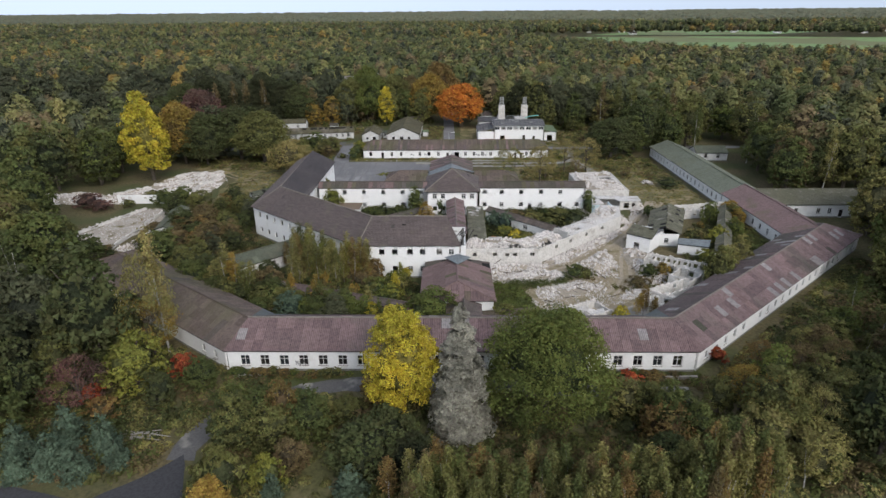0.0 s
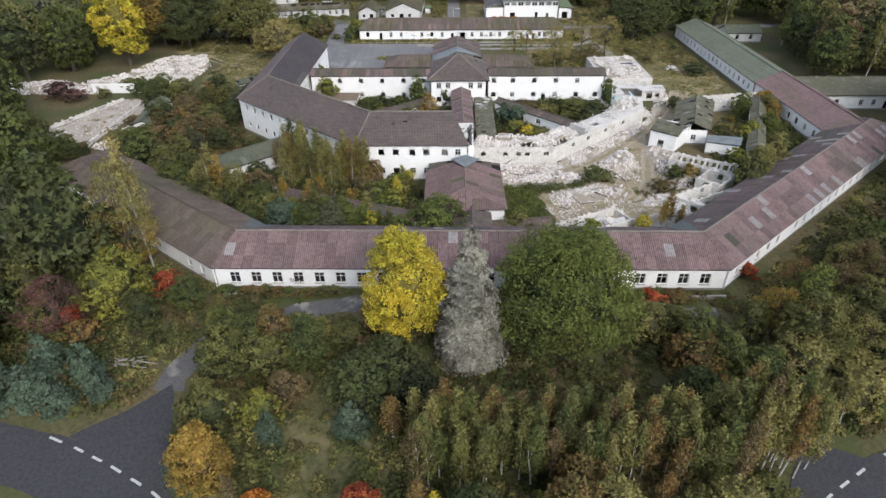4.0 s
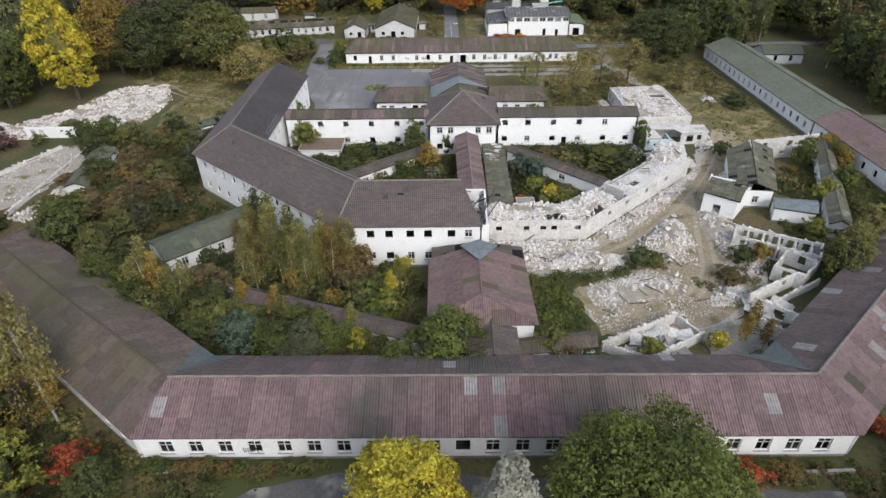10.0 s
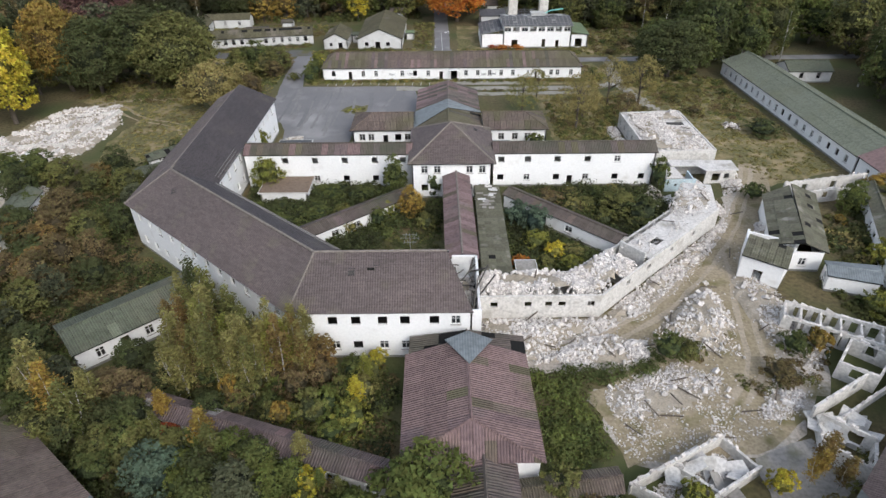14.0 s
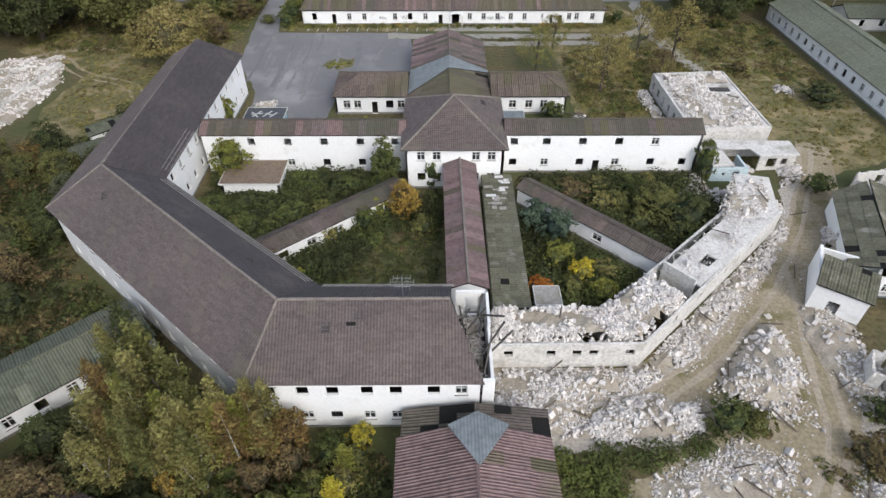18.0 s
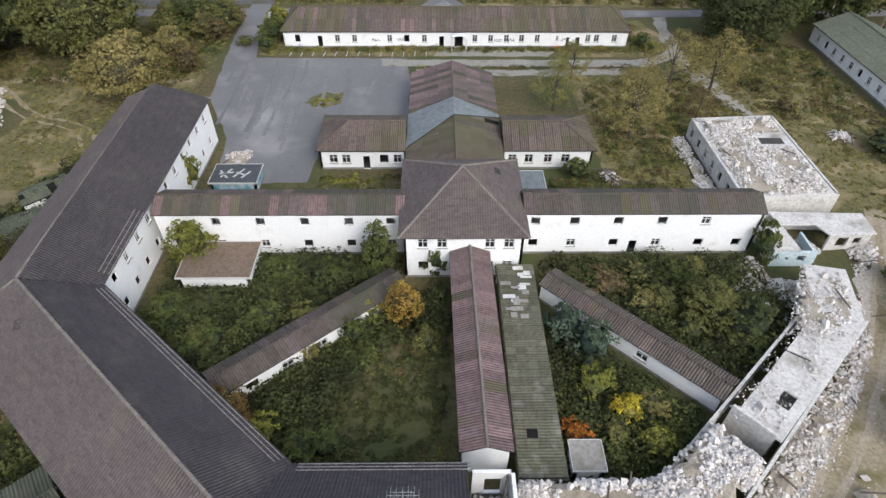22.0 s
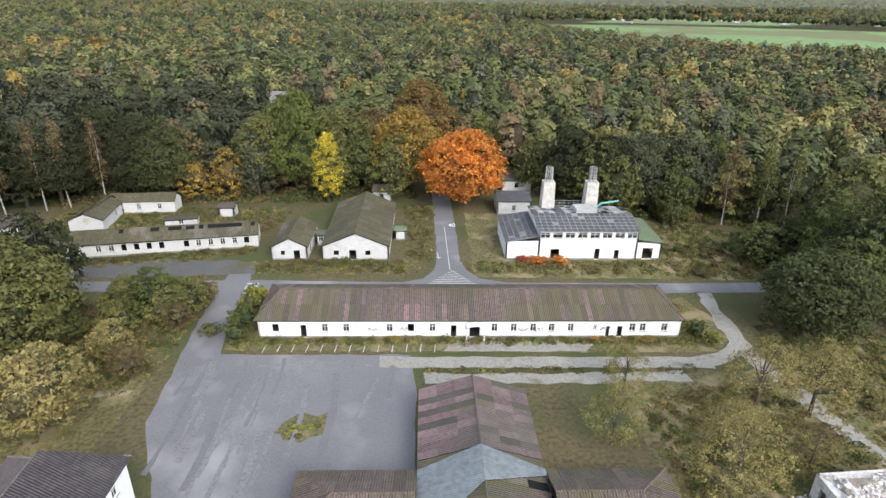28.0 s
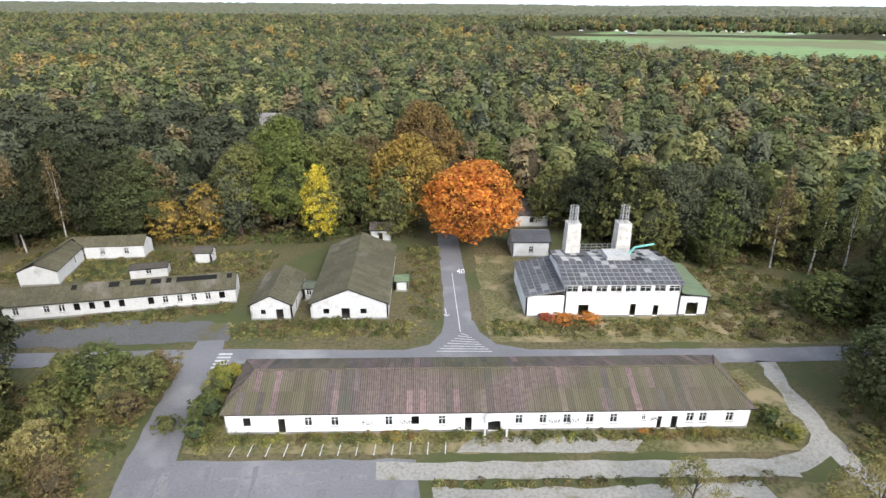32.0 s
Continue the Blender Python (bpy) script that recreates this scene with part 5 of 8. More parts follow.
# ---- ruined rear block and its low annexe ----
def ruin_block():
    root = thing("ruined_block", "roofless white block with rubble lying on its slab", "ruin", (47, -44, 0))
    c = [(40.6, -33.7), (54.0, -32.8), (54.6, -53.6), (41.2, -54.4)]
    cols = [(0.08 + k * 0.14, 1.0, [(1.0, 1.5, "window")]) for k in range(7)]
    wall(root, c[0], c[3], (-1, 0), 3.6, cols, framed=0.2, material=M_GRIME)
    wall(root, c[0], c[1], (0, 1), 3.6, cols[::2], framed=0.2, material=M_GRIME)
    wall(root, c[1], c[2], (1, 0), 3.6, cols[::2], framed=0.2, material=M_GRIME)
    wall(root, c[3], c[2], (0, -1), 3.6, [], framed=0.2, material=M_GRIME)
    s = Build()
    s.hexa([(*p, 3.3) for p in ((40.95, -34.0), (53.65, -33.2), (54.2, -53.3), (41.5, -54.1))], [(*p, 3.45) for p in ((40.95, -34.0), (53.65, -33.2), (54.2, -53.3), (41.5, -54.1))])
    part("slab", s, M_DUST, root)
    # no hole is cut: a dark sheet paints the shade of one
    pit = Build()
    pit.box(49.0, -41.0, 3.455, 52.6, -39.3, 3.46)
    part("roof_opening", pit, M_ROOMSHADE, root, "thin dark sheet painted as a shaded opening in the slab")
    low = [(0.35, 0.5, [(1.0, 0.5, "gap")]), (0.68, 1.0, [(0.8, 1.0, "gap")])]
    wall(root, (41.8, -63.8), (47.3, -63.8), (0, -1), 2.4, low, plinth=0, framed=0.0, sill=False, material=M_PALEBLUE, label="pale blue painted room wall")
    wall(root, (41.8, -63.5), (41.8, -56.5), (-1, 0), 2.4, plinth=0, material=M_GRIME)
    wall(root, (47.3, -63.5), (47.3, -59.6), (1, 0), 2.1, plinth=0, material=M_PALEBLUE, label="pale blue painted room wall")
    wall(root, (50.2, -60.9), (55.9, -60.5), (0, -1), 2.6, [(0.35, 1.5, [(0.5, 1.6, "gap")]), (0.7, 1.0, [(0.9, 1.1, "gap")])], plinth=0, framed=0.0, sill=False, material=M_GRIME)
    wall(root, (55.9, -60.2), (56.2, -57.0), (1, 0), 2.6, plinth=0, material=M_GRIME)
    wall(root, (42.1, -56.3), (56.2, -56.7), (0, 1), 2.6, plinth=0, material=M_GRIME)
    for ring in (((44.0, -56.3), (56.3, -56.7), (56.1, -60.8), (50.0, -61.1), (49.0, -59.0), (44.2, -59.0)), ((41.8, -59.4), (44.6, -59.4), (45.0, -63.7), (41.7, -63.9))):
        ring = [Vector(p) for p in reversed(ring)]
        t = Build()
        t.hexa([(*p, 2.62) for p in ring], [(*p, 2.8) for p in ring])
        part("slab", t, M_DUST, root, "pale broken roof slab")


M_PALEBLUE = mat("pale_blue_paint", (0.50, 0.66, 0.72), 0.8, (0.62, 0.68, 0.68), 0.8, 4.0, 0.7, 0.01)
ruin_block()
rubble("white rubble lying on the roofless block", [(41.2, -34.2), (53.4, -33.5), (53.6, -38.2), (48.6, -38.6), (48.6, -41.6), (53.4, -41.8), (53.9, -53.0), (41.8, -53.8)], 0.6, 3000, 3.45, 0.28, 40, 1.2, 8, 19)
rubble("rubble inside the low annexe", [(45.2, -59.4), (49, -59.2), (50, -61.2), (47.8, -63.2), (45.4, -63.2)], 0.7, 400, 0.0, 0.28, 14, 0.8, 5, 20)


# ---- ruins inside the east arm ----
def shell(label, pts, heights, gaps=None, material=None, thick=0.3, closed=True):
    """Free-standing broken walls with ragged tops."""
    xs = [p[0] for p in pts]
    root = thing("ruined_room", label, "ruin", (sum(xs) / len(xs), sum(p[1] for p in pts) / len(pts), 0))
    n = len(pts) if closed else len(pts) - 1
    mid = (sum(xs) / len(xs), sum(p[1] for p in pts) / len(pts))
    for k in range(n):
        p, q = pts[k], pts[(k + 1) % len(pts)]
        out = ((p[0] + q[0]) / 2 - mid[0], (p[1] + q[1]) / 2 - mid[1])
        h = heights[k % len(heights)]
        wall(root, p, q, out, h, (gaps or {}).get(k, []), framed=0.0, sill=False, plinth=0, thick=thick, material=material or M_GRIME)
        rag, (m, length) = Build(), wall_frame(p, q, out)
        x, r = 0.2, random.Random(k + int(p[0]))
        while x < length - 0.5:
            w = r.uniform(0.3, 1.1)
            hh = r.uniform(0.05, 0.55)
            rag.hexa([(x, 0.02, h - 0.02), (x + w, 0.02, h - 0.02), (x + w, thick - 0.02, h - 0.02), (x, thick - 0.02, h - 0.02)],
                     [(x + 0.05, 0.04, h + hh * r.random()), (x + w - 0.05, 0.04, h + hh), (x + w - 0.1, thick - 0.04, h + hh * 0.7), (x + 0.1, thick - 0.04, h + hh * 0.5)])
            x += w + r.uniform(0, 1.2)
        part("broken_top", rag, M_RUB, root, m=m, kind="stuff")
    return root


gap = lambda s, w, z=0.8, h=1.4: (s, w, [(z, h, "gap")])
shell("white roofless wall with empty windows", [(62.0, -66.0), (78.6, -62.6), (75.6, -66.6), (64.0, -69.0)], (2.9, 2.4, 2.4, 2.0), {0: [gap(0.4, 1.2), gap(0.75, 1.2)], 2: [gap(0.4, 1.2), gap(0.7, 1.2)]})
shell("broken white room shells in a row, openings between piers", [(46.6, -98.6), (57.6, -104.6), (55.6, -108.0), (45.0, -101.6)], (2.7, 2.5, 2.6, 2.4),
      {0: [gap(0.15 + 0.17 * k, 1.5, 0.5, 1.7) for k in range(5)], 2: [gap(0.15 + 0.17 * k, 1.4, 0.3, 1.9) for k in range(5)]})
for k in range(5):
    s = 0.15 + 0.18 * k
    shell("short white cross wall of a roofless room", [(46.6 + 11 * s, -98.6 - 6 * s), (45.0 + 10.6 * s, -101.6 - 6.4 * s)], (2.4,), closed=False)
shell("roofless white room with a broken window", [(51.6, -105.4), (55.0, -108.6), (50.9, -112.4), (47.6, -109.8)], (2.3, 1.8, 2.5, 2.2), {2: [gap(0.5, 1.4)], 0: [gap(0.5, 1.4)]})
shell("leaning white wall of a roofless corridor", [(41.6, -116.4), (50.6, -111.4)], (2.3,), {0: [gap(0.7, 0.9, 1.0, 1.0)]}, closed=False)
shell("low white wall beside the corridor", [(44.5, -117.0), (54.0, -111.6)], (1.2,), closed=False)
shell("ruined room with two arched openings", [(41.6, -117.4), (45.6, -120.8), (43.2, -124.6), (40.2, -121.0)], (2.7, 2.3, 2.4, 1.4), {0: [gap(0.35, 1.4, 0.7, 1.5), gap(0.75, 1.4, 0.7, 1.5)], 1: [gap(0.5, 1.3)]})
shell("roofless tiled washroom with grey-white walls", [(19.4, -124.9), (30.6, -119.2), (33.0, -123.2), (24.6, -128.0)], (1.6, 1.3, 1.5, 1.4))
shell("cross wall of the roofless washroom", [(24.4, -122.6), (28.0, -126.2)], (1.3,), closed=False)
def fallen(label, place, seed, n):
    """Broken slabs lying tilted against each other."""
    r = random.Random(seed)
    x0, y0, x1, y1 = place
    root = thing("fallen_slabs", label, "rubble", ((x0 + x1) / 2, (y0 + y1) / 2, 0))
    for k in range(n):
        b, w, d = Build(), r.uniform(0.8, 2.2), r.uniform(0.5, 1.3)
        ring = [(-w + r.uniform(0, 0.4), -d), (w, -d + r.uniform(0, 0.5)), (w - r.uniform(0, 0.5), d), (-w, d - r.uniform(0, 0.6))]
        b.hexa([(*p, -0.06) for p in ring], [(*p, 0.06) for p in ring])
        part("slab", b, r.choice([M_GRIME, M_DUST, M_CONC]), root, m=Matrix.LocRotScale((r.uniform(x0, x1), r.uniform(y0, y1), r.uniform(0.5, 0.9)), Euler((r.uniform(-0.5, 0.5), r.uniform(-0.5, 0.5), r.uniform(0, 6.3))), None))
    return root


fallen("grey-white slabs fallen into the roofless washroom", (23.5, -125.4, 30.6, -121.8), 4, 14)
fallen("white slabs fallen beside the ruined corridor", (41.5, -119.0, 47.0, -116.0), 5, 7)
fallen("pale broken panels heaped beside the demolished wing", (36.0, -71.6, 40.6, -67.4), 6, 9)
rubble("dark charred debris at the end of the overgrown court", [(33.5, -79.5), (37, -77), (40.6, -71.6), (41.4, -73.2), (36, -80.4)], 0.7, 500, 0.0, 0.24, 12, 1.0, 12, 28)
rubble("white rubble at the foot of the connecting wing", [(34.6, -63.6), (40.4, -62), (42, -66), (40.6, -70), (37.6, -67)], 0.5, 520, 0.0, 0.26, 16, 1.0, 4, 29)
rubble("grey debris on the washroom floor", [(21, -125), (30.2, -120.2), (32.2, -123), (25, -127.4)], 0.35, 500, 0.0, 0.22, 8, 1.0, 5, 21)


for _k, (_a, _b, _h) in enumerate((((-96, -44), (-78, -42), 0.9), ((-95, -36), (-76, -33), 0.8), ((-92, -26), (-77, -24), 0.9), ((-86, -50), (-84, -20), 0.7), ((-80, -50), (-77, -22), 0.9), ((-79.4, -90), (-79.0, -62), 0.8), ((-86, -60), (-95, -82), 0.7))):
    shell("low stub of a demolished white wall among rubble", [_a, _b], (_h,), {0: [gap(0.3, 3.0, 0.1, 0.7), gap(0.7, 2.4, 0.1, 0.7)]}, closed=False, thick=0.4)


def outbuilding():
    root = thing("ruined_outbuilding", "white outbuilding with caved-in mossy grey corrugated roof", "ruin", (54, -86, 0))
    wall(root, (46.6, -91.8), (51.2, -94.8), (-1, -1), 3.9, [(0.45, 1.2, [(0.3, 2.0, "door")])])
    wall(root, (46.6, -91.8), (50.2, -85.0), (-1, 1), 4.2)
    wall(root, (51.2, -94.8), (56.4, -88.4), (1, -1), 3.6)
    wall(root, (50.2, -85.0), (56.4, -88.4), (1, 1), 3.9)
    slope(root, (46.3, -92.0, 4.25), (51.4, -95.2, 3.95), (54.0, -91.2, 4.9), (49.0, -87.8, 5.1), M_FLATS, cw=1.1, rh=1.0, holes=0.04)
    for a, b, c, d in (((52.4, -88.0, 3.4), (57.8, -73.0, 3.4), (62.2, -72.6, 5.0), (56.0, -90.4, 5.0)), ((59.8, -90.6, 3.4), (67.0, -72.8, 3.4), (62.2, -72.6, 5.0), (56.0, -90.4, 5.0))):
        slope(root, a, b, c, d, M_FLATS, cw=1.2, rh=1.3, holes=0.05)
    for p, q, out in (((52.8, -88.0), (58.0, -73.3), (-1, 0)), ((59.4, -90.2), (66.4, -73.3), (1, 0)), ((58.2, -73.2), (66.4, -73.2), (0, 1)), ((54.0, -90.0), (59.2, -90.4), (0, -1))):
        wall(root, p, q, out, 3.3, spaced(8, 3, 1.1, [(1.0, 1.3, "window")], 0.2))
    return root


shed_group = outbuilding()
shed_group.location.x -= 2.4
shed_group.location.y += 1.6
wing("lean_to", "low white block with dark felt roof", [(55.0, -93.4), (61.4, -95.6)], [(56.4, -89.8), (63.6, -91.2)], 2.7, 3.2, M_METAL, ov=0.2, pitch=4.0, sills=(0.9,), win=(1.2, 1.1), single=False)
wing("covered_walk", "narrow walkway with grey mossy corrugated roof", [(75.2, -67.0), (61.2, -99.0)], [(78.8, -66.6), (64.6, -100.0)], 2.9, 3.7, M_FLATS, ov=0.2, pitch=4.0, sills=(0.9,), win=(1.4, 1.1), cw=1.2, rh=2.0, category="walkway")
wing("covered_walk", "overgrown narrow walkway with grey-green roof", [(-74.6, -66.0), (-71.6, -84.0)], [(-69.6, -67.0), (-67.0, -84.0)], 2.8, 3.6, M_SHEETG, ov=0.2, pitch=5.0, sills=(0.9,), single=False, category="walkway")
wing("collapsed_shed", "collapsed shed with broken mossy roof", [(-58.8, -50.6), (-54.4, -46.2)], [(-56.6, -54.0), (-51.6, -49.0)], 2.0, 2.7, M_SHEETG, ov=0.2, holes=0.25, cw=1.0, rh=1.4)
wing("collapsed_shed", "low shed with mossy grey roof", [(-58.6, -56.6), (-53.6, -53.4)], [(-56.8, -60.4), (-51.6, -57.0)], 1.9, 2.5, M_SHEETG, ov=0.2, holes=0.15, cw=1.0, rh=1.4)


# ---- stripped east end of the main building ----
def burnt_end():
    root = thing("stripped_bay", "end bay stripped to charred rafters and bare walls", "ruin", (4, -100, 0))
    wall(root, (4.9, -105.94), (6.0, -105.94), (0, -1), 7.3)
    wall(root, (2.6, -94.2), (6.0, -94.2), (0, 1), 7.2, [(0.5, 1.4, [(3.6, 2.6, "gap")])], framed=0.0, sill=False)
    wall(root, (6.0, -105.9), (6.0, -98.9), (1, 0), 6.4)
    wall(root, (6.0, -98.9), (6.0, -94.2), (1, 0), 7.2)
    r = random.Random(5)
    # floor in the painted indoor shade colour
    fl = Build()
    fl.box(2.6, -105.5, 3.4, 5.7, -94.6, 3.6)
    part("floor_slab", fl, M_ROOMSHADE, root)
    for k in range(16):
        b = Build()
        b.box(-0.07, -0.08, 0, 0.07, 0.08, r.uniform(2.5, 5.5))
        part("rafter", b, M_CHAR, root, m=Matrix.LocRotScale((r.uniform(2.9, 5.4), r.uniform(-105, -95), r.uniform(4.0, 6.6)), Euler((r.uniform(-1.3, 1.3), r.uniform(-0.9, 0.9), 0)), None))
    for y in (-104.6, -102.8, -101.0):
        b = Build()
        b.tube([(2.5, y, 7.6 + (y + 106.4) * 0.54), (3.2 + r.random(), y + 0.1, 7.4 + (y + 106.4) * 0.54)], [0.09, 0.08], 5)
        part("batten", b, M_CHAR, root)


M_CHAR = mat("charred_timber", (0.06, 0.055, 0.05), 0.95, (0.14, 0.13, 0.12), 0.8, 6.0)
burnt_end()
rubble("charred debris in the stripped bay", [(2.9, -105.4), (5.6, -105.4), (5.6, -94.8), (2.9, -94.8)], 0.8, 420, 3.6, 0.24, 6, 0.6, 12, 22)
# ruined dark link between the main building and the dining hall
wing("link_roof", "broken link with grey timber roof", [(-2.6, -109.6), (-2.6, -106.7)], [(11.0, -109.6), (11.0, -106.7)], 3.9, 5.0, M_SHEETB, ends=("open", "open"), ov=0.2, holes=0.2, cw=1.0, rh=1.6)


def saddle(name, label, eave_a, eave_b, apex, z, zr, material, tail):
    """A grey metal cricket roof: two triangles that fall to an eave line."""
    root = thing(name, label, "roof", ((eave_a[0] + eave_b[0]) / 2, eave_a[1], 0))
    a, b, t, k = Vector((*eave_a, z)), Vector((*eave_b, z)), Vector((*apex, zr)), Vector((*tail, zr))
    bld = Build()
    up = Vector((0, 0, 0.10))
    bld.hexa([a, k, t], [a + up, k + up, t + up])
    bld.hexa([b, t, k], [b + up, t + up, k + up])
    part("metal_sheet", bld, M_METAL, root)


saddle("metal_roof", "smooth blue-grey metal roof patch over the hall ridge", (1.6, -109.9), (7.0, -109.9), (4.25, -113.8), 6.35, 6.5, M_METAL, (4.25, -108.6))


def crossing():
    """Grey metal roof where the side pavilions meet the hall."""
    root = thing("metal_roof", "smooth blue-grey metal crossing roof over the hall", "roof", (2.4, -36, 0))
    for s, label in ((-1, "w"), (1, "e")):
        a, b = Vector((2.4 + s * 7.25, -33.0, 3.85)), Vector((2.4 + s * 7.25, -42.6 if s < 0 else -34.0, 3.85))
        t, u = Vector((2.4, -31.4, 6.2)), Vector((2.4, -36.8, 6.2))
        slope(root, a, b, u, t, M_METAL, cw=0.62, rh=9.0, holes=0.0, slab=0.05)


crossing()


# ---- boiler house ----
def boiler():
    root = thing("boiler_house", "white boiler house with slatted dark roof and two chimneys", "boiler house", (30, 38, 0))
    gl = [(0.06 + 0.1255 * k, 2.1, [(5.0, 1.25, "window")]) for k in range(8)]
    wall(root, (20.2, 31.2), (41.4, 31.2), (0, -1), 4.9, [(0.17, 1.9, [(0.1, 2.4, "door")]), (0.6, 1.1, [(0.1, 2.5, "door")]), (0.8, 1.0, [(0.1, 2.2, "door")])])
    wall(root, (20.2, 31.2), (41.4, 31.2), (0, -1), 6.55, gl, z0=4.9, framed=1.0)
    wall(root, (20.2, 31.2), (20.2, 46.0), (-1, 0), 6.6)
    wall(root, (41.4, 31.2), (41.4, 46.0), (1, 0), 6.6)
    wall(root, (20.2, 46.0), (41.4, 46.0), (0, 1), 6.6)
    slope(root, (19.7, 30.8, 6.7), (41.8, 30.8, 6.7), (41.8, 38.4, 8.0), (19.7, 38.4, 8.0), M_SLATE, cw=1.25, rh=1.25, holes=0.05, deck=M_PALEROOF, seam=0.09)
    slope(root, (19.9, 46.4, 6.8), (41.6, 46.4, 6.8), (41.6, 38.4, 8.0), (19.9, 38.4, 8.0), M_PALEROOF, cw=1.2, rh=1.3, holes=0.12, patches=(None, 0.4, [M_SLATE]))
    wall(root, (13.2, 31.2), (20.1, 31.2), (0, -1), 4.3)
    wall(root, (13.2, 31.2), (13.2, 46.0), (-1, 0), 4.3, [(0.3, 1.2, [(1.0, 2.0, "window")])])
    slope(root, (12.9, 30.9, 4.3), (12.9, 46.2, 4.3), (20.0, 46.2, 5.6), (20.0, 30.9, 5.6), M_SLATE, cw=1.25, rh=1.25, holes=0.04, deck=M_PALEROOF, seam=0.09)
    wall(root, (41.6, 31.4), (46.8, 31.4), (0, -1), 3.9, [(0.45, 2.2, [(0.1, 2.6, "door")])])
    wall(root, (46.8, 31.4), (46.8, 45.6), (1, 0), 3.9)
    slope(root, (47.2, 31.0, 3.95), (47.2, 45.8, 3.95), (41.7, 45.8, 4.7), (41.7, 31.0, 4.7), M_GREENFELT, cw=5.0, rh=8.0, holes=0.0)
    sk = Build()
    sk.box(29.5, 38.6, 7.6, 34.0, 42.6, 8.7)
    part("roof_light", sk, M_PALEROOF, root, "pale broken roof light")
    pipe = Build()
    pipe.tube([(33.8, 40.0, 8.4), (36.4, 43.6, 8.5), (40.6, 44.6, 8.8)], [0.22, 0.22, 0.22], 8)
    part("duct", pipe, M_TEAL, root, "turquoise metal duct")
    for x in (24.2, 34.2):
        stack = Build()
        z = 0.0
        for k, h in enumerate((6.8, 9.0, 11.2, 13.2)):
            w = 1.5 - 0.06 * k
            stack.box(x - w, 45.4 - w, z, x + w, 45.4 + w, h)
            z = h + 0.003
        ch = part("chimney", stack, M_CHIM, root, "stained white square chimney")
        for k in range(8):
            u = k * math.pi / 4
            cage = Build()
            cage.tube([(x + math.cos(u) * 0.85, 45.4 + math.sin(u) * 0.85, 13.2), (x + math.cos(u) * 0.75, 45.4 + math.sin(u) * 0.75, 16.6)], [0.1, 0.1], 5)
            part("cage_bar", cage, M_PALEROOF, ch, "rusty white steel bar")
        for z in (14.4, 15.6, 16.5):
            cage = Build()
            cage.tube([(x + math.cos(u * math.pi / 6) * 0.8, 45.4 + math.sin(u * math.pi / 6) * 0.8, z) for u in range(13)], [0.07] * 13, 4)
            part("cage_ring", cage, M_PALEROOF, ch, "rusty white steel ring")
    rail = Build()
    for z in (7.4, 8.0, 8.6):
        rail.tube([(26.0, 45.2, z), (32.6, 45.2, z)], [0.05, 0.05], 5)
    for k in range(7):
        rail.tube([(26.0 + k * 1.1, 45.2, 6.8), (26.0 + k * 1.1, 45.2, 8.6)], [0.05, 0.05], 5)
    part("guard_rail", rail, M_STEEL, root)


M_SLATE = mat("dark_slate_sheet", (0.075, 0.075, 0.082), 0.6, (0.11, 0.11, 0.115), 0.4, 3.0, 0.6, 0.0, rnd=0.2)
M_PALEROOF = mat("pale_roof_sheet", (0.42, 0.42, 0.40), 0.8, (0.25, 0.25, 0.24), 0.5, 3.0, 0.7, 0.0, rnd=0.3)
M_GREENFELT = mat("green_felt", (0.16, 0.21, 0.12), 0.9, (0.13, 0.17, 0.10), 0.4, 4.0)
M_TEAL = mat("turquoise_metal", (0.12, 0.42, 0.36), 0.5, (0.2, 0.45, 0.4), 0.6, 4.0)
M_CHIM = mat("stained_white_brick", (0.66, 0.64, 0.60), 0.9, (0.42, 0.39, 0.34), 0.8, 4.0, 0.6, 0.02, stain=(0.25, 0.21, 0.17), stain_scale=0.7, stain_lo=0.58, stain_hi=0.72)
boiler()

# small houses at the back
WALLS[0] = M_WALLR
wing("angled_house", "white gabled building with mossy green roof", [(-86.2, 44.6), (-85.4, 60.8)], [(-78.2, 45.4), (-79.6, 57.6)], 3.1, 4.7, M_MOSS, ends=("gable", "open"), ov=0.3, single=False, framed=0.2, skip=0.5)
wing("angled_house", "long white wing with mossy green roof", [(-85.4, 60.8), (-67.0, 63.4)], [(-79.6, 57.6), (-67.0, 58.6)], 3.1, 4.7, M_MOSS, ends=("open", "gable"), ov=0.3, single=False)
wing("old_shed", "low white house with brown roof at the forest edge", [(-112, 42), (-100, 50)], [(-107, 35), (-96, 43)], 2.8, 4.2, M_SHEETB, ov=0.3, single=False, category="house")
wing("old_shed", "small white shed with dark felt roof", [(-65.4, 47.2), (-58.0, 48.8)], [(-66.0, 50.4), (-58.6, 52.0)], 2.3, 2.7, M_SHEETB, ov=0.15, single=False, category="shed")
wing("old_shed", "small white hut with dark roof", [(-55.4, 55.2), (-51.2, 55.2)], [(-55.4, 58.8), (-51.2, 58.8)], 2.6, 3.4, M_SHEETB, ov=0.2, single=False, skip=0.9, category="shed")
wing("old_shed", "white hut with dark roof under the trees", [(-18.4, 67.8), (-13.0, 67.8)], [(-18.4, 73.0), (-13.0, 73.0)], 2.8, 4.0, M_SHEETB, ov=0.2, single=False, pitch=2.0, category="shed")
wing("old_shed", "white shed behind the boiler house", [(14.2, 58.2), (23.2, 58.2)], [(14.2, 66.5), (23.2, 66.5)], 3.6, 5.0, M_SLATE, ov=0.2, single=False, category="shed")
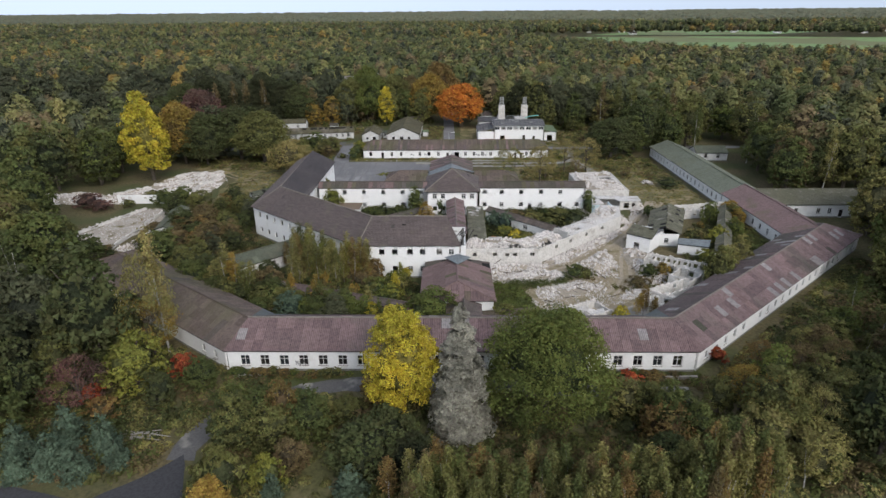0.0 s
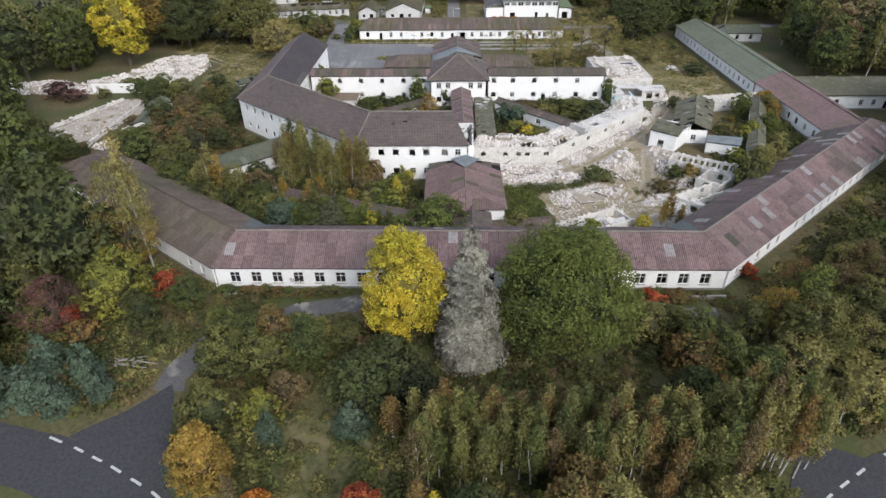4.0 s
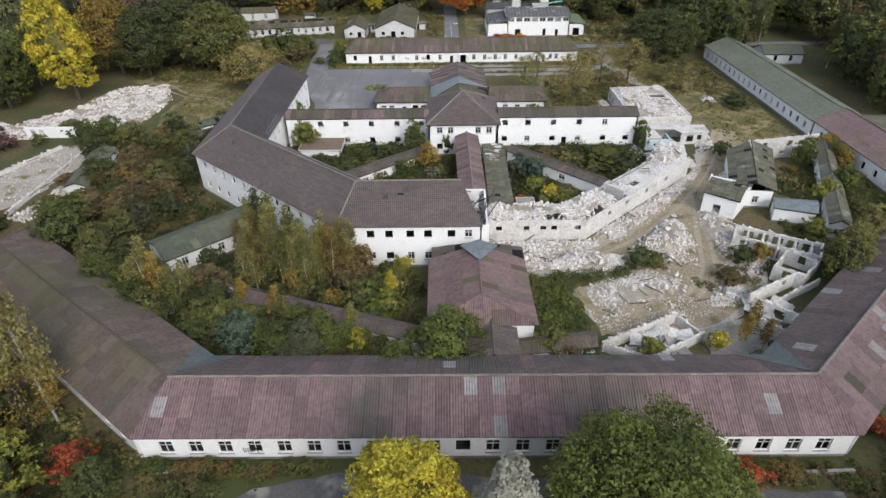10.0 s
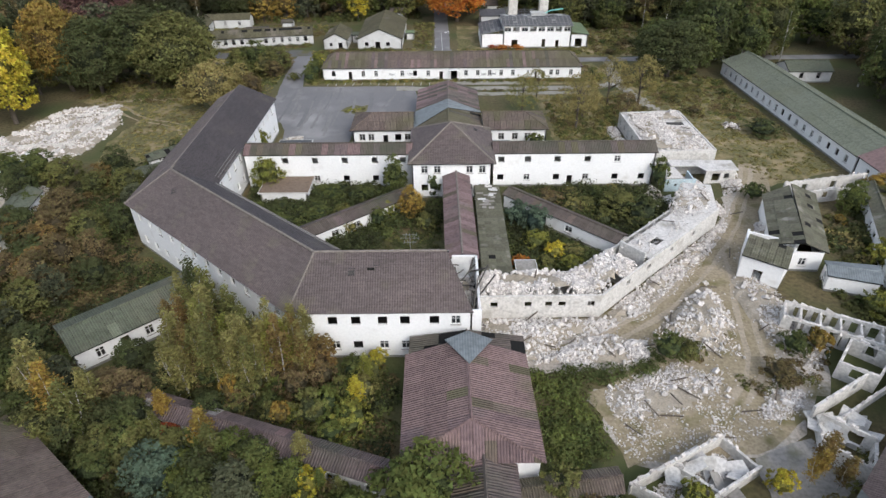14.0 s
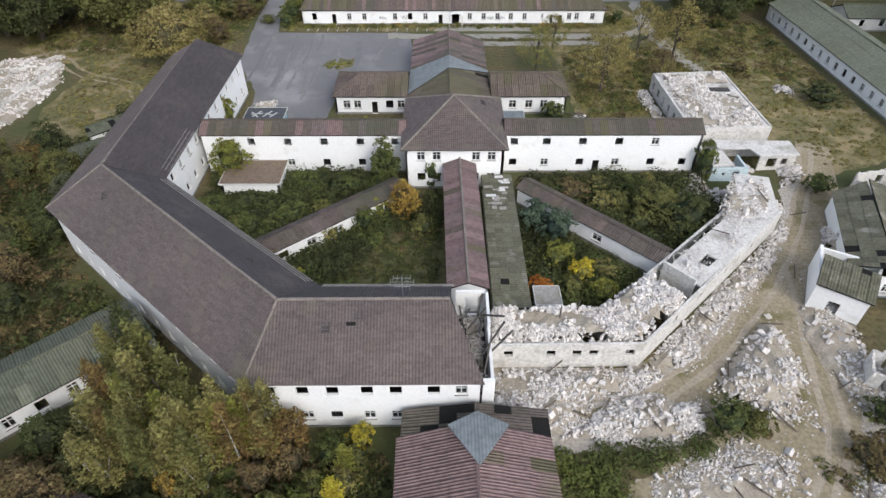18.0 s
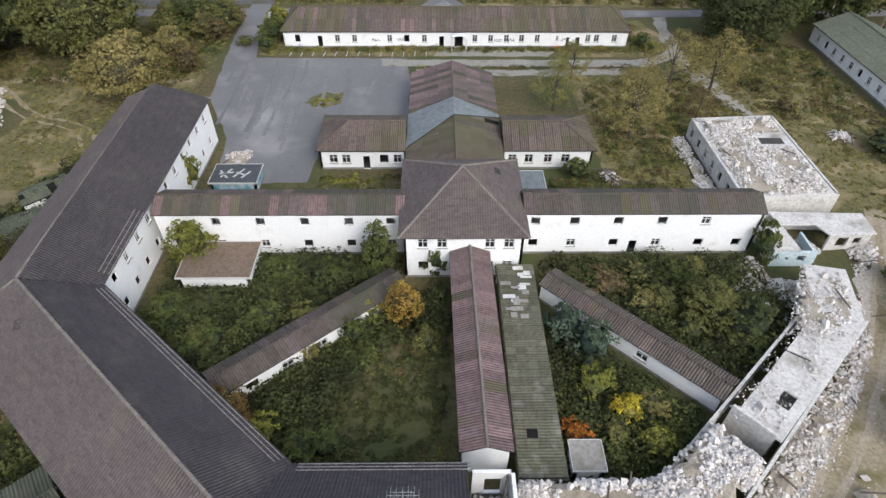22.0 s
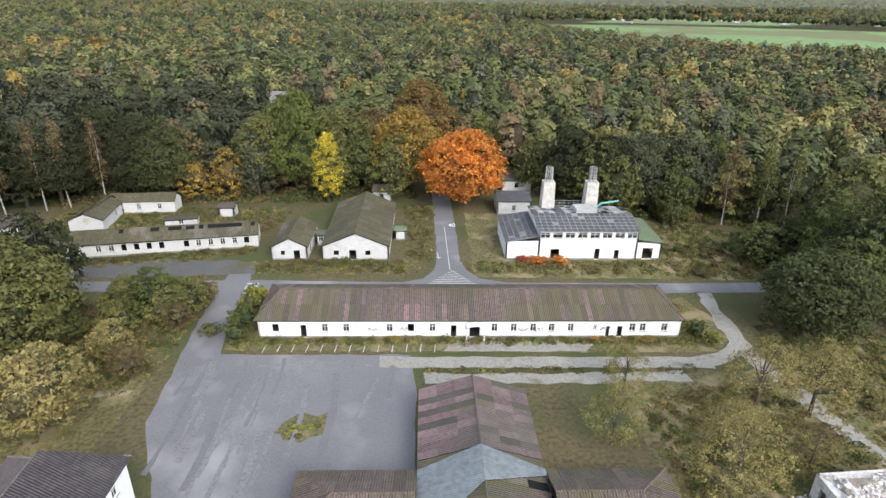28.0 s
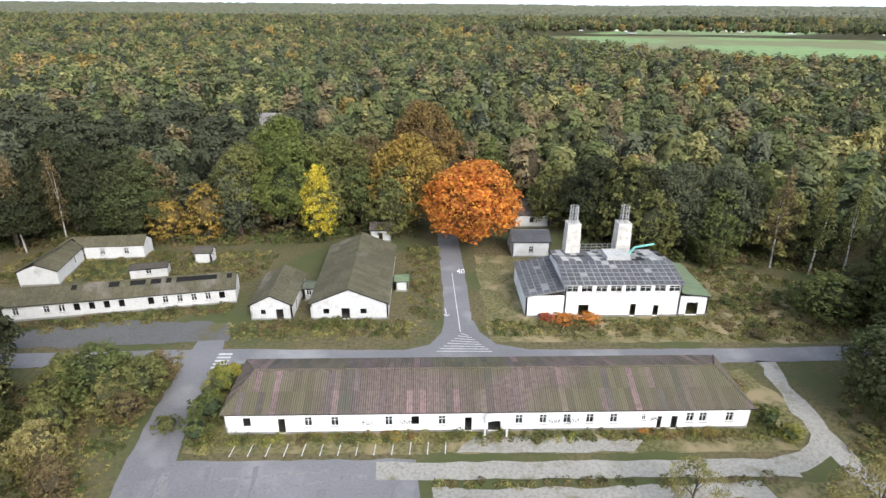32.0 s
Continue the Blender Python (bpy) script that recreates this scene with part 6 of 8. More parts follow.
wing("forest_house", "white gabled house among the trees", [(16.5, 90.0), (27.0, 90.0)], [(16.5, 100.0), (27.0, 100.0)], 3.8, 6.5, M_SHEETG, ov=0.3, single=False, category="house")
wing("forest_house", "white gabled house among the trees", [(17.5, 77.0), (26.5, 77.0)], [(17.5, 84.0), (26.5, 84.0)], 3.2, 4.6, M_SHEETB, ov=0.3, single=False, category="house")
wing("small_hut", "green and white garden hut beside the hall", [(-11.2, 41.6), (-8.2, 41.6)], [(-11.2, 45.0), (-8.2, 45.0)], 2.2, 2.6, M_GREENFELT, ov=0.15, single=False, skip=1.0, category="hut")
wing("link_hut", "low white link between the gabled houses", [(-28.5, 38.0), (-26.0, 38.0)], [(-28.5, 41.6), (-26.0, 41.6)], 2.6, 3.1, M_SHEETG, ov=0.15, single=False, pitch=1.2, category="link")
for _x, _y in ((-71, 158), (-53, 174)):
    wing("forest_house", "pale house half hidden among the trees", [(_x, _y), (_x + 12, _y)], [(_x, _y + 9), (_x + 12, _y + 9)], 9.0, 13.5, M_SHEETW, ov=0.3, single=False, category="house")
wing("side_house", "white house with green roof east of the long barrack", [(92.6, -4.4), (104.4, -4.6)], [(92.6, 3.6), (104.4, 3.4)], 3.0, 4.8, M_SHEETG, ov=0.3, single=False, category="house")


WALLS[0] = M_WALL


def hut(name, label, x0, y0, x1, y1, h, roof, wallmat=None):
    root = thing(name, label, "hut", ((x0 + x1) / 2, (y0 + y1) / 2, 0))
    for p, q, out in (((x0, y0), (x1, y0), (0, -1)), ((x1, y0), (x1, y1), (1, 0)), ((x0, y1), (x1, y1), (0, 1)), ((x0, y0), (x0, y1), (-1, 0))):
        wall(root, p, q, out, h, material=wallmat)
    b = Build()
    b.box(x0 - 0.2, y0 - 0.2, h + 0.003, x1 + 0.2, y1 + 0.2, h + 0.16)
    part("roof", b, roof, root)
    e = Build()
    for a in ((x0 - 0.26, y0 - 0.26, x1 + 0.26, y0 - 0.2), (x0 - 0.26, y1 + 0.2, x1 + 0.26, y1 + 0.26), (x0 - 0.26, y0 - 0.2, x0 - 0.2, y1 + 0.2), (x1 + 0.2, y0 - 0.2, x1 + 0.26, y1 + 0.2)):
        e.box(a[0], a[1], h - 0.05, a[2], a[3], h + 0.22)
    part("roof_edge", e, M_FRAME, root)
    return root


M_LEAFROOF = mat("leaf_littered_roof", (0.17, 0.12, 0.085), 0.95, (0.22, 0.17, 0.13), 0.5, 3.0, 0.7, 0.04)
M_FELT = mat("dark_blue_felt", (0.06, 0.068, 0.08), 0.8, (0.09, 0.095, 0.10), 0.6, 4.0)
M_GRAF = mat("graffiti_blue", (0.10, 0.32, 0.42), 0.7, (0.55, 0.6, 0.6), 0.7, 3.0, 0.3)
hut("flat_hut", "low white flat-roofed hut littered with leaves", -31.0, -67.8, -22.6, -61.9, 2.4, M_LEAFROOF)
box_hut = hut("graffiti_hut", "small hut with dark flat roof and blue graffiti", -32.6, -48.6, -26.2, -44.4, 2.0, M_FELT, M_GRAF)
for a, b in (((-31.4, -47.4), (-30.2, -45.4)), ((-30.4, -47.6), (-31.8, -45.8)), ((-29.6, -47.4), (-28.4, -45.4)), ((-28.4, -47.6), (-27.4, -46.0)), ((-31.8, -46.6), (-29.8, -46.2)), ((-29.4, -46.2), (-28.0, -46.9))):
    a, b = Vector(a), Vector(b)
    s = Vector((-(b - a).normalized().y, (b - a).normalized().x)) * 0.16
    q = Build()
    q.hexa([(*p, 2.165) for p in (a - s, b - s, b + s, a + s)], [(*p, 2.172) for p in (a - s, b - s, b + s, a + s)])
    part("paint_stroke", q, M_LINE, box_hut)
hut("side_annexe", "grey flat-roofed annexe beside the pavilion", 11.0, -53.4, 14.7, -47.6, 3.0, M_METAL)
hut("yard_hut", "small white ruined hut beside the passage", 12.0, -92.0, 14.6, -89.4, 2.6, M_CONC)


def logs():
    root = thing("log_pile", "pile of grey weathered branches on the grass", "log pile", (-38.5, -157.2, 0))
    r = random.Random(8)
    for k in range(11):
        b = Build()
        x, y, z, a = -38.5 + r.uniform(-1.2, 1.2), -157.2 + r.uniform(-0.8, 0.8), 0.1 + 0.09 * k / 2, r.uniform(-0.25, 0.35)
        n = r.uniform(1.5, 2.9)
        b.tube([(x - math.cos(a) * n, y - math.sin(a) * n, z), (x, y + 0.05, z + 0.08), (x + math.cos(a) * n, y + math.sin(a) * n, z)], [0.12, 0.10, 0.05], 6)
        part("branch", b, M_PALEWOOD, root)


M_PALEWOOD = mat("bleached_wood", (0.38, 0.36, 0.33), 0.9, (0.24, 0.22, 0.2), 1.0, 6.0)
logs()


def porch():
    """Arched canopy and steps at the rear barrack's main door."""
    root = thing("door_canopy", "white arched canopy over the barrack door", "canopy", (4.3, -1.0, 0))
    b = Build()
    for k in range(8):
        a0, a1 = math.pi * k / 8, math.pi * (k + 1) / 8
        p = [(4.3 - math.cos(a) * 1.5, 2.5 + math.sin(a) * 0.55) for a in (a0, a1)]
        b.hexa([(p[0][0], -1.2, p[0][1]), (p[1][0], -1.2, p[1][1]), (p[1][0], 0.32, p[1][1]), (p[0][0], 0.32, p[0][1])],
               [(p[0][0], -1.2, p[0][1] + 0.12), (p[1][0], -1.2, p[1][1] + 0.12), (p[1][0], 0.32, p[1][1] + 0.12), (p[0][0], 0.32, p[0][1] + 0.12)])
    part("arch", b, M_WALL, root)
    for x in (2.85, 5.75):
        c = Build()
        c.box(x - 0.1, -1.15, 0, x + 0.1, -0.95, 2.5)
        part("post", c, M_FRAME, root)
    st = Build()
    st.box(2.6, -1.6, 0, 6.0, 0.35, 0.14)
    part("step", st, M_CONC, root)


porch()


def low_wall(x0, y0, x1, y1):
    root = thing("low_wall", "broken low white garden wall before the barrack", "wall", (x0, y0, 0))
    wall(root, (x0, y0), (x1, y1), (0, -1), 0.55, thick=0.35, plinth=0, material=M_CONC)


low_wall(34.2, -143.4, 41.4, -143.1)
low_wall(-31.1, -143.4, -26.0, -142.9)


def scrawl(x, y, z, w, material, seed):
    """Illegible painted strokes on a wall."""
    root = thing("graffiti", "unreadable dark spray-painted strokes on white wall", "graffiti", (x, y, 0))
    r = random.Random(seed)
    for k in range(7):
        b = Build()
        b.box(-0.045, -0.008, -r.uniform(0.25, 0.45), 0.045, 0.0, r.uniform(0.25, 0.45))
        part("stroke", b, material, root, m=Matrix.LocRotScale((x + w * k / 7, y, z), Euler((0, r.uniform(-0.8, 0.8), 0)), None))


M_SPRAY = mat("spray_paint", (0.06, 0.06, 0.07), 0.7, (0.12, 0.12, 0.13), 1.0, 4.0)
for k, (x, y) in enumerate(((-21.6, -141.18), (-13.4, 0.44), (-8.2, 0.44), (11.6, 0.44), (14.2, 0.44), (25.4, 0.44))):
    scrawl(x, y, 1.5 + 0.1 * (k % 3), 1.6, M_SPRAY, k)


# ---- street lamps ----
def street_lamp(x, y, turn):
    root = thing("street_lamp", "grey galvanised street lamp beside the road", "street lamp", (x, y, 0), "lamps along the road")
    b = Build()
    b.tube([(x, y, 0), (x, y, 3.5), (x, y, 7.6)], [0.09, 0.07, 0.05], 8)
    part("pole", b, M_STEEL, root)
    h = Build()
    c, s = math.cos(turn), math.sin(turn)
    h.hexa([(x - s * 0.12, y + c * 0.12, 7.5), (x + c * 0.9 - s * 0.16, y + s * 0.9 + c * 0.16, 7.62), (x + c * 0.9 + s * 0.16, y + s * 0.9 - c * 0.16, 7.62), (x + s * 0.12, y - c * 0.12, 7.5)],
           [(x - s * 0.12, y + c * 0.12, 7.66), (x + c * 0.9 - s * 0.16, y + s * 0.9 + c * 0.16, 7.78), (x + c * 0.9 + s * 0.16, y + s * 0.9 - c * 0.16, 7.78), (x + s * 0.12, y - c * 0.12, 7.66)])
    part("lamp_head", h, M_FRAME, root, "white lamp head")


for x, y, turn in ((-29.6, -183.2, 0.9), (-7.4, -190.2, 1.5), (19.6, -190.0, 1.6), (42.4, -181.8, 2.4)):
    street_lamp(x, y, turn)


# ---- trees ----
def leaf_mesh(name, q, material):
    """A mesh of loose three-cornered leaves from an (n, 3, 3) array."""
    n = len(q)
    me = bpy.data.meshes.new(name)
    me.vertices.add(n * 3)
    me.vertices.foreach_set("co", q.reshape(-1).astype(np.float32))
    me.loops.add(n * 3)
    me.loops.foreach_set("vertex_index", np.arange(n * 3, dtype=np.int32))
    me.polygons.add(n)
    me.polygons.foreach_set("loop_start", np.arange(0, n * 3, 3, dtype=np.int32))
    me.materials.append(material)
    me.update(calc_edges=True)
    return me


def ico(level):
    bm = bmesh.new()
    bmesh.ops.create_icosphere(bm, subdivisions=level, radius=1.0)
    v = np.array([x.co[:] for x in bm.verts])
    f = np.array([[x.index for x in y.verts] for y in bm.faces])
    bm.free()
    return v, f


ICO1, ICO2 = ico(1), ico(2)


def core(rng, r, h0, h1, ball, fill=0.66, jitter=0.16):
    """The dense inside of a crown, open underneath: points and triangles."""
    v, f = ball
    keep = v[f].mean(axis=1)[:, 2] > -0.7
    k = 1 + rng.uniform(-jitter, jitter, (len(v), 1))
    at = v * k * np.array([r * fill, r * fill, (h1 - h0) / 2 * fill]) + np.array([0, 0, (h0 + h1) / 2])
    return at, f[keep]


def foliage_mesh(name, v, f, q, mats):
    """One crown: a dense inside plus loose leaves."""
    nq, nt = len(q), len(f)
    me = bpy.data.meshes.new(name)
    me.vertices.add(len(v) + nq * 3)
    me.vertices.foreach_set("co", np.concatenate([v.reshape(-1), q.reshape(-1)]).astype(np.float32))
    me.loops.add((nt + nq) * 3)
    me.loops.foreach_set("vertex_index", np.concatenate([f.reshape(-1), len(v) + np.arange(nq * 3)]).astype(np.int32))
    me.polygons.add(nt + nq)
    me.polygons.foreach_set("loop_start", (np.arange(nt + nq) * 3).astype(np.int32))
    for m in mats:
        me.materials.append(m)
    me.polygons.foreach_set("material_index", np.concatenate([np.zeros(nt), np.ones(nq)]).astype(np.int32))
    me.polygons.foreach_set("use_smooth", np.concatenate([np.ones(nt), np.zeros(nq)]).astype(bool))
    me.update(calc_edges=True)
    me.validate()
    return me


def unit(rng, n):
    v = rng.normal(size=(n, 3))
    return v / np.linalg.norm(v, axis=1, keepdims=True)


def leaves(rng, at, nor, size, spread=0.7, long=1.5):
    """Leaf sprays at points, facing roughly along nor."""
    n = len(at)
    nor = nor + unit(rng, n) * spread
    nor /= np.linalg.norm(nor, axis=1, keepdims=True)
    u = np.cross(nor, unit(rng, n))
    u /= np.linalg.norm(u, axis=1, keepdims=True) + 1e-9
    v = np.cross(nor, u)
    s = (size * rng.uniform(0.6, 1.45, n))[:, None]
    u, v = u * s * long * 0.5, v * s
    return np.stack([at - u - v * 0.35, at + u * rng.uniform(0.5, 1.1, (n, 1)) - v * 0.3, at + u * rng.uniform(-0.5, 0.5, (n, 1)) + v * 0.65], axis=1)


def crown_round(rng, r, h0, h1, clumps, per, size, spread=0.6, cs=(0.11, 0.24), point=0.25, low=-0.6, dome=0.0):
    """Crown of many leaf clumps within a lobed egg between heights h0 and h1."""
    c0, rz = (h0 + h1) / 2, (h1 - h0) / 2
    out, centres = [], []
    d = unit(rng, clumps)
    d[:, 2] = np.where(d[:, 2] < low, -d[:, 2], d[:, 2])
    lobes = unit(rng, 10)
    swell = 0.66 + 0.38 * np.clip((d @ lobes.T).max(axis=1) - 0.5, 0, 0.45) / 0.45
    swell = swell + (0.95 - swell) * dome
    k = rng.uniform(0.45, 1.0, clumps) ** (0.5 - 0.25 * dome) * swell
    for i in range(clumps):
        taper = 1.0 - point * max(0, d[i, 2])
        cr = min(r, rz) * rng.uniform(*cs)
        c = np.array([d[i, 0] * (r - cr) * k[i] * taper, d[i, 1] * (r - cr) * k[i] * taper, c0 + d[i, 2] * (rz - cr * 0.6) * k[i]])
        m = int(per * rng.uniform(0.7, 1.3))
        p = unit(rng, m)
        p = p[p @ (d[i] * 0.6 + np.array([0, 0, 0.5])) > rng.uniform(-0.9, 0.25, m)]
        at = c + p * cr * rng.uniform(0.5, 1.1, (len(p), 1)) * np.array([1.2, 1.2, 0.7])
        out.append(leaves(rng, at, p * 0.5 + d[i] * (0.35 + 0.6 * dome) + np.array([0, 0, 0.45 - 0.15 * dome]), size, spread))
        centres.append(c)
    return np.concatenate(out), centres


def crown_spire(rng, r, h0, h1, clumps, per, size):
    """Slender young birch: short sprays all the way up to a thin top."""
    out, centres = [], []
    for i in range(clumps):
        u = rng.uniform(0, 1) ** 0.9
        rr = r * (0.35 + 0.65 * min(1, u * 4)) * (1 - u) ** 0.55 + 0.12
        a, s = rng.uniform(0, 6.283), rng.uniform(0.2, 1.0) * rr
        c = np.array([math.cos(a) * s, math.sin(a) * s, h0 + (h1 - h0) * u])
        p = rng.normal(size=(per, 3)) * np.array([0.22, 0.22, 0.46])
        out.append(leaves(rng, c + p, p + np.array([0, 0, 0.5]), size, 0.9, 1.3))
        centres.append(c)
    return np.concatenate(out), centres


def crown_cone(rng, r, h0, h1, tiers, per, size, droop=0.25):
    """Conifer: whorls of drooping boughs."""
    out, centres = [], []
    for t in range(tiers):
        f = t / (tiers - 1)
        z, rr = h0 + (h1 - h0) * f, r * (1 - f) ** 0.55 * rng.uniform(0.85, 1.1) + 0.25
        boughs = max(4, int(11 * (1 - f)) + 3)
        for b in range(boughs):
            a = rng.uniform(0, 6.283)
            ln = rr * rng.uniform(0.75, 1.12)
            m = max(4, int(per * ln / r * 1.3))
            s = rng.uniform(0.12, 1, m) ** 0.7
            w = rng.normal(0, 0.16 * rr + 0.08, m)
            at = np.stack([math.cos(a) * s * ln - math.sin(a) * w, math.sin(a) * s * ln + math.cos(a) * w, z - droop * ln * s + rng.normal(0, 0.12, m)], axis=1)
            nor = np.tile(np.array([math.cos(a) * 0.5, math.sin(a) * 0.5, 0.8]), (m, 1))
            out.append(leaves(rng, at, nor, size, 0.5, 1.7))
    return np.concatenate(out), centres


def trunk_build(rng, h, r, tips, lean=0.3):
    b = Build()
    x, y = rng.uniform(-lean, lean), rng.uniform(-lean, lean)
    path = [(0, 0, -0.1), (x * 0.3, y * 0.3, h * 0.3), (x, y, h * 0.62), (x * 1.3, y * 1.3, h * 0.9)]
    b.tube(path, [r, r * 0.78, r * 0.5, r * 0.12], 8)
    for c in tips[:9]:
        z = max(h * 0.22, min(h * 0.7, c[2] * rng.uniform(0.5, 0.7)))
        s = (x * z / h, y * z / h, z)
        mid = [(s[k] + c[k]) / 2 + (0.3 if k == 2 else 0) for k in range(3)]
        b.tube([s, mid, tuple(c)], [r * 0.34, r * 0.22, r * 0.07], 5)
    return b


TREE_CACHE = {}


KINDS = {  # radius, bottom, top, clumps, leaves in each, leaf size, trunk height and radius
    "broad": (5.4, -0.4, 12.8, 130, 32, 0.37, 11.0, 0.36), "oak": (9.5, 0.0, 18.0, 360, 54, 0.36, 15.0, 0.6), "column": (5.7, 0.0, 19.0, 260, 54, 0.33, 16.5, 0.42),
    "willow": (7.0, 0.2, 11.8, 200, 46, 0.30, 9.0, 0.5), "shrub": (2.6, -0.4, 3.6, 52, 24, 0.22, 2.6, 0.1), "sparse": (4.8, 0.8, 9.6, 150, 50, 0.14, 8.8, 0.22),
    "fine oak": (9.6, 0.0, 18.2, 420, 120, 0.21, 15.0, 0.6), "fine column": (5.8, 0.0, 19.2, 300, 120, 0.20, 16.5, 0.42)}


def tree_meshes(kind, colour, variant):
    key = (kind, colour, variant)
    if key not in TREE_CACHE:
        rng = np.random.default_rng(sum(map(ord, kind)) * 31 + variant * 977)
        if kind == "cone":
            q, t = crown_cone(rng, 4.2, 0.2, 18.6, 36, 230, 0.24)
            tr = trunk_build(rng, 18.0, 0.36, [])
        elif kind == "young cone":
            q, t = crown_cone(rng, 1.9, 0.1, 4.4, 13, 34, 0.19)
            tr = trunk_build(rng, 4.2, 0.07, [])
        elif kind == "birch":
            q, t = crown_spire(rng, 1.5, 3.0, 11.6, 74, 20, 0.21)
            tr = trunk_build(rng, 10.8, 0.12, t[:3], 0.8)
        else:
            r, h0, h1, clumps, per, size, th, tw = KINDS[kind]
            q, t = crown_round(rng, r, h0, h1, clumps, per, size, spread=1.1 if kind == "sparse" else 0.95, cs=(0.09, 0.17) if "fine" in kind else (0.09, 0.2), point=0.35 if "column" in kind else 0.25, low=-0.8, dome=0.1 if "fine" in kind else 0.25)
            tr = trunk_build(rng, th, tw, t)
        if kind in ("cone", "young cone", "birch", "sparse"):
            crown = leaf_mesh("crown", q, LEAF[colour])
        else:
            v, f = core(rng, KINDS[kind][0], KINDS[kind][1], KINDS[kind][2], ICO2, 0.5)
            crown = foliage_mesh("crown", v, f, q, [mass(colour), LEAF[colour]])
        TREE_CACHE[key] = (tr.mesh("trunk", M_BIRCH if kind == "birch" else M_BARK), crown)
    return TREE_CACHE[key]


TREE_WORDS = {"broad": "broadleaf tree", "oak": "spreading oak tree", "column": "tall maple tree", "cone": "spruce tree", "young cone": "young spruce tree", "birch": "slender birch", "sparse": "thin half-bare tree", "willow": "rounded willow tree", "fine oak": "spreading oak tree", "fine column": "tall maple tree", "shrub": "rounded shrub"}
COLOUR_WORDS = {"green": "green", "olive": "olive-green", "dark": "dark green", "pine": "deep green", "deep": "very dark green", "brown": "brownish", "gold": "bright yellow", "amber": "amber-yellow", "orange": "bright orange", "red": "red",
                "wine": "dark wine-red", "grey": "silver-grey", "leaf": "mid-green", "lime": "yellow-green", "straw": "straw-coloured", "khaki": "khaki", "rust": "rust-brown", "bluegreen": "blue-green"}


def tree(kind, colour, x, y, s=1.0, sz=None, where="growing wild beside the barracks", variant=None):
    variant = RNG.randrange(2) if variant is None else variant
    if (-142 > y > -163.6 and -1.5 < x < 27 and kind in ("shrub", "birch", "broad")) or (y < -142 and any(inside(x, y, q) for q in DRIVE_CLEAR)):
        return None
    tr, cr = tree_meshes(kind, colour, variant)
    name = {"shrub": "shrub", "birch": "birch_tree", "cone": "spruce_tree", "young cone": "spruce_tree", "willow": "willow_tree", "oak": "oak_tree", "column": "maple_tree", "fine oak": "oak_tree", "fine column": "maple_tree"}.get(kind, "tree")
    root = new(name)
    root.matrix_basis = Matrix.LocRotScale((x, y, 0), Euler((0, 0, RNG.uniform(0, 6.28))), (s, s, sz or s))
    tagged(root, f"{COLOUR_WORDS[colour]} {TREE_WORDS[kind]} {where}", "shrub" if kind == "shrub" else "tree")
    for nm, me in (("trunk", tr), ("crown", cr)):
        ob = new(nm, me)
        ob.parent = root
    return root


COURT_GRASS = [(-36, -112), (-30, -113), (-27.4, -105), (-31.4, -101.6), (-34.4, -105)]
HATCHES = ((-38.8, -81.6, 10.4, -0.707), (-18.9, -92.9, 10.15, 2.43), (-9.6, -102.2, 10.35, 0.0), (-38.8, -67.5, 9.85, 1.57), (-37.8, -58.5, 9.25, 1.57), (-37.1, -55.6, 8.8, 1.57), (2.9, -62.1, 9.05, 0.0), (7.4, -55.5, 8.85, 1.57), (-6.6, -101.1, 11.0, 0.0))
# feature trees
tree("fine column", "gold", -3.5, -153.4, 1.0, 1.02, "before the front barrack", 0)
tree("cone", "grey", 4.5, -155.2, 1.02, 1.04, "before the front barrack", 0)
tree("fine oak", "leaf", 16.4, -152.4, 1.08, 1.02, "before the front barrack", 0)
tree("sparse", "amber", -47.2, -137.4, 1.3, 1.25, "beside the west arm")
tree("sparse", "khaki", -46.5, -137.0, 1.2, 2.0, "beside the west arm")
tree("birch", "straw", -44.4, -136.4, 1.5, 1.95, "beside the west arm")
tree("column", "gold", -98.6, -28.5, 1.5, 1.6, "by the demolished west block", 0)
tree("oak", "amber", -97.0, -6.0, 1.1, 1.3, "at the forest edge", 1)
tree("oak", "wine", -101.0, 24.0, 1.25, 1.35, "at the forest edge", 0)
tree("oak", "olive", -68.0, -4.0, 1.25, 1.1, "by the asphalt yard", 1)
tree("oak", "dark", -78.0, 0.0, 1.2, 1.15, "by the asphalt yard", 0)
tree("oak", "dark", -88.0, -8.0, 1.1, 1.1, "by the demolished west block", 1)
tree("oak", "leaf", -72.0, 6.0, 0.9, 0.8, "by the asphalt yard", 0)
tree("willow", "straw", -54.0, -21.8, 1.2, 1.12, "beside the asphalt yard", 0)
tree("oak", "orange", 6.4, 66.5, 1.45, 1.15, "beside the access road", 0)
tree("oak", "amber", -9.0, 78.0, 1.25, 1.35, "beside the access road", 1)
tree("oak", "rust", -5.0, 112.0, 1.3, 1.5, "beside the access road", 0)
tree("oak", "brown", -19.0, 84.0, 1.0, 1.25, "behind the gabled hall", 1)
tree("oak", "leaf", -37.0, 73.0, 1.2, 1.35, "behind the gabled houses", 0)
tree("oak", "olive", -47.5, 75.0, 1.1, 1.25, "behind the gabled houses", 1)
tree("oak", "leaf", -42.0, 88.0, 1.2, 1.5, "behind the gabled houses", 1)
tree("column", "gold", -30.0, 68.0, 0.9, 1.0, "behind the gabled houses", 1)
tree("oak", "olive", -26.0, 80.0, 1.1, 1.3, "behind the gabled hall", 0)
tree("broad", "amber", -64.7, 68.0, 1.05, 1.0, "behind the small shed", 0)
tree("broad", "amber", -56.2, 68.6, 1.1, 1.15, "behind the small shed", 1)
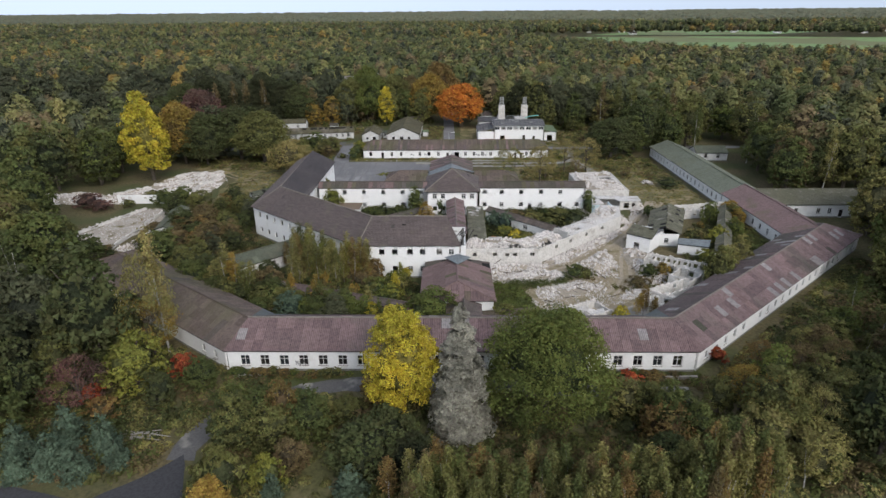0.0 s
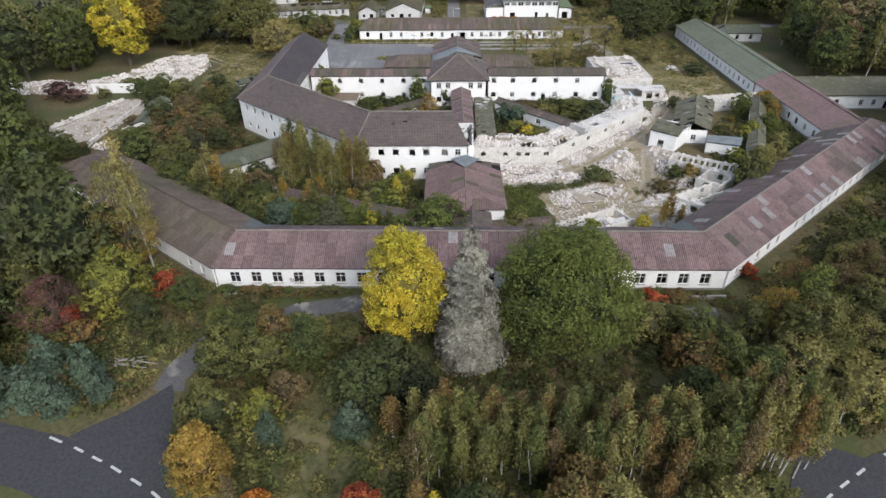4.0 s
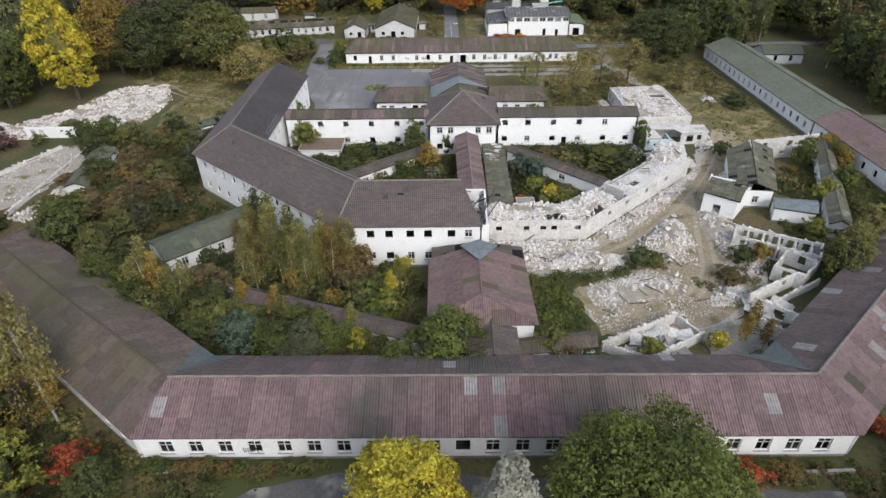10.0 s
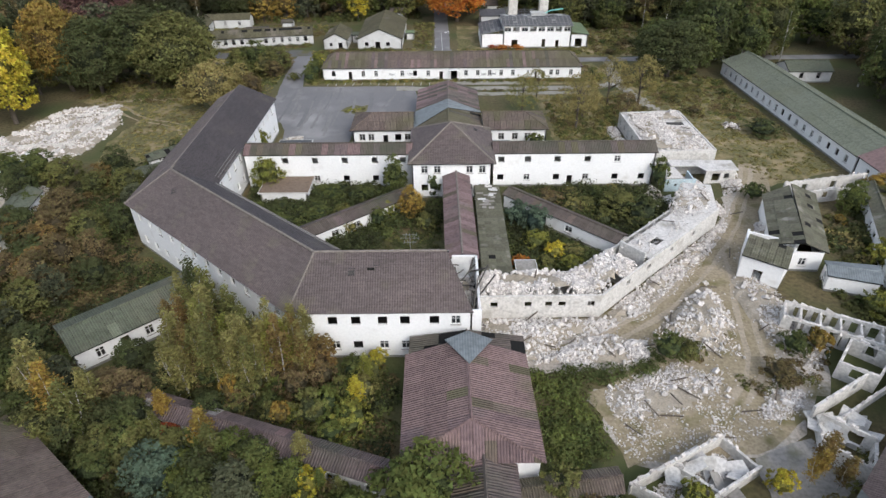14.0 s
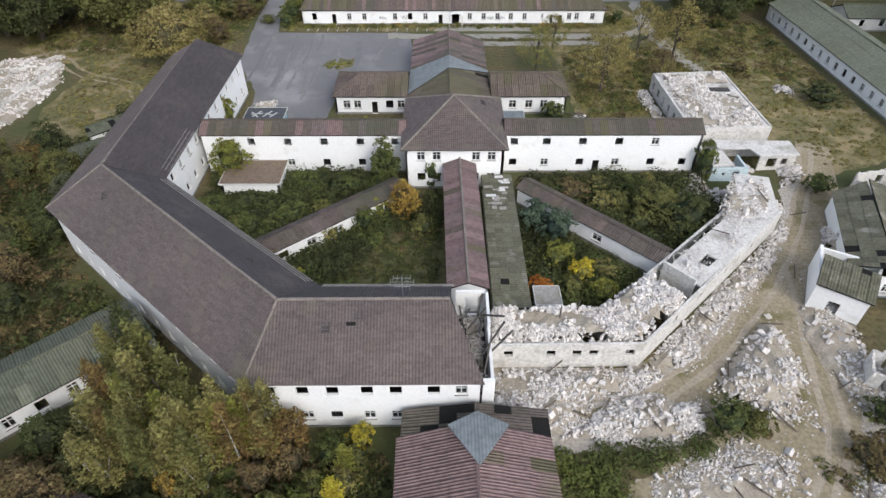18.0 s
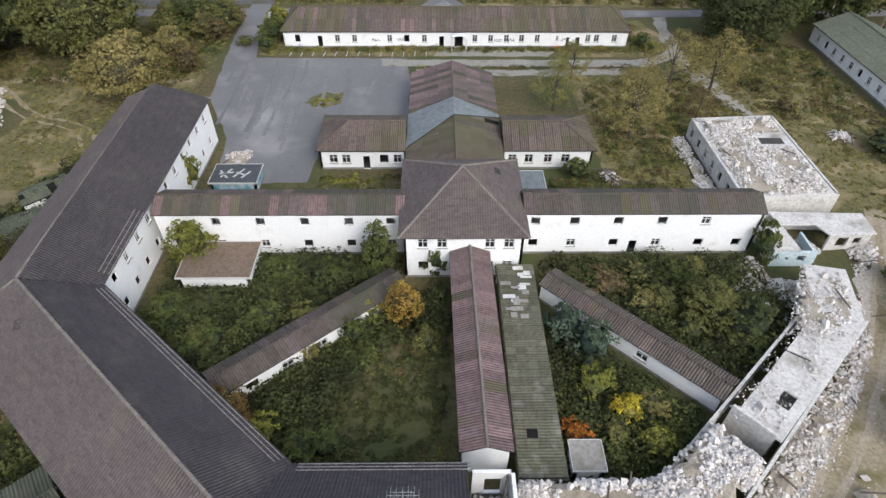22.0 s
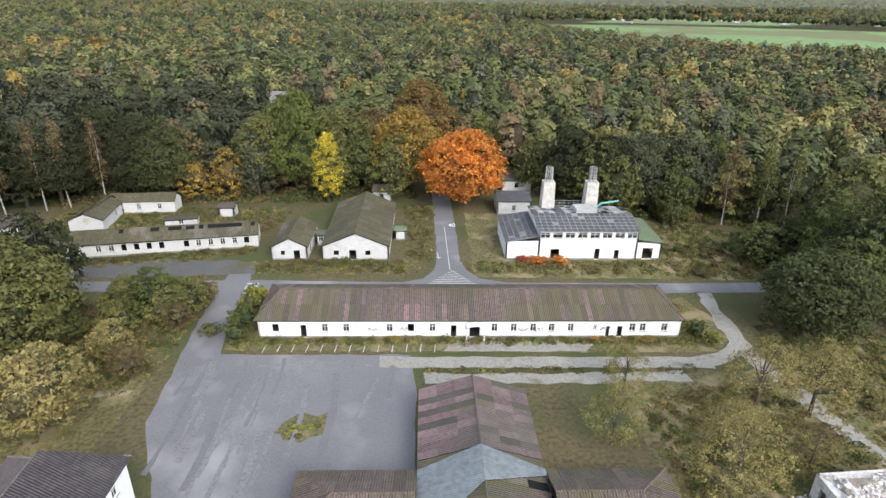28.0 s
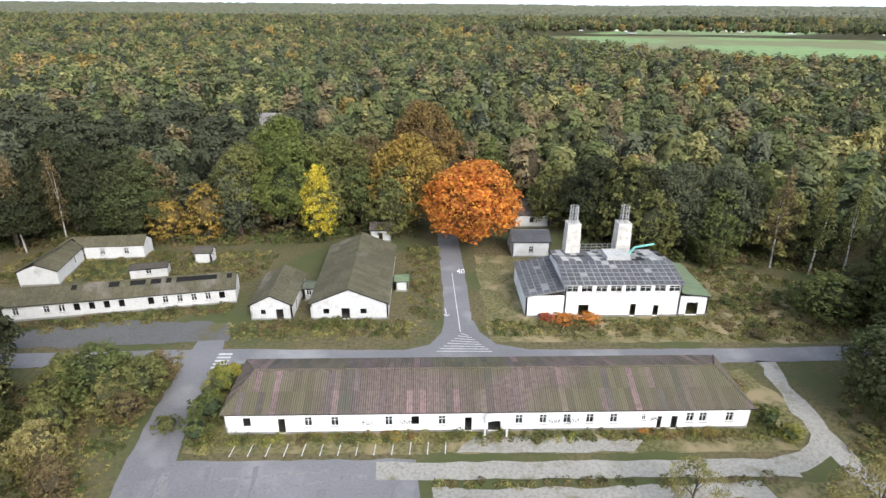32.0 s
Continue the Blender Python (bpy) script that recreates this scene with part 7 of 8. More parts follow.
for x, y, s in ((-72, 70, 1.1), (-80, 72, 1.15), (-90, 74, 1.2), (-104, 70, 1.2), (-112, 60, 1.2), (-122, 56, 1.2), (-98, 64, 1.0), (52, 62, 1.0), (44, 64, 1.1), (62, 60, 1.0), (36, 70, 1.1)):
    tree("oak", RNG.choice(["deep", "pine", "dark", "deep"]), x, y, s, s * RNG.uniform(0.95, 1.2), "at the forest edge")
for x, y in ((-100, 60), (-95, 62), (-88, 66), (-106, 54), (70, 52), (76, 48), (82, 46)):
    tree("birch", RNG.choice(["olive", "brown"]), x, y, 1.7, 1.9, "by the wood")
tree("oak", "dark", 62.6, 1.5, 1.15, 0.86, "beside the gravel path", 0)
tree("oak", "dark", 70.0, 10.0, 0.9, 0.8, "beside the lane", 1)
tree("broad", "leaf", -0.6, -127.3, 1.1, 0.64, "against the dining hall", 0)
for x, y, s, c in ((20, -25, 1.0, "khaki"), (31.2, -34.0, 1.35, "straw"), (25, -13.6, 0.8, "khaki"), (41.7, -19, 1.25, "straw"), (49.0, -19.8, 1.3, "straw"), (43.6, -28.9, 0.7, "brown"), (34, -27, 0.9, "straw")):
    tree("sparse", c, x, y, s, s, "on the dry meadow")
# birch grove by the road
for k in range(140):
    x = -1 + 40 * k / 140 + RNG.uniform(-0.6, 0.6)
    y = RNG.uniform(-174.2, -168.6) + (1.2 if x > 32 else 0)
    h = (0.76 if x < 28 else 0.95) * RNG.uniform(0.85, 1.1)
    tree("birch", RNG.choice(["olive", "khaki", "olive", "green", "olive", "olive", "brown", "rust"]), x, y, RNG.uniform(0.75, 1.05), h, "in the grove beside the road")
GARDEN = [
    ("column", "amber", -22.0, -174.6, 0.62, 0.5), ("young cone", "bluegreen", -25.4, -173.4, 0.90, 1.07), ("shrub", "olive", -24.0, -167.6, 1.5, 2.2), ("shrub", "orange", -16.2, -177.4, 0.8, 1.0), ("birch", "brown", -18.6, -177.2, 0.6, 0.5), ("broad", "red", -6.3, -178.0, 0.48, 0.5),
    ("birch", "rust", -0.6, -178.2, 0.8, 0.6), ("birch", "gold", 0.9, -178.6, 0.6, 0.5), ("shrub", "lime", 11.4, -179.0, 1.0, 1.7), ("shrub", "lime", 6.4, -179.2, 1.0, 1.0), ("shrub", "straw", 25.8, -177.6, 0.9, 1.3), ("birch", "rust", 22.8, -176.4, 0.7, 0.5), ("shrub", "olive", 33.0, -176.6, 1.2, 1.3),
    ("shrub", "lime", -18.8, -166.2, 1.1, 1.5), ("young cone", "bluegreen", -17.6, -168.4, 0.80, 0.98), ("broad", "brown", -16.8, -163.4, 0.52, 0.4), ("broad", "dark", -7.4, -163.4, 1.0, 0.6), ("broad", "deep", -2.4, -163.0, 0.85, 0.5), ("broad", "dark", -5.0, -160.4, 0.9, 0.6),
    ("birch", "rust", -3.9, -168.6, 0.95, 0.6), ("birch", "khaki", -1.4, -168.0, 0.9, 0.65), ("young cone", "bluegreen", -8.6, -167.0, 1.20, 0.98), ("broad", "olive", -25.0, -158.4, 0.72, 0.62), ("broad", "green", -22.4, -155.4, 0.7, 0.62), ("broad", "olive", -20.0, -158.6, 0.72, 0.6),
    ("broad", "khaki", -15.0, -153.4, 0.55, 0.34), ("broad", "olive", -10.6, -153.8, 0.55, 0.36), ("shrub", "khaki", -18.0, -151.6, 1.3, 1.0), ("shrub", "brown", -8.0, -156.2, 1.5, 1.2),
    ("broad", "lime", -44.2, -147.0, 0.98, 0.85), ("sparse", "wine", -50.6, -151.0, 1.1, 0.9), ("shrub", "red", -39.0, -142.6, 1.1, 1.2), ("shrub", "orange", -43.4, -144.8, 0.7, 0.9), ("shrub", "rust", -46.4, -153.0, 1.2, 0.9), ("shrub", "red", -50.0, -149.6, 1.0, 0.8), ("shrub", "red", 46.4, -137.8, 0.8, 0.7),
    ("shrub", "red", 31.0, -143.4, 0.9, 0.45), ("shrub", "rust", 35.0, -143.4, 0.9, 0.4), ("shrub", "red", 26.6, -143.2, 0.8, 0.4), ("broad", "olive", -56.5, -146.4, 0.9, 0.95), ("broad", "dark", -58.0, -153.0, 1.0, 1.0),
    ("young cone", "bluegreen", -47.0, -163.4, 1.25, 1.31), ("young cone", "bluegreen", -52.0, -162.0, 1.30, 1.39), ("young cone", "bluegreen", -43.2, -164.4, 1.10, 1.23), ("young cone", "bluegreen", -57.0, -165.0, 1.20, 1.07), ("young cone", "bluegreen", -48.0, -158.4, 1.30, 1.39), ("young cone", "bluegreen", -42.6, -159.4, 1.10, 1.23), ("young cone", "bluegreen", -50.3, -165.0, 0.90, 0.90), ("young cone", "bluegreen", -39.4, -162.6, 1.00, 1.15),
    ("shrub", "orange", 20.0, 29.6, 1.2, 0.45), ("shrub", "orange", 24.6, 29.8, 1.0, 0.4), ("shrub", "red", 17.0, 29.8, 0.9, 0.4),
    ("broad", "green", -51.0, 8.5, 1.1, 0.72), ("broad", "olive", -45.6, 8.0, 0.85, 0.62), ("broad", "olive", -56.0, 8.5, 0.9, 0.6), ("broad", "dark", -48.0, 5.4, 0.7, 0.5), ("shrub", "green", -82.0, -56.4, 1.6, 1.5), ("shrub", "olive", -88.0, -51.6, 1.3, 1.0), ("shrub", "wine", -104.0, -58.0, 2.0, 1.4), ("shrub", "green", -77.0, -58.0, 1.4, 1.3), ("broad", "dark", -59.4, 12.8, 0.5, 0.4), ("broad", "brown", -44.4, 12.0, 0.6, 0.45), ("broad", "green", 67.5, 30.0, 1.3, 0.72), ("broad", "dark", 74.0, 32.0, 1.1, 0.8), ("broad", "olive", 57.3, 52.0, 0.8, 0.6), ("shrub", "green", -35.0, -0.5, 1.0, 1.1), ("shrub", "green", -34.6, 4.0, 1.3, 1.3), ("shrub", "lime", -34.2, 9.0, 1.3, 1.6), ("shrub", "gold", -33.6, 12.4, 0.9, 0.8), ("shrub", "olive", -39.6, 1.6, 0.9, 0.6),
    ("shrub", "green", 42.0, 1.0, 0.8, 0.9), ("shrub", "lime", 43.4, -2.0, 0.8, 0.7), ("shrub", "dark", 71.0, -38.0, 2.0, 0.9),
    ("broad", "lime", -30.6, -62.8, 0.62, 0.62), ("broad", "green", -7.4, -64.6, 0.5, 0.66), ("broad", "amber", -4.2, -72.6, 0.5, 0.5), ("broad", "rust", -20.4, -86.4, 0.62, 0.5), ("shrub", "lime", -17.0, -87.4, 0.9, 1.1), ("shrub", "olive", -1.6, -76.4, 0.8, 1.0), ("shrub", "khaki", -14.0, -77.0, 0.9, 0.9), ("shrub", "lime", -8.0, -72.0, 0.8, 1.0),
    ("shrub", "green", -9.4, -75.4, 0.9, 1.1), ("shrub", "green", -0.4, -64.6, 0.9, 1.7), ("shrub", "orange", 13.0, -87.6, 0.8, 0.7), ("shrub", "gold", 18.6, -85.2, 0.8, 1.0), ("shrub", "lime", 16.0, -82.0, 1.1, 0.9), ("shrub", "bluegreen", 14.0, -75.0, 1.2, 1.4), ("shrub", "bluegreen", 16.4, -77.6, 1.2, 1.5), ("broad", "olive", 31.6, -72.0, 0.8, 0.4), ("shrub", "dark", 34.4, -74.6, 1.7, 1.4), ("shrub", "green", 30.0, -68.0, 1.0, 0.9), ("shrub", "khaki", 24.0, -70.4, 1.0, 0.8), ("shrub", "brown", 20.0, -67.4, 1.3, 0.7),
    ("shrub", "lime", 20.6, -88.6, 0.9, 0.9), ("birch", "rust", 38.6, -123.2, 0.85, 0.56), ("birch", "amber", 37.4, -124.4, 0.8, 0.46), ("birch", "rust", 40.0, -124.8, 0.75, 0.42), ("shrub", "gold", 34.1, -125.0, 0.7, 1.0), ("shrub", "lime", 25.1, -126.4, 0.8, 1.1),
    ("shrub", "green", 29.2, -106.0, 1.1, 0.9), ("shrub", "olive", 31.8, -106.2, 0.9, 0.7), ("shrub", "green", 45.1, -105.4, 1.0, 0.9), ("shrub", "amber", 48.1, -105.0, 0.8, 1.0), ("shrub", "lime", 59.7, -98.3, 1.1, 1.0), ("shrub", "brown", 41.6, -109.8, 1.2, 0.6),
    ("shrub", "gold", 9.2, -129.0, 0.8, 0.8), ("shrub", "olive", 12.8, -125.6, 1.2, 1.1), ("shrub", "brown", 14.8, -128.2, 1.0, 0.9), ("shrub", "green", 17.4, -128.0, 0.9, 0.8), ("shrub", "green", 1.0, -129.0, 0.7, 0.7), ("shrub", "gold", -11.4, -125.2, 1.0, 1.2), ("birch", "gold", -8.3, -114.2, 0.75, 0.42), ("birch", "lime", -7.4, -111.6, 0.7, 0.5), ("shrub", "lime", -8.6, -117.0, 1.1, 1.1), ("shrub", "lime", -15.0, -115.8, 0.7, 0.7), ("shrub", "red", -27.6, -118.8, 0.75, 0.9), ("broad", "bluegreen", -26.4, -124.0, 0.72, 0.46), ("birch", "amber", -28.4, -117.0, 0.9, 0.5),
    ("birch", "amber", -22.6, -120.8, 1.1, 0.62), ("birch", "olive", -21.4, -122.4, 1.0, 0.6), ("shrub", "green", -18.0, -123.6, 1.2, 1.4), ("birch", "khaki", -12.6, -122.4, 0.8, 0.5), ("shrub", "olive", -30.6, -121.0, 1.4, 1.4), ("shrub", "green", -33.4, -122.8, 1.3, 1.2), ("shrub", "green", -15.0, -125.4, 1.1, 1.0),
    ("birch", "amber", -39.4, -117.2, 1.4, 0.85), ("birch", "khaki", -41.8, -115.2, 1.4, 0.95), ("birch", "olive", -37.0, -118.6, 1.3, 0.75), ("birch", "khaki", -36.4, -116.0, 1.1, 0.7), ("broad", "khaki", -44.6, -112.6, 0.62, 0.56), ("shrub", "olive", -40.0, -120.4, 1.4, 1.2),
    ("birch", "rust", -29.6, -106.4, 1.0, 0.85), ("birch", "khaki", -31.6, -101.2, 1.0, 0.82), ("birch", "olive", -30.0, -103.0, 1.1, 0.75), ("birch", "rust", -32.8, -103.4, 0.9, 0.6), ("broad", "dark", -35.6, -108.6, 0.55, 0.42), ("shrub", "green", -44.6, -110.8, 1.4, 1.4), ("broad", "green", -49.0, -112.4, 0.7, 0.55), ("broad", "rust", -13.6, -108.4, 0.5, 0.48), ("shrub", "gold", -6.6, -108.2, 0.7, 1.0), ("shrub", "green", -9.0, -109.6, 1.0, 1.0), ("shrub", "green", -26.0, -110.4, 1.0, 1.0),
    ("broad", "green", -62.6, -101.0, 0.95, 0.7), ("broad", "olive", -53.4, -107.4, 0.7, 0.6), ("shrub", "olive", -57.0, -100.0, 1.2, 1.2), ("broad", "olive", -56.0, -92.0, 0.7, 0.5), ("broad", "rust", -60.0, -86.0, 0.6, 0.45), ("broad", "green", -66.0, -92.0, 0.7, 0.5), ("broad", "olive", -70.0, -60.0, 0.8, 0.5), ("broad", "brown", -64.0, -72.0, 0.8, 0.5), ("broad", "olive", -56.0, -64.0, 0.7, 0.45),
    ("broad", "green", -75.6, -57.8, 0.72, 0.55), ("shrub", "green", -71.4, -70.0, 1.3, 1.2), ("shrub", "brown", -73.4, -79.0, 1.4, 0.9), ("shrub", "olive", -72.2, -88.4, 1.2, 1.0), ("broad", "dark", -70.0, -76.0, 0.5, 0.4), ("shrub", "wine", -98.5, -60.4, 1.6, 1.0), ("shrub", "olive", -92.0, -58.0, 1.0, 0.8), ("shrub", "green", 56.6, -67.0, 1.0, 1.0), ("shrub", "lime", 66.6, -88.0, 1.2, 1.6), ("broad", "olive", 57.4, -111.0, 0.75, 0.75), ("broad", "khaki", 64.8, -103.0, 0.6, 0.7), ("broad", "khaki", 60.0, -107.0, 0.6, 0.7),
    ("shrub", "olive", -38.6, -41.0, 0.9, 1.6), ("shrub", "lime", -35.8, -47.0, 0.9, 1.7), ("shrub", "olive", -33.0, -55.4, 1.6, 0.8), ("shrub", "green", 20.6, -45.2, 1.0, 1.1), ("shrub", "green", 16.4, -50.0, 0.9, 1.0), ("shrub", "green", 40.9, -62.6, 0.9, 1.9),
]
for k in range(26):
    x, y = RNG.uniform(-64, -45), RNG.uniform(-14, 13)
    tree(RNG.choice(["shrub", "shrub", "broad"]), RNG.choice(["green", "olive", "brown", "dark", "khaki", "straw"]), x, y, RNG.uniform(0.45, 0.9), RNG.uniform(0.35, 0.7), "in the brush beside the asphalt yard")
for k in range(22):
    x, y = (RNG.uniform(48, 72), RNG.uniform(22, 40)) if k % 2 else (RNG.uniform(50, 74), RNG.uniform(-26, 10))
    tree("shrub", RNG.choice(["green", "olive", "brown", "khaki", "khaki"]), x, y, RNG.uniform(0.5, 0.9), RNG.uniform(0.3, 0.6), "in the rough grass east of the path")
for kind, colour, x, y, s, sz in GARDEN:
    tree(kind, colour, x, y, s, sz, "among the derelict buildings")
for k in range(36):
    tree("birch", RNG.choice(["olive", "khaki", "khaki", "rust", "lime"]), RNG.uniform(-29, -14), RNG.uniform(-114, -107.4), RNG.uniform(0.75, 1.1), RNG.uniform(0.6, 0.95), "in the overgrown court")
for k in range(26):
    x = -31 + k * 1.05 if k < 18 else 23 + (k - 18) * 2.1
    tree("shrub", RNG.choice(["green", "olive", "leaf", "rust", "brown"]), x + RNG.uniform(-0.4, 0.4), -142.7 + RNG.uniform(-0.5, 0.4), RNG.uniform(0.35, 0.65), RNG.uniform(0.25, 0.55), "against the barrack wall")
for k in range(64):
    x = RNG.uniform(-35, -6)
    arc = -111.6 - 0.34 * (x + 37)
    y = RNG.uniform(arc + 2.0, -107.8) if k % 3 else RNG.uniform(-127.6, arc - 5.4)
    if arc + 2.0 < -107.8 and not inside(x, y, COURT_GRASS):
        tree("shrub", RNG.choice(["olive", "khaki", "green", "brown", "olive", "leaf", "amber"]), x, y, RNG.uniform(0.6, 1.1), RNG.uniform(0.6, 1.5), "in the overgrown court")
for k in range(44):
    x = -47 + 42 * k / 44 + RNG.uniform(-0.8, 0.8)
    arc = -111.6 - 0.34 * (x + 37)
    tree(RNG.choice(["broad", "broad", "birch", "shrub"]), RNG.choice(["dark", "green", "dark", "brown", "green", "leaf", "olive"]), x, arc - RNG.uniform(4.6, 8.0) - (2.5 if x < -38 else 0), RNG.uniform(0.42, 0.62), RNG.uniform(0.34, 0.5), "along the curving walkway")
for k in range(22):
    west = k < 13
    x = -21 + 1.2 * k if west else 14 + 2.6 * (k - 13)
    tree("shrub", RNG.choice(["green", "leaf", "dark", "green"] if west else ["olive", "brown", "green", "khaki"]), x + RNG.uniform(-0.5, 0.5), RNG.uniform(-67.0, -64.2), RNG.uniform(0.7, 1.1), RNG.uniform(0.5, 0.95) if west else RNG.uniform(0.3, 0.6), "against the connecting wing")
for k in range(26):
    x, y = RNG.choice([(-30, -72), (-27, -77), (-20, -72), (-14, -67), (-20, -65), (-26, -70), (-33, -68), (-15, -73), (-17, -90), (-12, -88), (-22, -79)])
    tree("shrub", RNG.choice(["green", "dark", "green", "olive", "leaf"]), x + RNG.uniform(-1.6, 1.6), y + RNG.uniform(-1.2, 1.2), RNG.uniform(0.9, 1.4), RNG.uniform(0.45, 0.9), "in the inner court")
for k in range(16):
    x, y = RNG.choice([(22, -66), (28, -66), (33, -68), (36, -72), (30, -74), (34, -77), (26, -70), (17, -88), (20, -84)])
    tree("shrub", RNG.choice(["olive", "brown", "green", "dark", "khaki"]), x + RNG.uniform(-1.6, 1.6), y + RNG.uniform(-1.0, 1.0), RNG.uniform(0.8, 1.3), RNG.uniform(0.35, 0.75), "in the inner court")
for k in range(30):
    x, y = RNG.choice([(-60, -158), (-55, -150), (-50, -144), (-46, -142), (-60, -142), (-66, -134), (-40, -150), (-36, -146)] if k % 2 else [(-58, -103), (-50, -108), (-47, -119), (-52, -112), (-42, -123), (-35, -125), (-24, -127), (-19, -127)])
    tree(RNG.choice(["broad", "shrub", "broad"]), RNG.choice(["green", "dark", "olive", "pine", "khaki"]), x + RNG.uniform(-2, 2), y + RNG.uniform(-1, 2), RNG.uniform(0.5, 0.75), RNG.uniform(0.4, 0.55), "beside the west arm")
for k in range(34):
    x, y = RNG.choice([(-74, -63), (-64, -82), (-64, -68), (-54, -83), (-54, -76), (-55, -92), (-64, -92), (-56, -101), (-62, -76), (-60, -60), (-57, -88)])
    tree(RNG.choice(["broad", "broad", "shrub", "birch"]), RNG.choice(["dark", "green", "dark", "brown", "olive", "rust", "brown"]), x + RNG.uniform(-2.5, 2.5), y + RNG.uniform(-4, 4), RNG.uniform(0.6, 0.85), RNG.uniform(0.4, 0.62), "in the brush west of the main building")
for k in range(40):
    x, y = RNG.uniform(-27, 38), RNG.uniform(-162, -149.5)
    if k % 3 == 0:
        x, y = RNG.uniform(2, 34), RNG.uniform(-180, -175.5)
    if not -16.5 < x < -8.5 and not (y > -158 and -6 < x < 24):
        tree(RNG.choice(["shrub", "shrub", "broad"]), RNG.choice(["olive", "khaki", "green", "dark", "rust", "lime"]), x, y, RNG.uniform(0.5, 0.9) * (1 if k % 3 else 0.8), RNG.uniform(0.45, 0.75), "in the thicket by the drive")
for k in range(16):
    x, y = RNG.choice([(14, -149), (28, -152), (34, -155), (38, -158), (20, -160), (10, -161), (40, -164)])
    tree("broad", RNG.choice(["dark", "olive", "green", "khaki"]), x + RNG.uniform(-3, 3), y + RNG.uniform(-2, 1), RNG.uniform(0.5, 0.75), RNG.uniform(0.4, 0.6), "in the thicket by the drive")
for k in range(20):
    x, y = RNG.choice([(46, -163), (50, -160), (55, -157), (58, -150), (62, -146), (66, -139), (52, -152), (48, -156)])
    tree(RNG.choice(["broad", "broad", "birch"]), RNG.choice(["olive", "dark", "green", "khaki", "olive"]), x + RNG.uniform(-2, 3), y + RNG.uniform(-2.5, 2.5), RNG.uniform(0.55, 0.85), RNG.uniform(0.42, 0.66), "in the wood by the east drive")
for k in range(18):
    tree(RNG.choice(["sparse", "sparse", "broad"]), RNG.choice(["rust", "brown", "khaki", "amber", "olive", "olive"]), RNG.uniform(43.5, 62), RNG.uniform(-160, -139), RNG.uniform(0.6, 0.95), RNG.uniform(0.6, 0.95), "in the brown thicket east of the drive")


PICK = random.Random(41)
for x, y, c, k, w, h in ((-31, -98.6, "dark", "birch", 1.2, 0.85), (-28.2, -101.8, "olive", "birch", 1.3, 0.9), (-27.0, -105.6, "khaki", "birch", 1.3, 0.92), (-24.4, -104.6, "olive", "birch", 1.2, 0.85), (-25.8, -108.4, "rust", "birch", 1.1, 0.78), (-22.0, -107.6, "olive", "birch", 1.2, 0.8), (-19.6, -108.4, "rust", "birch", 1.0, 0.68), (-29.6, -109.0, "khaki", "birch", 1.2, 0.85)):
    tree(k, c, x, y, w, h, "against the corner of the main building")
for x, y in ((-36, -113), (-33, -115), (-39, -111), (-30, -112), (-34, -110), (-27, -113), (-42, -113), (-37, -116), (-31, -117), (-24, -116)):
    tree(PICK.choice(["shrub", "broad"]), PICK.choice(["dark", "pine", "brown", "dark"]), x + PICK.uniform(-1, 1), y + PICK.uniform(-1, 1), PICK.uniform(0.5, 0.75), PICK.uniform(0.35, 0.55), "in the overgrown court")
for x, y in ((72.5, -84), (75.5, -80), (77, -75), (77.4, -70.5), (72, -88), (69.5, -92), (66.5, -96), (75, -86.5), (77.6, -66.4), (70.6, -71), (67.4, -76), (68, -82)):
    tree(PICK.choice(["shrub", "broad"]), PICK.choice(["green", "lime", "leaf", "olive", "amber"]), x + PICK.uniform(-0.7, 0.7), y + PICK.uniform(-0.8, 0.8), PICK.uniform(0.42, 0.62), PICK.uniform(0.36, 0.5), "between the east walkway and the barrack")
for x, y in ((-79, -92), (-83, -91), (-87, -90), (-91, -88), (-81, -96), (-86, -95), (-77, -95), (-94, -84)):
    tree(PICK.choice(["broad", "shrub"]), PICK.choice(["dark", "green", "brown", "olive"]), x + PICK.uniform(-1, 1), y + PICK.uniform(-1, 1), PICK.uniform(0.6, 0.8), PICK.uniform(0.4, 0.55), "by the west rubble bank")
for x, y, h in ((-50.6, -78, 0.5), (-51.2, -86, 0.5), (-48.8, -91.5, 0.48), (-52.0, -70, 0.5), (-51.4, -62, 0.45), (-53.0, -95.0, 0.5)):
    tree("broad", PICK.choice(["dark", "brown", "pine"]), x, y, 0.6, h, "in the thicket behind the main building")


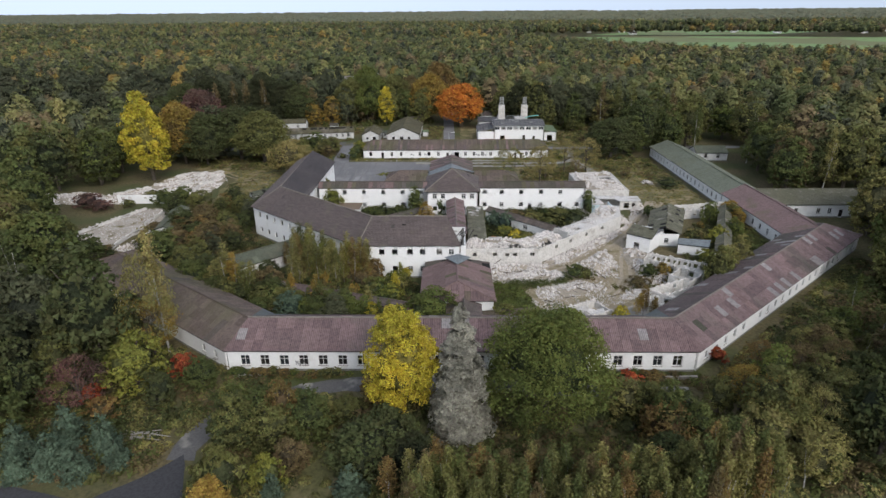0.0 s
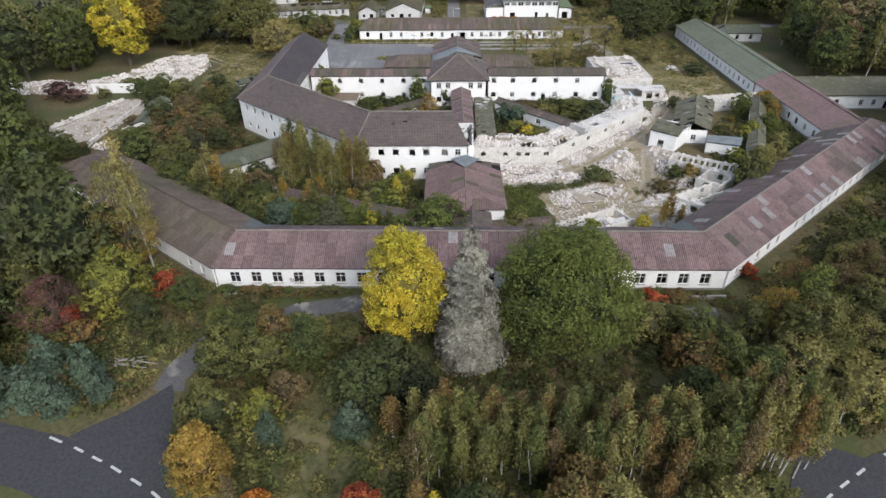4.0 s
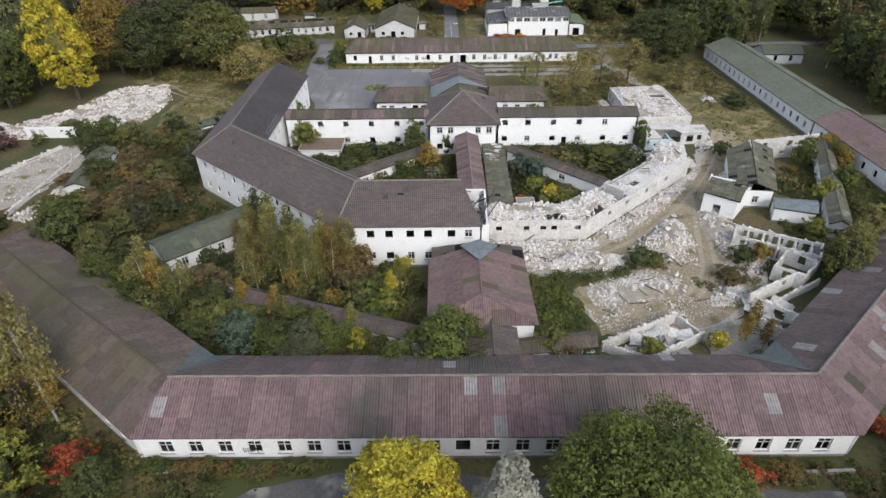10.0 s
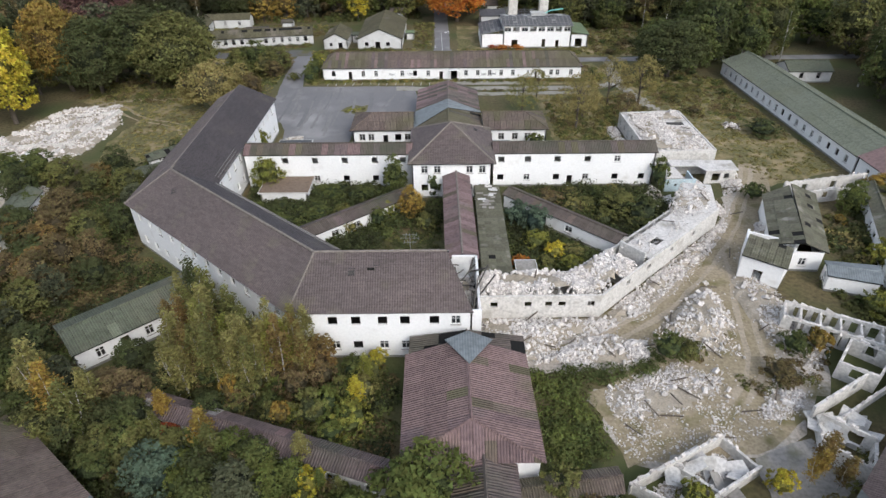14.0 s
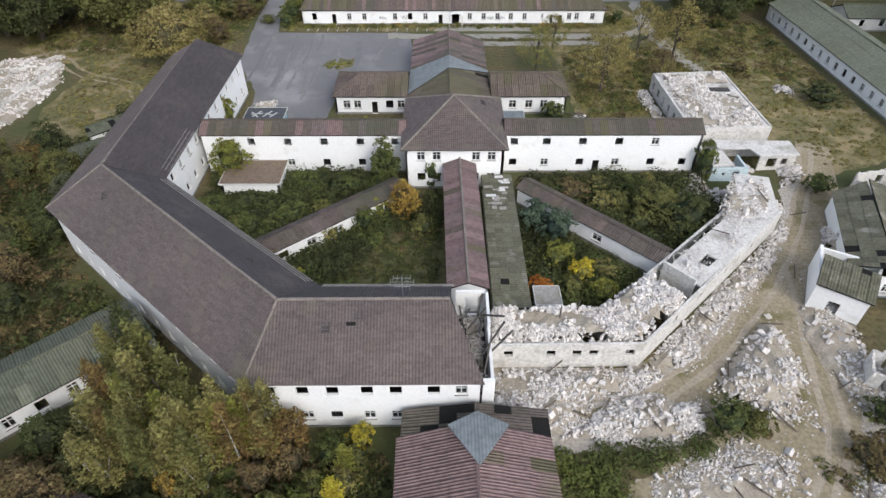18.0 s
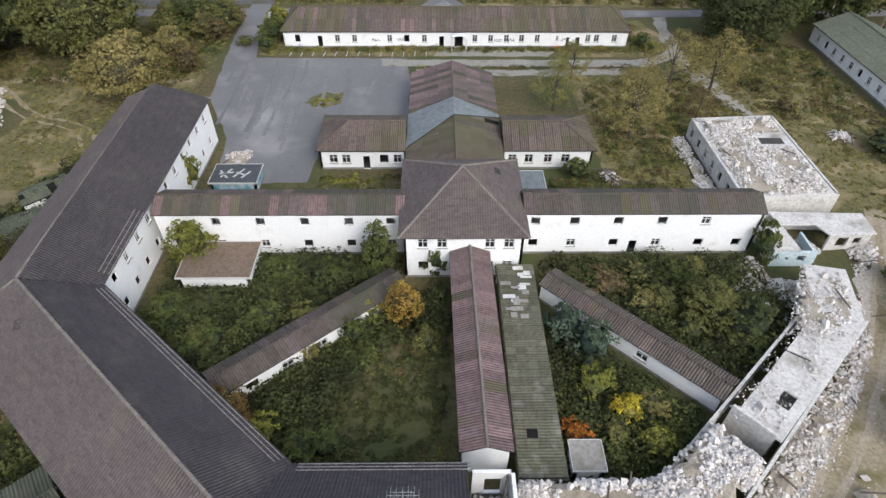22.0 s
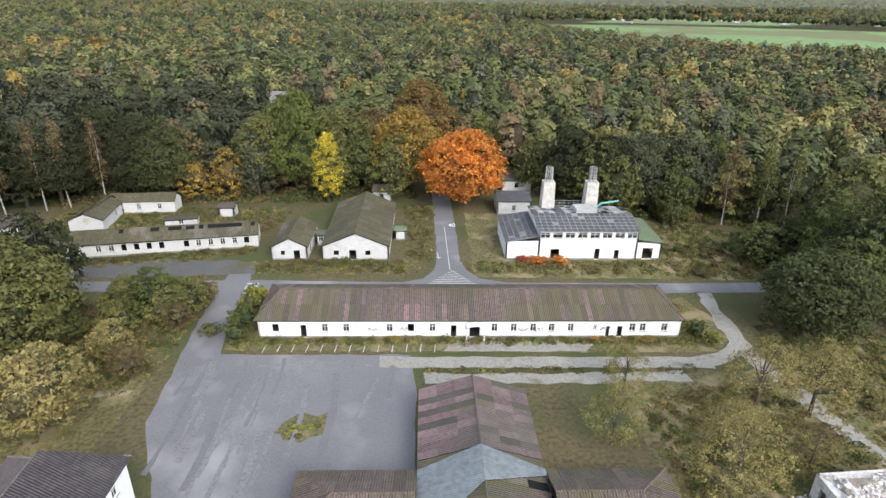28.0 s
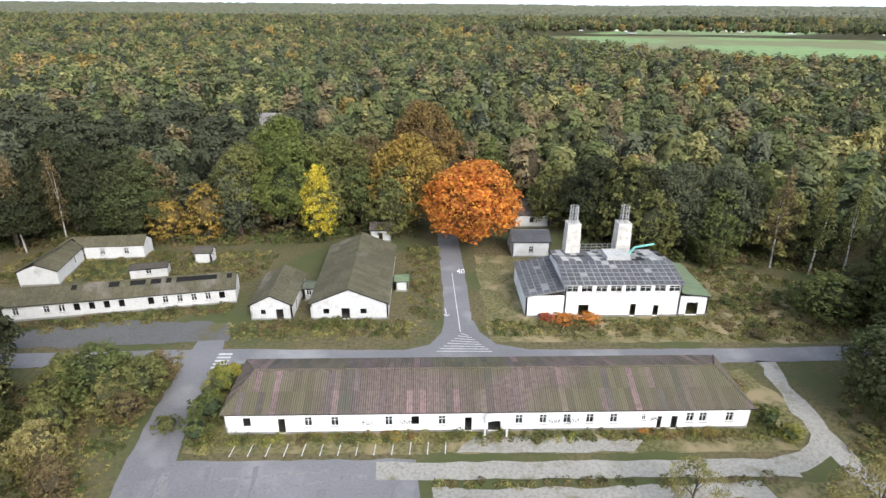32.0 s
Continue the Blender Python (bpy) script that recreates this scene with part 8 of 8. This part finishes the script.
# ---- undergrowth, joined ----
def undergrowth(label, polys, colours, per_m2, size=0.42, low=0.3, high=1.6, seed=1, bare=()):
    rng = np.random.default_rng(seed)
    bags = {c: [] for c in colours}
    for poly in polys:
        xs, ys = [p[0] for p in poly], [p[1] for p in poly]
        n = int((max(xs) - min(xs)) * (max(ys) - min(ys)) * per_m2)
        for _ in range(n):
            x, y = rng.uniform(min(xs), max(xs)), rng.uniform(min(ys), max(ys))
            if not inside(x, y, poly) or any(inside(x, y, q) for q in bare):
                continue
            f = noise.noise((x * 0.12, y * 0.12, seed)) * 0.5 + 0.5
            h = low + (high - low) * f * rng.uniform(0.5, 1.2)
            r = h * rng.uniform(0.7, 1.1) + 0.3
            m = int(16 + 34 * r)
            p = unit(rng, m)
            p[:, 2] = np.abs(p[:, 2])
            at = np.array([x, y, 0.0]) + p * np.array([r, r, h]) * rng.uniform(0.7, 1.05, (m, 1))
            c = colours[int((noise.noise((x * 0.07, y * 0.07, seed + 5)) * 0.7 + 0.5 + rng.uniform(-0.25, 0.25)) * len(colours)) % len(colours)]
            bags[c].append(leaves(rng, at, p + np.array([0, 0, 0.4]), size * 1.1))
    for c, bag in bags.items():
        if bag:
            tagged(new("undergrowth", leaf_mesh("undergrowth", np.concatenate(bag), LEAF[c])), f"{COLOUR_WORDS[c]} {label}", "undergrowth", kind="stuff")


for _x, _y, _z, _a in HATCHES:
    hatch(_x, _y, _z, _a)
antenna(-2.6, -98.9, 11.0)
DRIVE_GRASS = [(-17, -181), (-8, -182), (-9.5, -170), (-10.5, -160), (-15, -159), (-14, -170)]
for k in range(46):
    x, y = RNG.uniform(-28, 42), RNG.uniform(-164, -150)
    if not (y > -159 and -12 < x < 24) and not -16 < x < -9:
        tree(RNG.choice(["broad", "shrub", "shrub", "birch"]), RNG.choice(["olive", "dark", "green", "khaki", "olive"]), x, y, RNG.uniform(0.5, 0.85), RNG.uniform(0.4, 0.7), "in the thicket by the drive")
undergrowth("bramble undergrowth in the courts", [
    [(-33, -74), (-12, -92), (0.5, -92), (0.5, -68), (-6, -70), (-22, -84), (-24, -82), (-8, -66), (-33, -62)],
    [(-33, -62.6), (-8, -66), (-5.4, -66.6), (-5.4, -62.6), (-33, -62.4)], [(12, -63), (38, -63), (42, -71), (31, -82), (16, -68)], [(11.6, -71), (11.6, -92), (18, -92.6), (26, -86)]], ["green", "dark", "deep", "dark", "green", "deep"], 1.25, 0.24, 0.4, 2.8, 3, [[(-15, -90), (0, -92), (1, -74), (-7, -77)]])
undergrowth("grass and weeds in the court clearing", [[(-15, -90), (0.4, -92), (1, -74), (-7, -77)]], ["brown", "dark", "olive", "dark", "brown"], 1.6, 0.16, 0.1, 0.5, 18)
undergrowth("thicket between the wings", [
    [(-65, -99), (-49, -80), (-18, -108), (-4, -108), (-4, -122), (-20, -117), (-38, -111), (-40, -112), (-30, -98), (-47, -108), (-37, -116), (-20, -122), (-4, -127), (-4, -129), (-28, -129), (-64, -102)]],
    ["dark", "green", "brown", "deep", "green", "dark"], 0.85, 0.25, 0.3, 2.2, 4, [COURT_GRASS])
undergrowth("brush west of the main building", [[(-50, -40), (-50, -82), (-64, -98), (-72, -90), (-68, -62), (-60, -58), (-56, -40)]], ["brown", "dark", "green", "deep", "dark"], 0.6, 0.28, 0.5, 2.6, 5)
undergrowth("ivy and brush beside the dining hall", [[(12, -109), (17, -110), (19, -121), (12, -122)], [(16, -109), (27, -107.6), (27, -108.6), (18, -111)]], ["green", "leaf", "green"], 1.9, 0.2, 0.5, 1.7, 6)
undergrowth("brush among the rubble heaps", [[(27, -107.2), (33.4, -107), (32, -104.8), (28, -105.2)], [(41.2, -107.8), (47.5, -102.4), (50, -106.4), (44.8, -110.8), (41, -112)], [(36, -110), (40, -109), (40.5, -112), (37, -112.5)]], ["olive", "brown", "green"], 0.5, 0.22, 0.2, 0.9, 12)
undergrowth("thicket before the front barrack", [[(-60, -166), (-36, -165), (-33, -156), (-29, -149), (-20, -145), (-32, -142.4), (-46, -133), (-60, -128), (-75, -112), (-90, -130), (-80, -165)],
            [(-27, -173), (-14, -180), (3, -181.4), (24, -180.6), (33, -175), (38, -168), (39.6, -150), (30, -148.5), (8, -147), (-20, -149), (-28, -153), (-29, -162)],
            [(44, -167), (44, -143), (66, -122), (95, -95), (100, -110), (80, -150), (60, -166)]], ["olive", "brown", "green", "dark", "khaki", "olive", "green"], 0.66, 0.26, 0.25, 1.9, 7, [DRIVE_GRASS, *DRIVE_CLEAR])
undergrowth("bushes along the front barrack wall", [[(-33, -142.4), (-4, -141.8), (-6, -143.4), (-20, -145.4), (-30, -149)], [(22, -141.8), (42, -142), (44, -146), (39, -145.4), (26, -144.6)]], ["green", "olive", "brown", "leaf", "rust"], 0.9, 0.22, 0.2, 1.0, 16, DRIVE_CLEAR)
undergrowth("brush before the low barrack", [[(-98, 24.0), (-42, 34.4), (-41, 36.6), (-99, 26.4)], [(-34, 27.6), (-12, 27.6), (-12, 30), (-34, 30)]], ["olive", "green", "brown", "dark"], 0.7, 0.26, 0.3, 1.5, 19)
undergrowth("brush round the rear houses", [[(-98, 22), (-42, 32.6), (-41, 35), (-99, 25.4)], [(-38, 25), (-8, 25), (-8, 30), (-38, 30)], [(-98, 46), (-40, 47), (-38, 62), (-92, 62)], [(-8, 32), (-3, 30), (-2, 64), (-9, 64)], [(5, 25), (46, 24), (46, 30), (5, 30)], [(-36, -1.6), (40, -1.8), (40, -0.4), (-36, -0.4)], [(-4, -8.4), (38, -8.6), (38, -9.4), (-4, -9.4)], [(26, -16), (46, -12), (54, -28), (40, -32), (36, -50), (27, -44)]], ["olive", "brown", "khaki", "green", "straw"], 0.75, 0.2, 0.15, 1.15, 17)
undergrowth("rough grass and brush by the road", [[(-64, -175), (-30, -187), (-12, -193.6), (20, -193.6), (54, -178), (70, -174), (70, -206), (-64, -206)], DRIVE_GRASS, COURT_GRASS], ["olive", "khaki", "olive", "straw"], 0.4, 0.2, 0.1, 0.9, 13)
undergrowth("brush west of the asphalt yard", [[(-45, 15), (-44, -6), (-48, -14), (-70, -16), (-92, -12), (-90, 4), (-66, 14)], [(48, 22), (70, 22), (84, 36), (60, 53), (48, 50)], [(50, -2), (58, -28), (76, -30), (76, -2), (60, 12)]], ["olive", "khaki", "brown", "green", "khaki"], 0.6, 0.22, 0.15, 1.2, 15)
undergrowth("weeds round the east ruins", [[(56, -93), (66, -74), (75, -68), (64, -98), (58, -103)], [(66, -98), (80, -70), (80, -88), (48, -118), (46, -122), (40, -127), (36, -129), (54, -112)]], ["green", "olive", "dark", "straw"], 0.5, 0.3, 0.3, 1.8, 8)
undergrowth("tufts of dry grass on the meadows", [[(26, -56), (26, -12), (46, -12), (76, -2), (78, -56), (62, -60), (56, -30)], [(-50, -36), (-50, -60), (-70, -40), (-70, -26), (-90, -14), (-48, -10)], [(-36, -1), (-36, 15), (-33, 15), (-33, -1)],
            [(-40, 24), (-5, 24), (-5, 30), (-40, 30)], [(6, 24), (70, 22), (70, 30), (6, 30)], [(-60, -174), (-30, -184), (-12, -192), (20, -192), (54, -176), (56, -200), (-60, -200)], [(-44, 22), (-44, -10), (-66, -16), (-70, 12)],
            [(-27, -53), (-5, -48), (-5, -54), (-33, -54)]], ["straw", "khaki", "straw", "khaki", "brown"], 0.7, 0.16, 0.05, 0.32, 9)
undergrowth("autumn creeper along the rear barrack", [[(-22, -0.6), (-6, -0.6), (-6, 0.3), (-22, 0.3)], [(24, -0.8), (36, -0.8), (36, 0.3), (24, 0.3)]], ["amber", "khaki", "rust", "orange"], 1.6, 0.2, 0.2, 1.1, 10)
undergrowth("weeds along the foot of the rear barrack", [[(-32, -1.4), (39, -1.4), (39, 0.2), (-32, 0.2)], [(-34.6, -3), (-32.2, -3), (-32.2, 14), (-35.4, 14)], [(39.4, -2), (43.4, -1), (42.6, 12), (39.6, 13)]], ["khaki", "olive", "green", "lime", "brown"], 1.0, 0.18, 0.2, 1.2, 20)
undergrowth("weeds and brambles behind the cross wing", [[(-33, -55.6), (-5, -55.6), (-5, -47), (-18, -46.6), (-26, -49.4), (-33, -49.4)], [(10, -55.6), (38, -55.6), (30, -46), (24, -44), (15, -46.6), (15, -54)]], ["green", "olive", "khaki", "green", "brown"], 0.9, 0.2, 0.15, 1.1, 21)
undergrowth("weeds growing through the yard", [[(-23.4, -22.4), (-18, -19.4), (-17.8, -22.8), (-21.5, -23.8)], [(-18, -46), (-6, -46), (-6, -44), (-18, -44)]], ["lime", "olive"], 0.8, 0.3, 0.1, 0.5, 11)


# ---- forest ----
CLEAR = [(-62, -166), (-48, -152), (-56, -132), (-84, -110), (-88, -96), (-100, -84), (-112, -70), (-136, -60), (-136, -44), (-112, -40), (-104, -14), (-84, 0), (-66, 0), (-64, 10), (-120, 16), (-122, 50), (-92, 66), (-58, 66), (-30, 66), (-7, 70),
         (-5, 200), (4, 200), (6, 72), (28, 72), (30, 56), (60, 54), (86, 40), (74, 22), (68, 0), (74, 4), (95, 8), (98, 9), (98, 26), (120, 26), (120, 8), (104, 2), (102, -48), (155, -50), (155, -72), (102, -72),
         (100, -98), (68, -126), (50, -142), (46.5, -162), (200, -150), (200, -230), (-200, -230), (-200, -170)]
FIELD = [(92, 905), (110, 700), (170, 560), (250, 410), (420, 370), (900, 340), (2200, 900), (1500, 1050), (700, 830), (400, 920)]
FIELD2 = [(250, 980), (600, 960), (900, 1180), (500, 1240)]
M_FIELD = mat("winter_crop", (0.20, 0.30, 0.11), 0.95, (0.17, 0.25, 0.10), 0.004, 0.1, 0.5, 0.0, stain=(0.15, 0.16, 0.07), stain_scale=0.006, stain_lo=0.5, stain_hi=0.56)
patch("field", "bright green winter crop field", FIELD, 0.10, M_FIELD, "field", 3.0, 20.0)
patch("field", "bright green far field", FIELD2, 0.10, M_FIELD, "field", 3.0, 20.0)


def spot(rng, x0, x1, y0, y1, gap):
    """Jittered grid of planting places."""
    nx, ny = int((x1 - x0) / gap), int((y1 - y0) / gap)
    gx, gy = np.meshgrid(np.arange(nx), np.arange(ny))
    gx = x0 + (gx.ravel() + 0.5 + rng.uniform(-0.42, 0.42, nx * ny)) * gap
    gy = y0 + (gy.ravel() + 0.5 + rng.uniform(-0.42, 0.42, nx * ny)) * gap
    return gx, gy


def woodland(label, places, templates, colours, weights, seed, size=(0.75, 1.2)):
    """Many crowns joined into one mesh for each colour."""
    rng = np.random.default_rng(seed)
    bags = {c: [] for c in colours}
    for x, y in places:
        f = noise.noise((x * 0.011, y * 0.011, 3.0)) * 0.35
        c = colours[int(np.searchsorted(np.cumsum(weights) / sum(weights), min(0.999, max(0, rng.random() + f * 0.6))))]
        # north-west stand gets its interior forest shade through the leaf colour
        if x < -40 and 40 < y < 170 and rng.random() < 0.8 and c != "amber":
            c = "deep"
        v, t, q = templates["pine" if c == "pine" else "leaf"][rng.integers(4)]
        a, s, sz = rng.uniform(0, 6.283), rng.uniform(*size), rng.uniform(*size)
        m = np.array([[math.cos(a) * s, math.sin(a) * s, 0], [-math.sin(a) * s, math.cos(a) * s, 0], [0, 0, sz]])
        at = np.array([x, y, 0.0])
        bags[c].append((v @ m + at, t, q @ m + at))
    for c, bag in bags.items():
        if bag:
            start = np.cumsum([0] + [len(v) for v, _, _ in bag[:-1]])
            v, t = np.concatenate([v for v, _, _ in bag]), np.concatenate([t + o for (_, t, _), o in zip(bag, start)])
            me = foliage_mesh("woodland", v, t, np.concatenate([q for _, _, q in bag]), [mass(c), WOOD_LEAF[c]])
            tagged(new("woodland", me), f"{COLOUR_WORDS[c]} {label}", "woodland", kind="stuff")


def grown(r, h0, h1, clumps, per, size, ball, cs):
    q, _ = crown_round(R5, r, h0, h1, clumps, per, size, spread=0.5, cs=cs, dome=0.8)
    return (*core(R5, r, h0, h1, ball, 0.6, 0.2), q)


R5 = np.random.default_rng(5)
MID = {"leaf": [grown(5.8, -0.5, 17.0, 40, 18, 0.78, ICO1, (0.2, 0.34)) for _ in range(4)], "pine": [grown(4.0, 1.0, 18.5, 34, 18, 0.66, ICO1, (0.24, 0.4)) for _ in range(4)]}
FAR = {"leaf": [grown(6.2, 3.0, 17.0, 14, 8, 1.35, ICO1, (0.28, 0.44)) for _ in range(4)], "pine": [grown(4.8, 5.0, 17.8, 11, 8, 1.2, ICO1, (0.3, 0.46)) for _ in range(4)]}
COLS = ["dark", "pine", "deep", "green", "olive", "brown", "khaki", "amber"]
WTS = [20, 14, 0, 20, 24, 13, 8, 2.2]
gx, gy = spot(R5, -330, 330, -190, 180, 9.2)
near, mid = [], []
for x, y in zip(gx, gy):
    if inside(x, y, CLEAR) or (88 < x < 109 and -14 < y < 9):
        continue
    edge = min(abs(x), 999) < 132 and y < 116 and any(inside(x + dx, y + dy, CLEAR) for dx, dy in ((15, 0), (-15, 0), (0, 15), (0, -15)))
    if y < -110 and abs(x) < 110:
        edge = True
    (near if edge else mid).append((x, y))
for x, y in near:
    if y < -172:
        continue
    kind = RNG.choice(["broad", "broad", "broad", "broad", "birch"])
    colour = RNG.choice(["dark", "green", "olive", "leaf", "green", "brown", "olive", "olive", "khaki"])
    if x > 40 and y < -100:
        colour = RNG.choice(["olive", "khaki", "leaf", "olive", "brown", "dark", "green"])
    if x < -50 and y < -118:
        colour = RNG.choice(["dark", "deep", "pine", "green", "olive"])
    if y > 0 and x < -40:
        colour = RNG.choice(["deep", "deep", "pine", "dark", "brown"])
    s = RNG.uniform(0.85, 1.2) * {"birch": 1.5}.get(kind, 1.36)
    if 40 < x < 90 and y < -100 and (x - 42) * 0.667 - (y + 141.3) * 0.745 < 20:
        s *= 0.42
    tree(kind, colour, x, y, s, s * RNG.uniform(0.95, 1.15), "at the forest edge")
keep = [(x, y) for x, y in mid if abs(x) < 75 + 0.8 * (y + 225)]
woodland("mixed woodland round the site", keep, MID, COLS, WTS, 21, (0.78, 1.35))
gx, gy = spot(R5, -1000, 1100, 180, 680, 10.3)
far = [(x, y) for x, y in zip(gx, gy) if not inside(x, y, FIELD) and abs(x) < 60 + 0.8 * (y + 225)]
woodland("distant mixed woodland", far, FAR, COLS, WTS, 22, (0.85, 1.2))
gx, gy = spot(R5, -1300, 1400, 680, 1350, 16.0)
far = [(x, y) for x, y in zip(gx, gy) if not inside(x, y, FIELD) and not inside(x, y, FIELD2) and abs(x) < 60 + 0.8 * (y + 225)]
woodland("far mixed woodland", far, FAR, COLS, WTS, 23, (1.1, 1.5))


def canopy():
    """Closed treetops from the far woods to the skyline."""
    rng = np.random.default_rng(9)
    rows, cols = 170, 380
    b = Build()
    ok = {}
    for j in range(rows):
        d = 1300 * (4850 / 1300) ** (j / (rows - 1))
        half = min(4850, 250 + d * 0.85)
        for i in range(cols):
            x = -half + 2 * half * i / (cols - 1) + rng.uniform(-0.4, 0.4) * half * 2 / cols
            y = d + rng.uniform(-0.4, 0.4) * d * 0.0074
            bare = inside(x, y, FIELD2) or inside(x, y, FIELD) or noise.noise((x * 0.0011, y * 0.0007, 8.0)) > 0.42
            z = 0.02 if bare else 5.0 + 13.0 * rng.random() ** 1.5 + 2.5 * noise.noise((x * 0.01, y * 0.01, 2.0))
            b.v.append((x, y, z))
    for j in range(rows - 1):
        for i in range(cols - 1):
            a = j * cols + i
            if max(b.v[a][2], b.v[a + 1][2], b.v[a + cols][2], b.v[a + cols + 1][2]) > 1:
                b.f.append((a, a + 1, a + cols + 1, a + cols))
                b.m.append(0)
    tagged(solo("far_forest", b, M_FAR, "dark green forest reaching the skyline", "forest", "stuff"))


# base colour lifted towards pale grey-green, with some distance haze in it
M_FAR = mat("far_forest", (0.115, 0.13, 0.088), 0.9, (0.125, 0.12, 0.075), 0.012, 0.12, 0.4, 0.0, stain=(0.13, 0.10, 0.05), stain_scale=0.02, stain_lo=0.6, stain_hi=0.75, spec=0.1)
canopy()
g2 = np.random.default_rng(4)
for k in range(16):
    x, y = g2.uniform(220, 900), g2.uniform(930, 1180)
    w = g2.uniform(6, 14)
    wing("farm_house", "small pale farmhouse by the far fields", [(x, y), (x + w, y)], [(x, y + 8), (x + w, y + 8)], 3.0, 6.0, M_SHEETB, ov=0.3, single=False, category="house")

undergrowth("brush along the forest edge", [[(-62, -164), (-50, -152), (-58, -130), (-86, -108), (-90, -94), (-112, -96), (-100, -130), (-90, -160)], [(48, -164), (51, -143), (70, -124), (102, -96), (116, -100), (90, -140), (70, -164)],
            [(-104, 62), (-60, 67), (-32, 67), (-8, 71), (-8, 78), (-60, 76), (-104, 74)], [(30, 58), (60, 55), (86, 42), (76, 24), (88, 24), (96, 40), (64, 64), (30, 70)]], ["olive", "dark", "green", "brown", "olive"], 0.2, 0.4, 0.8, 3.6, 14)
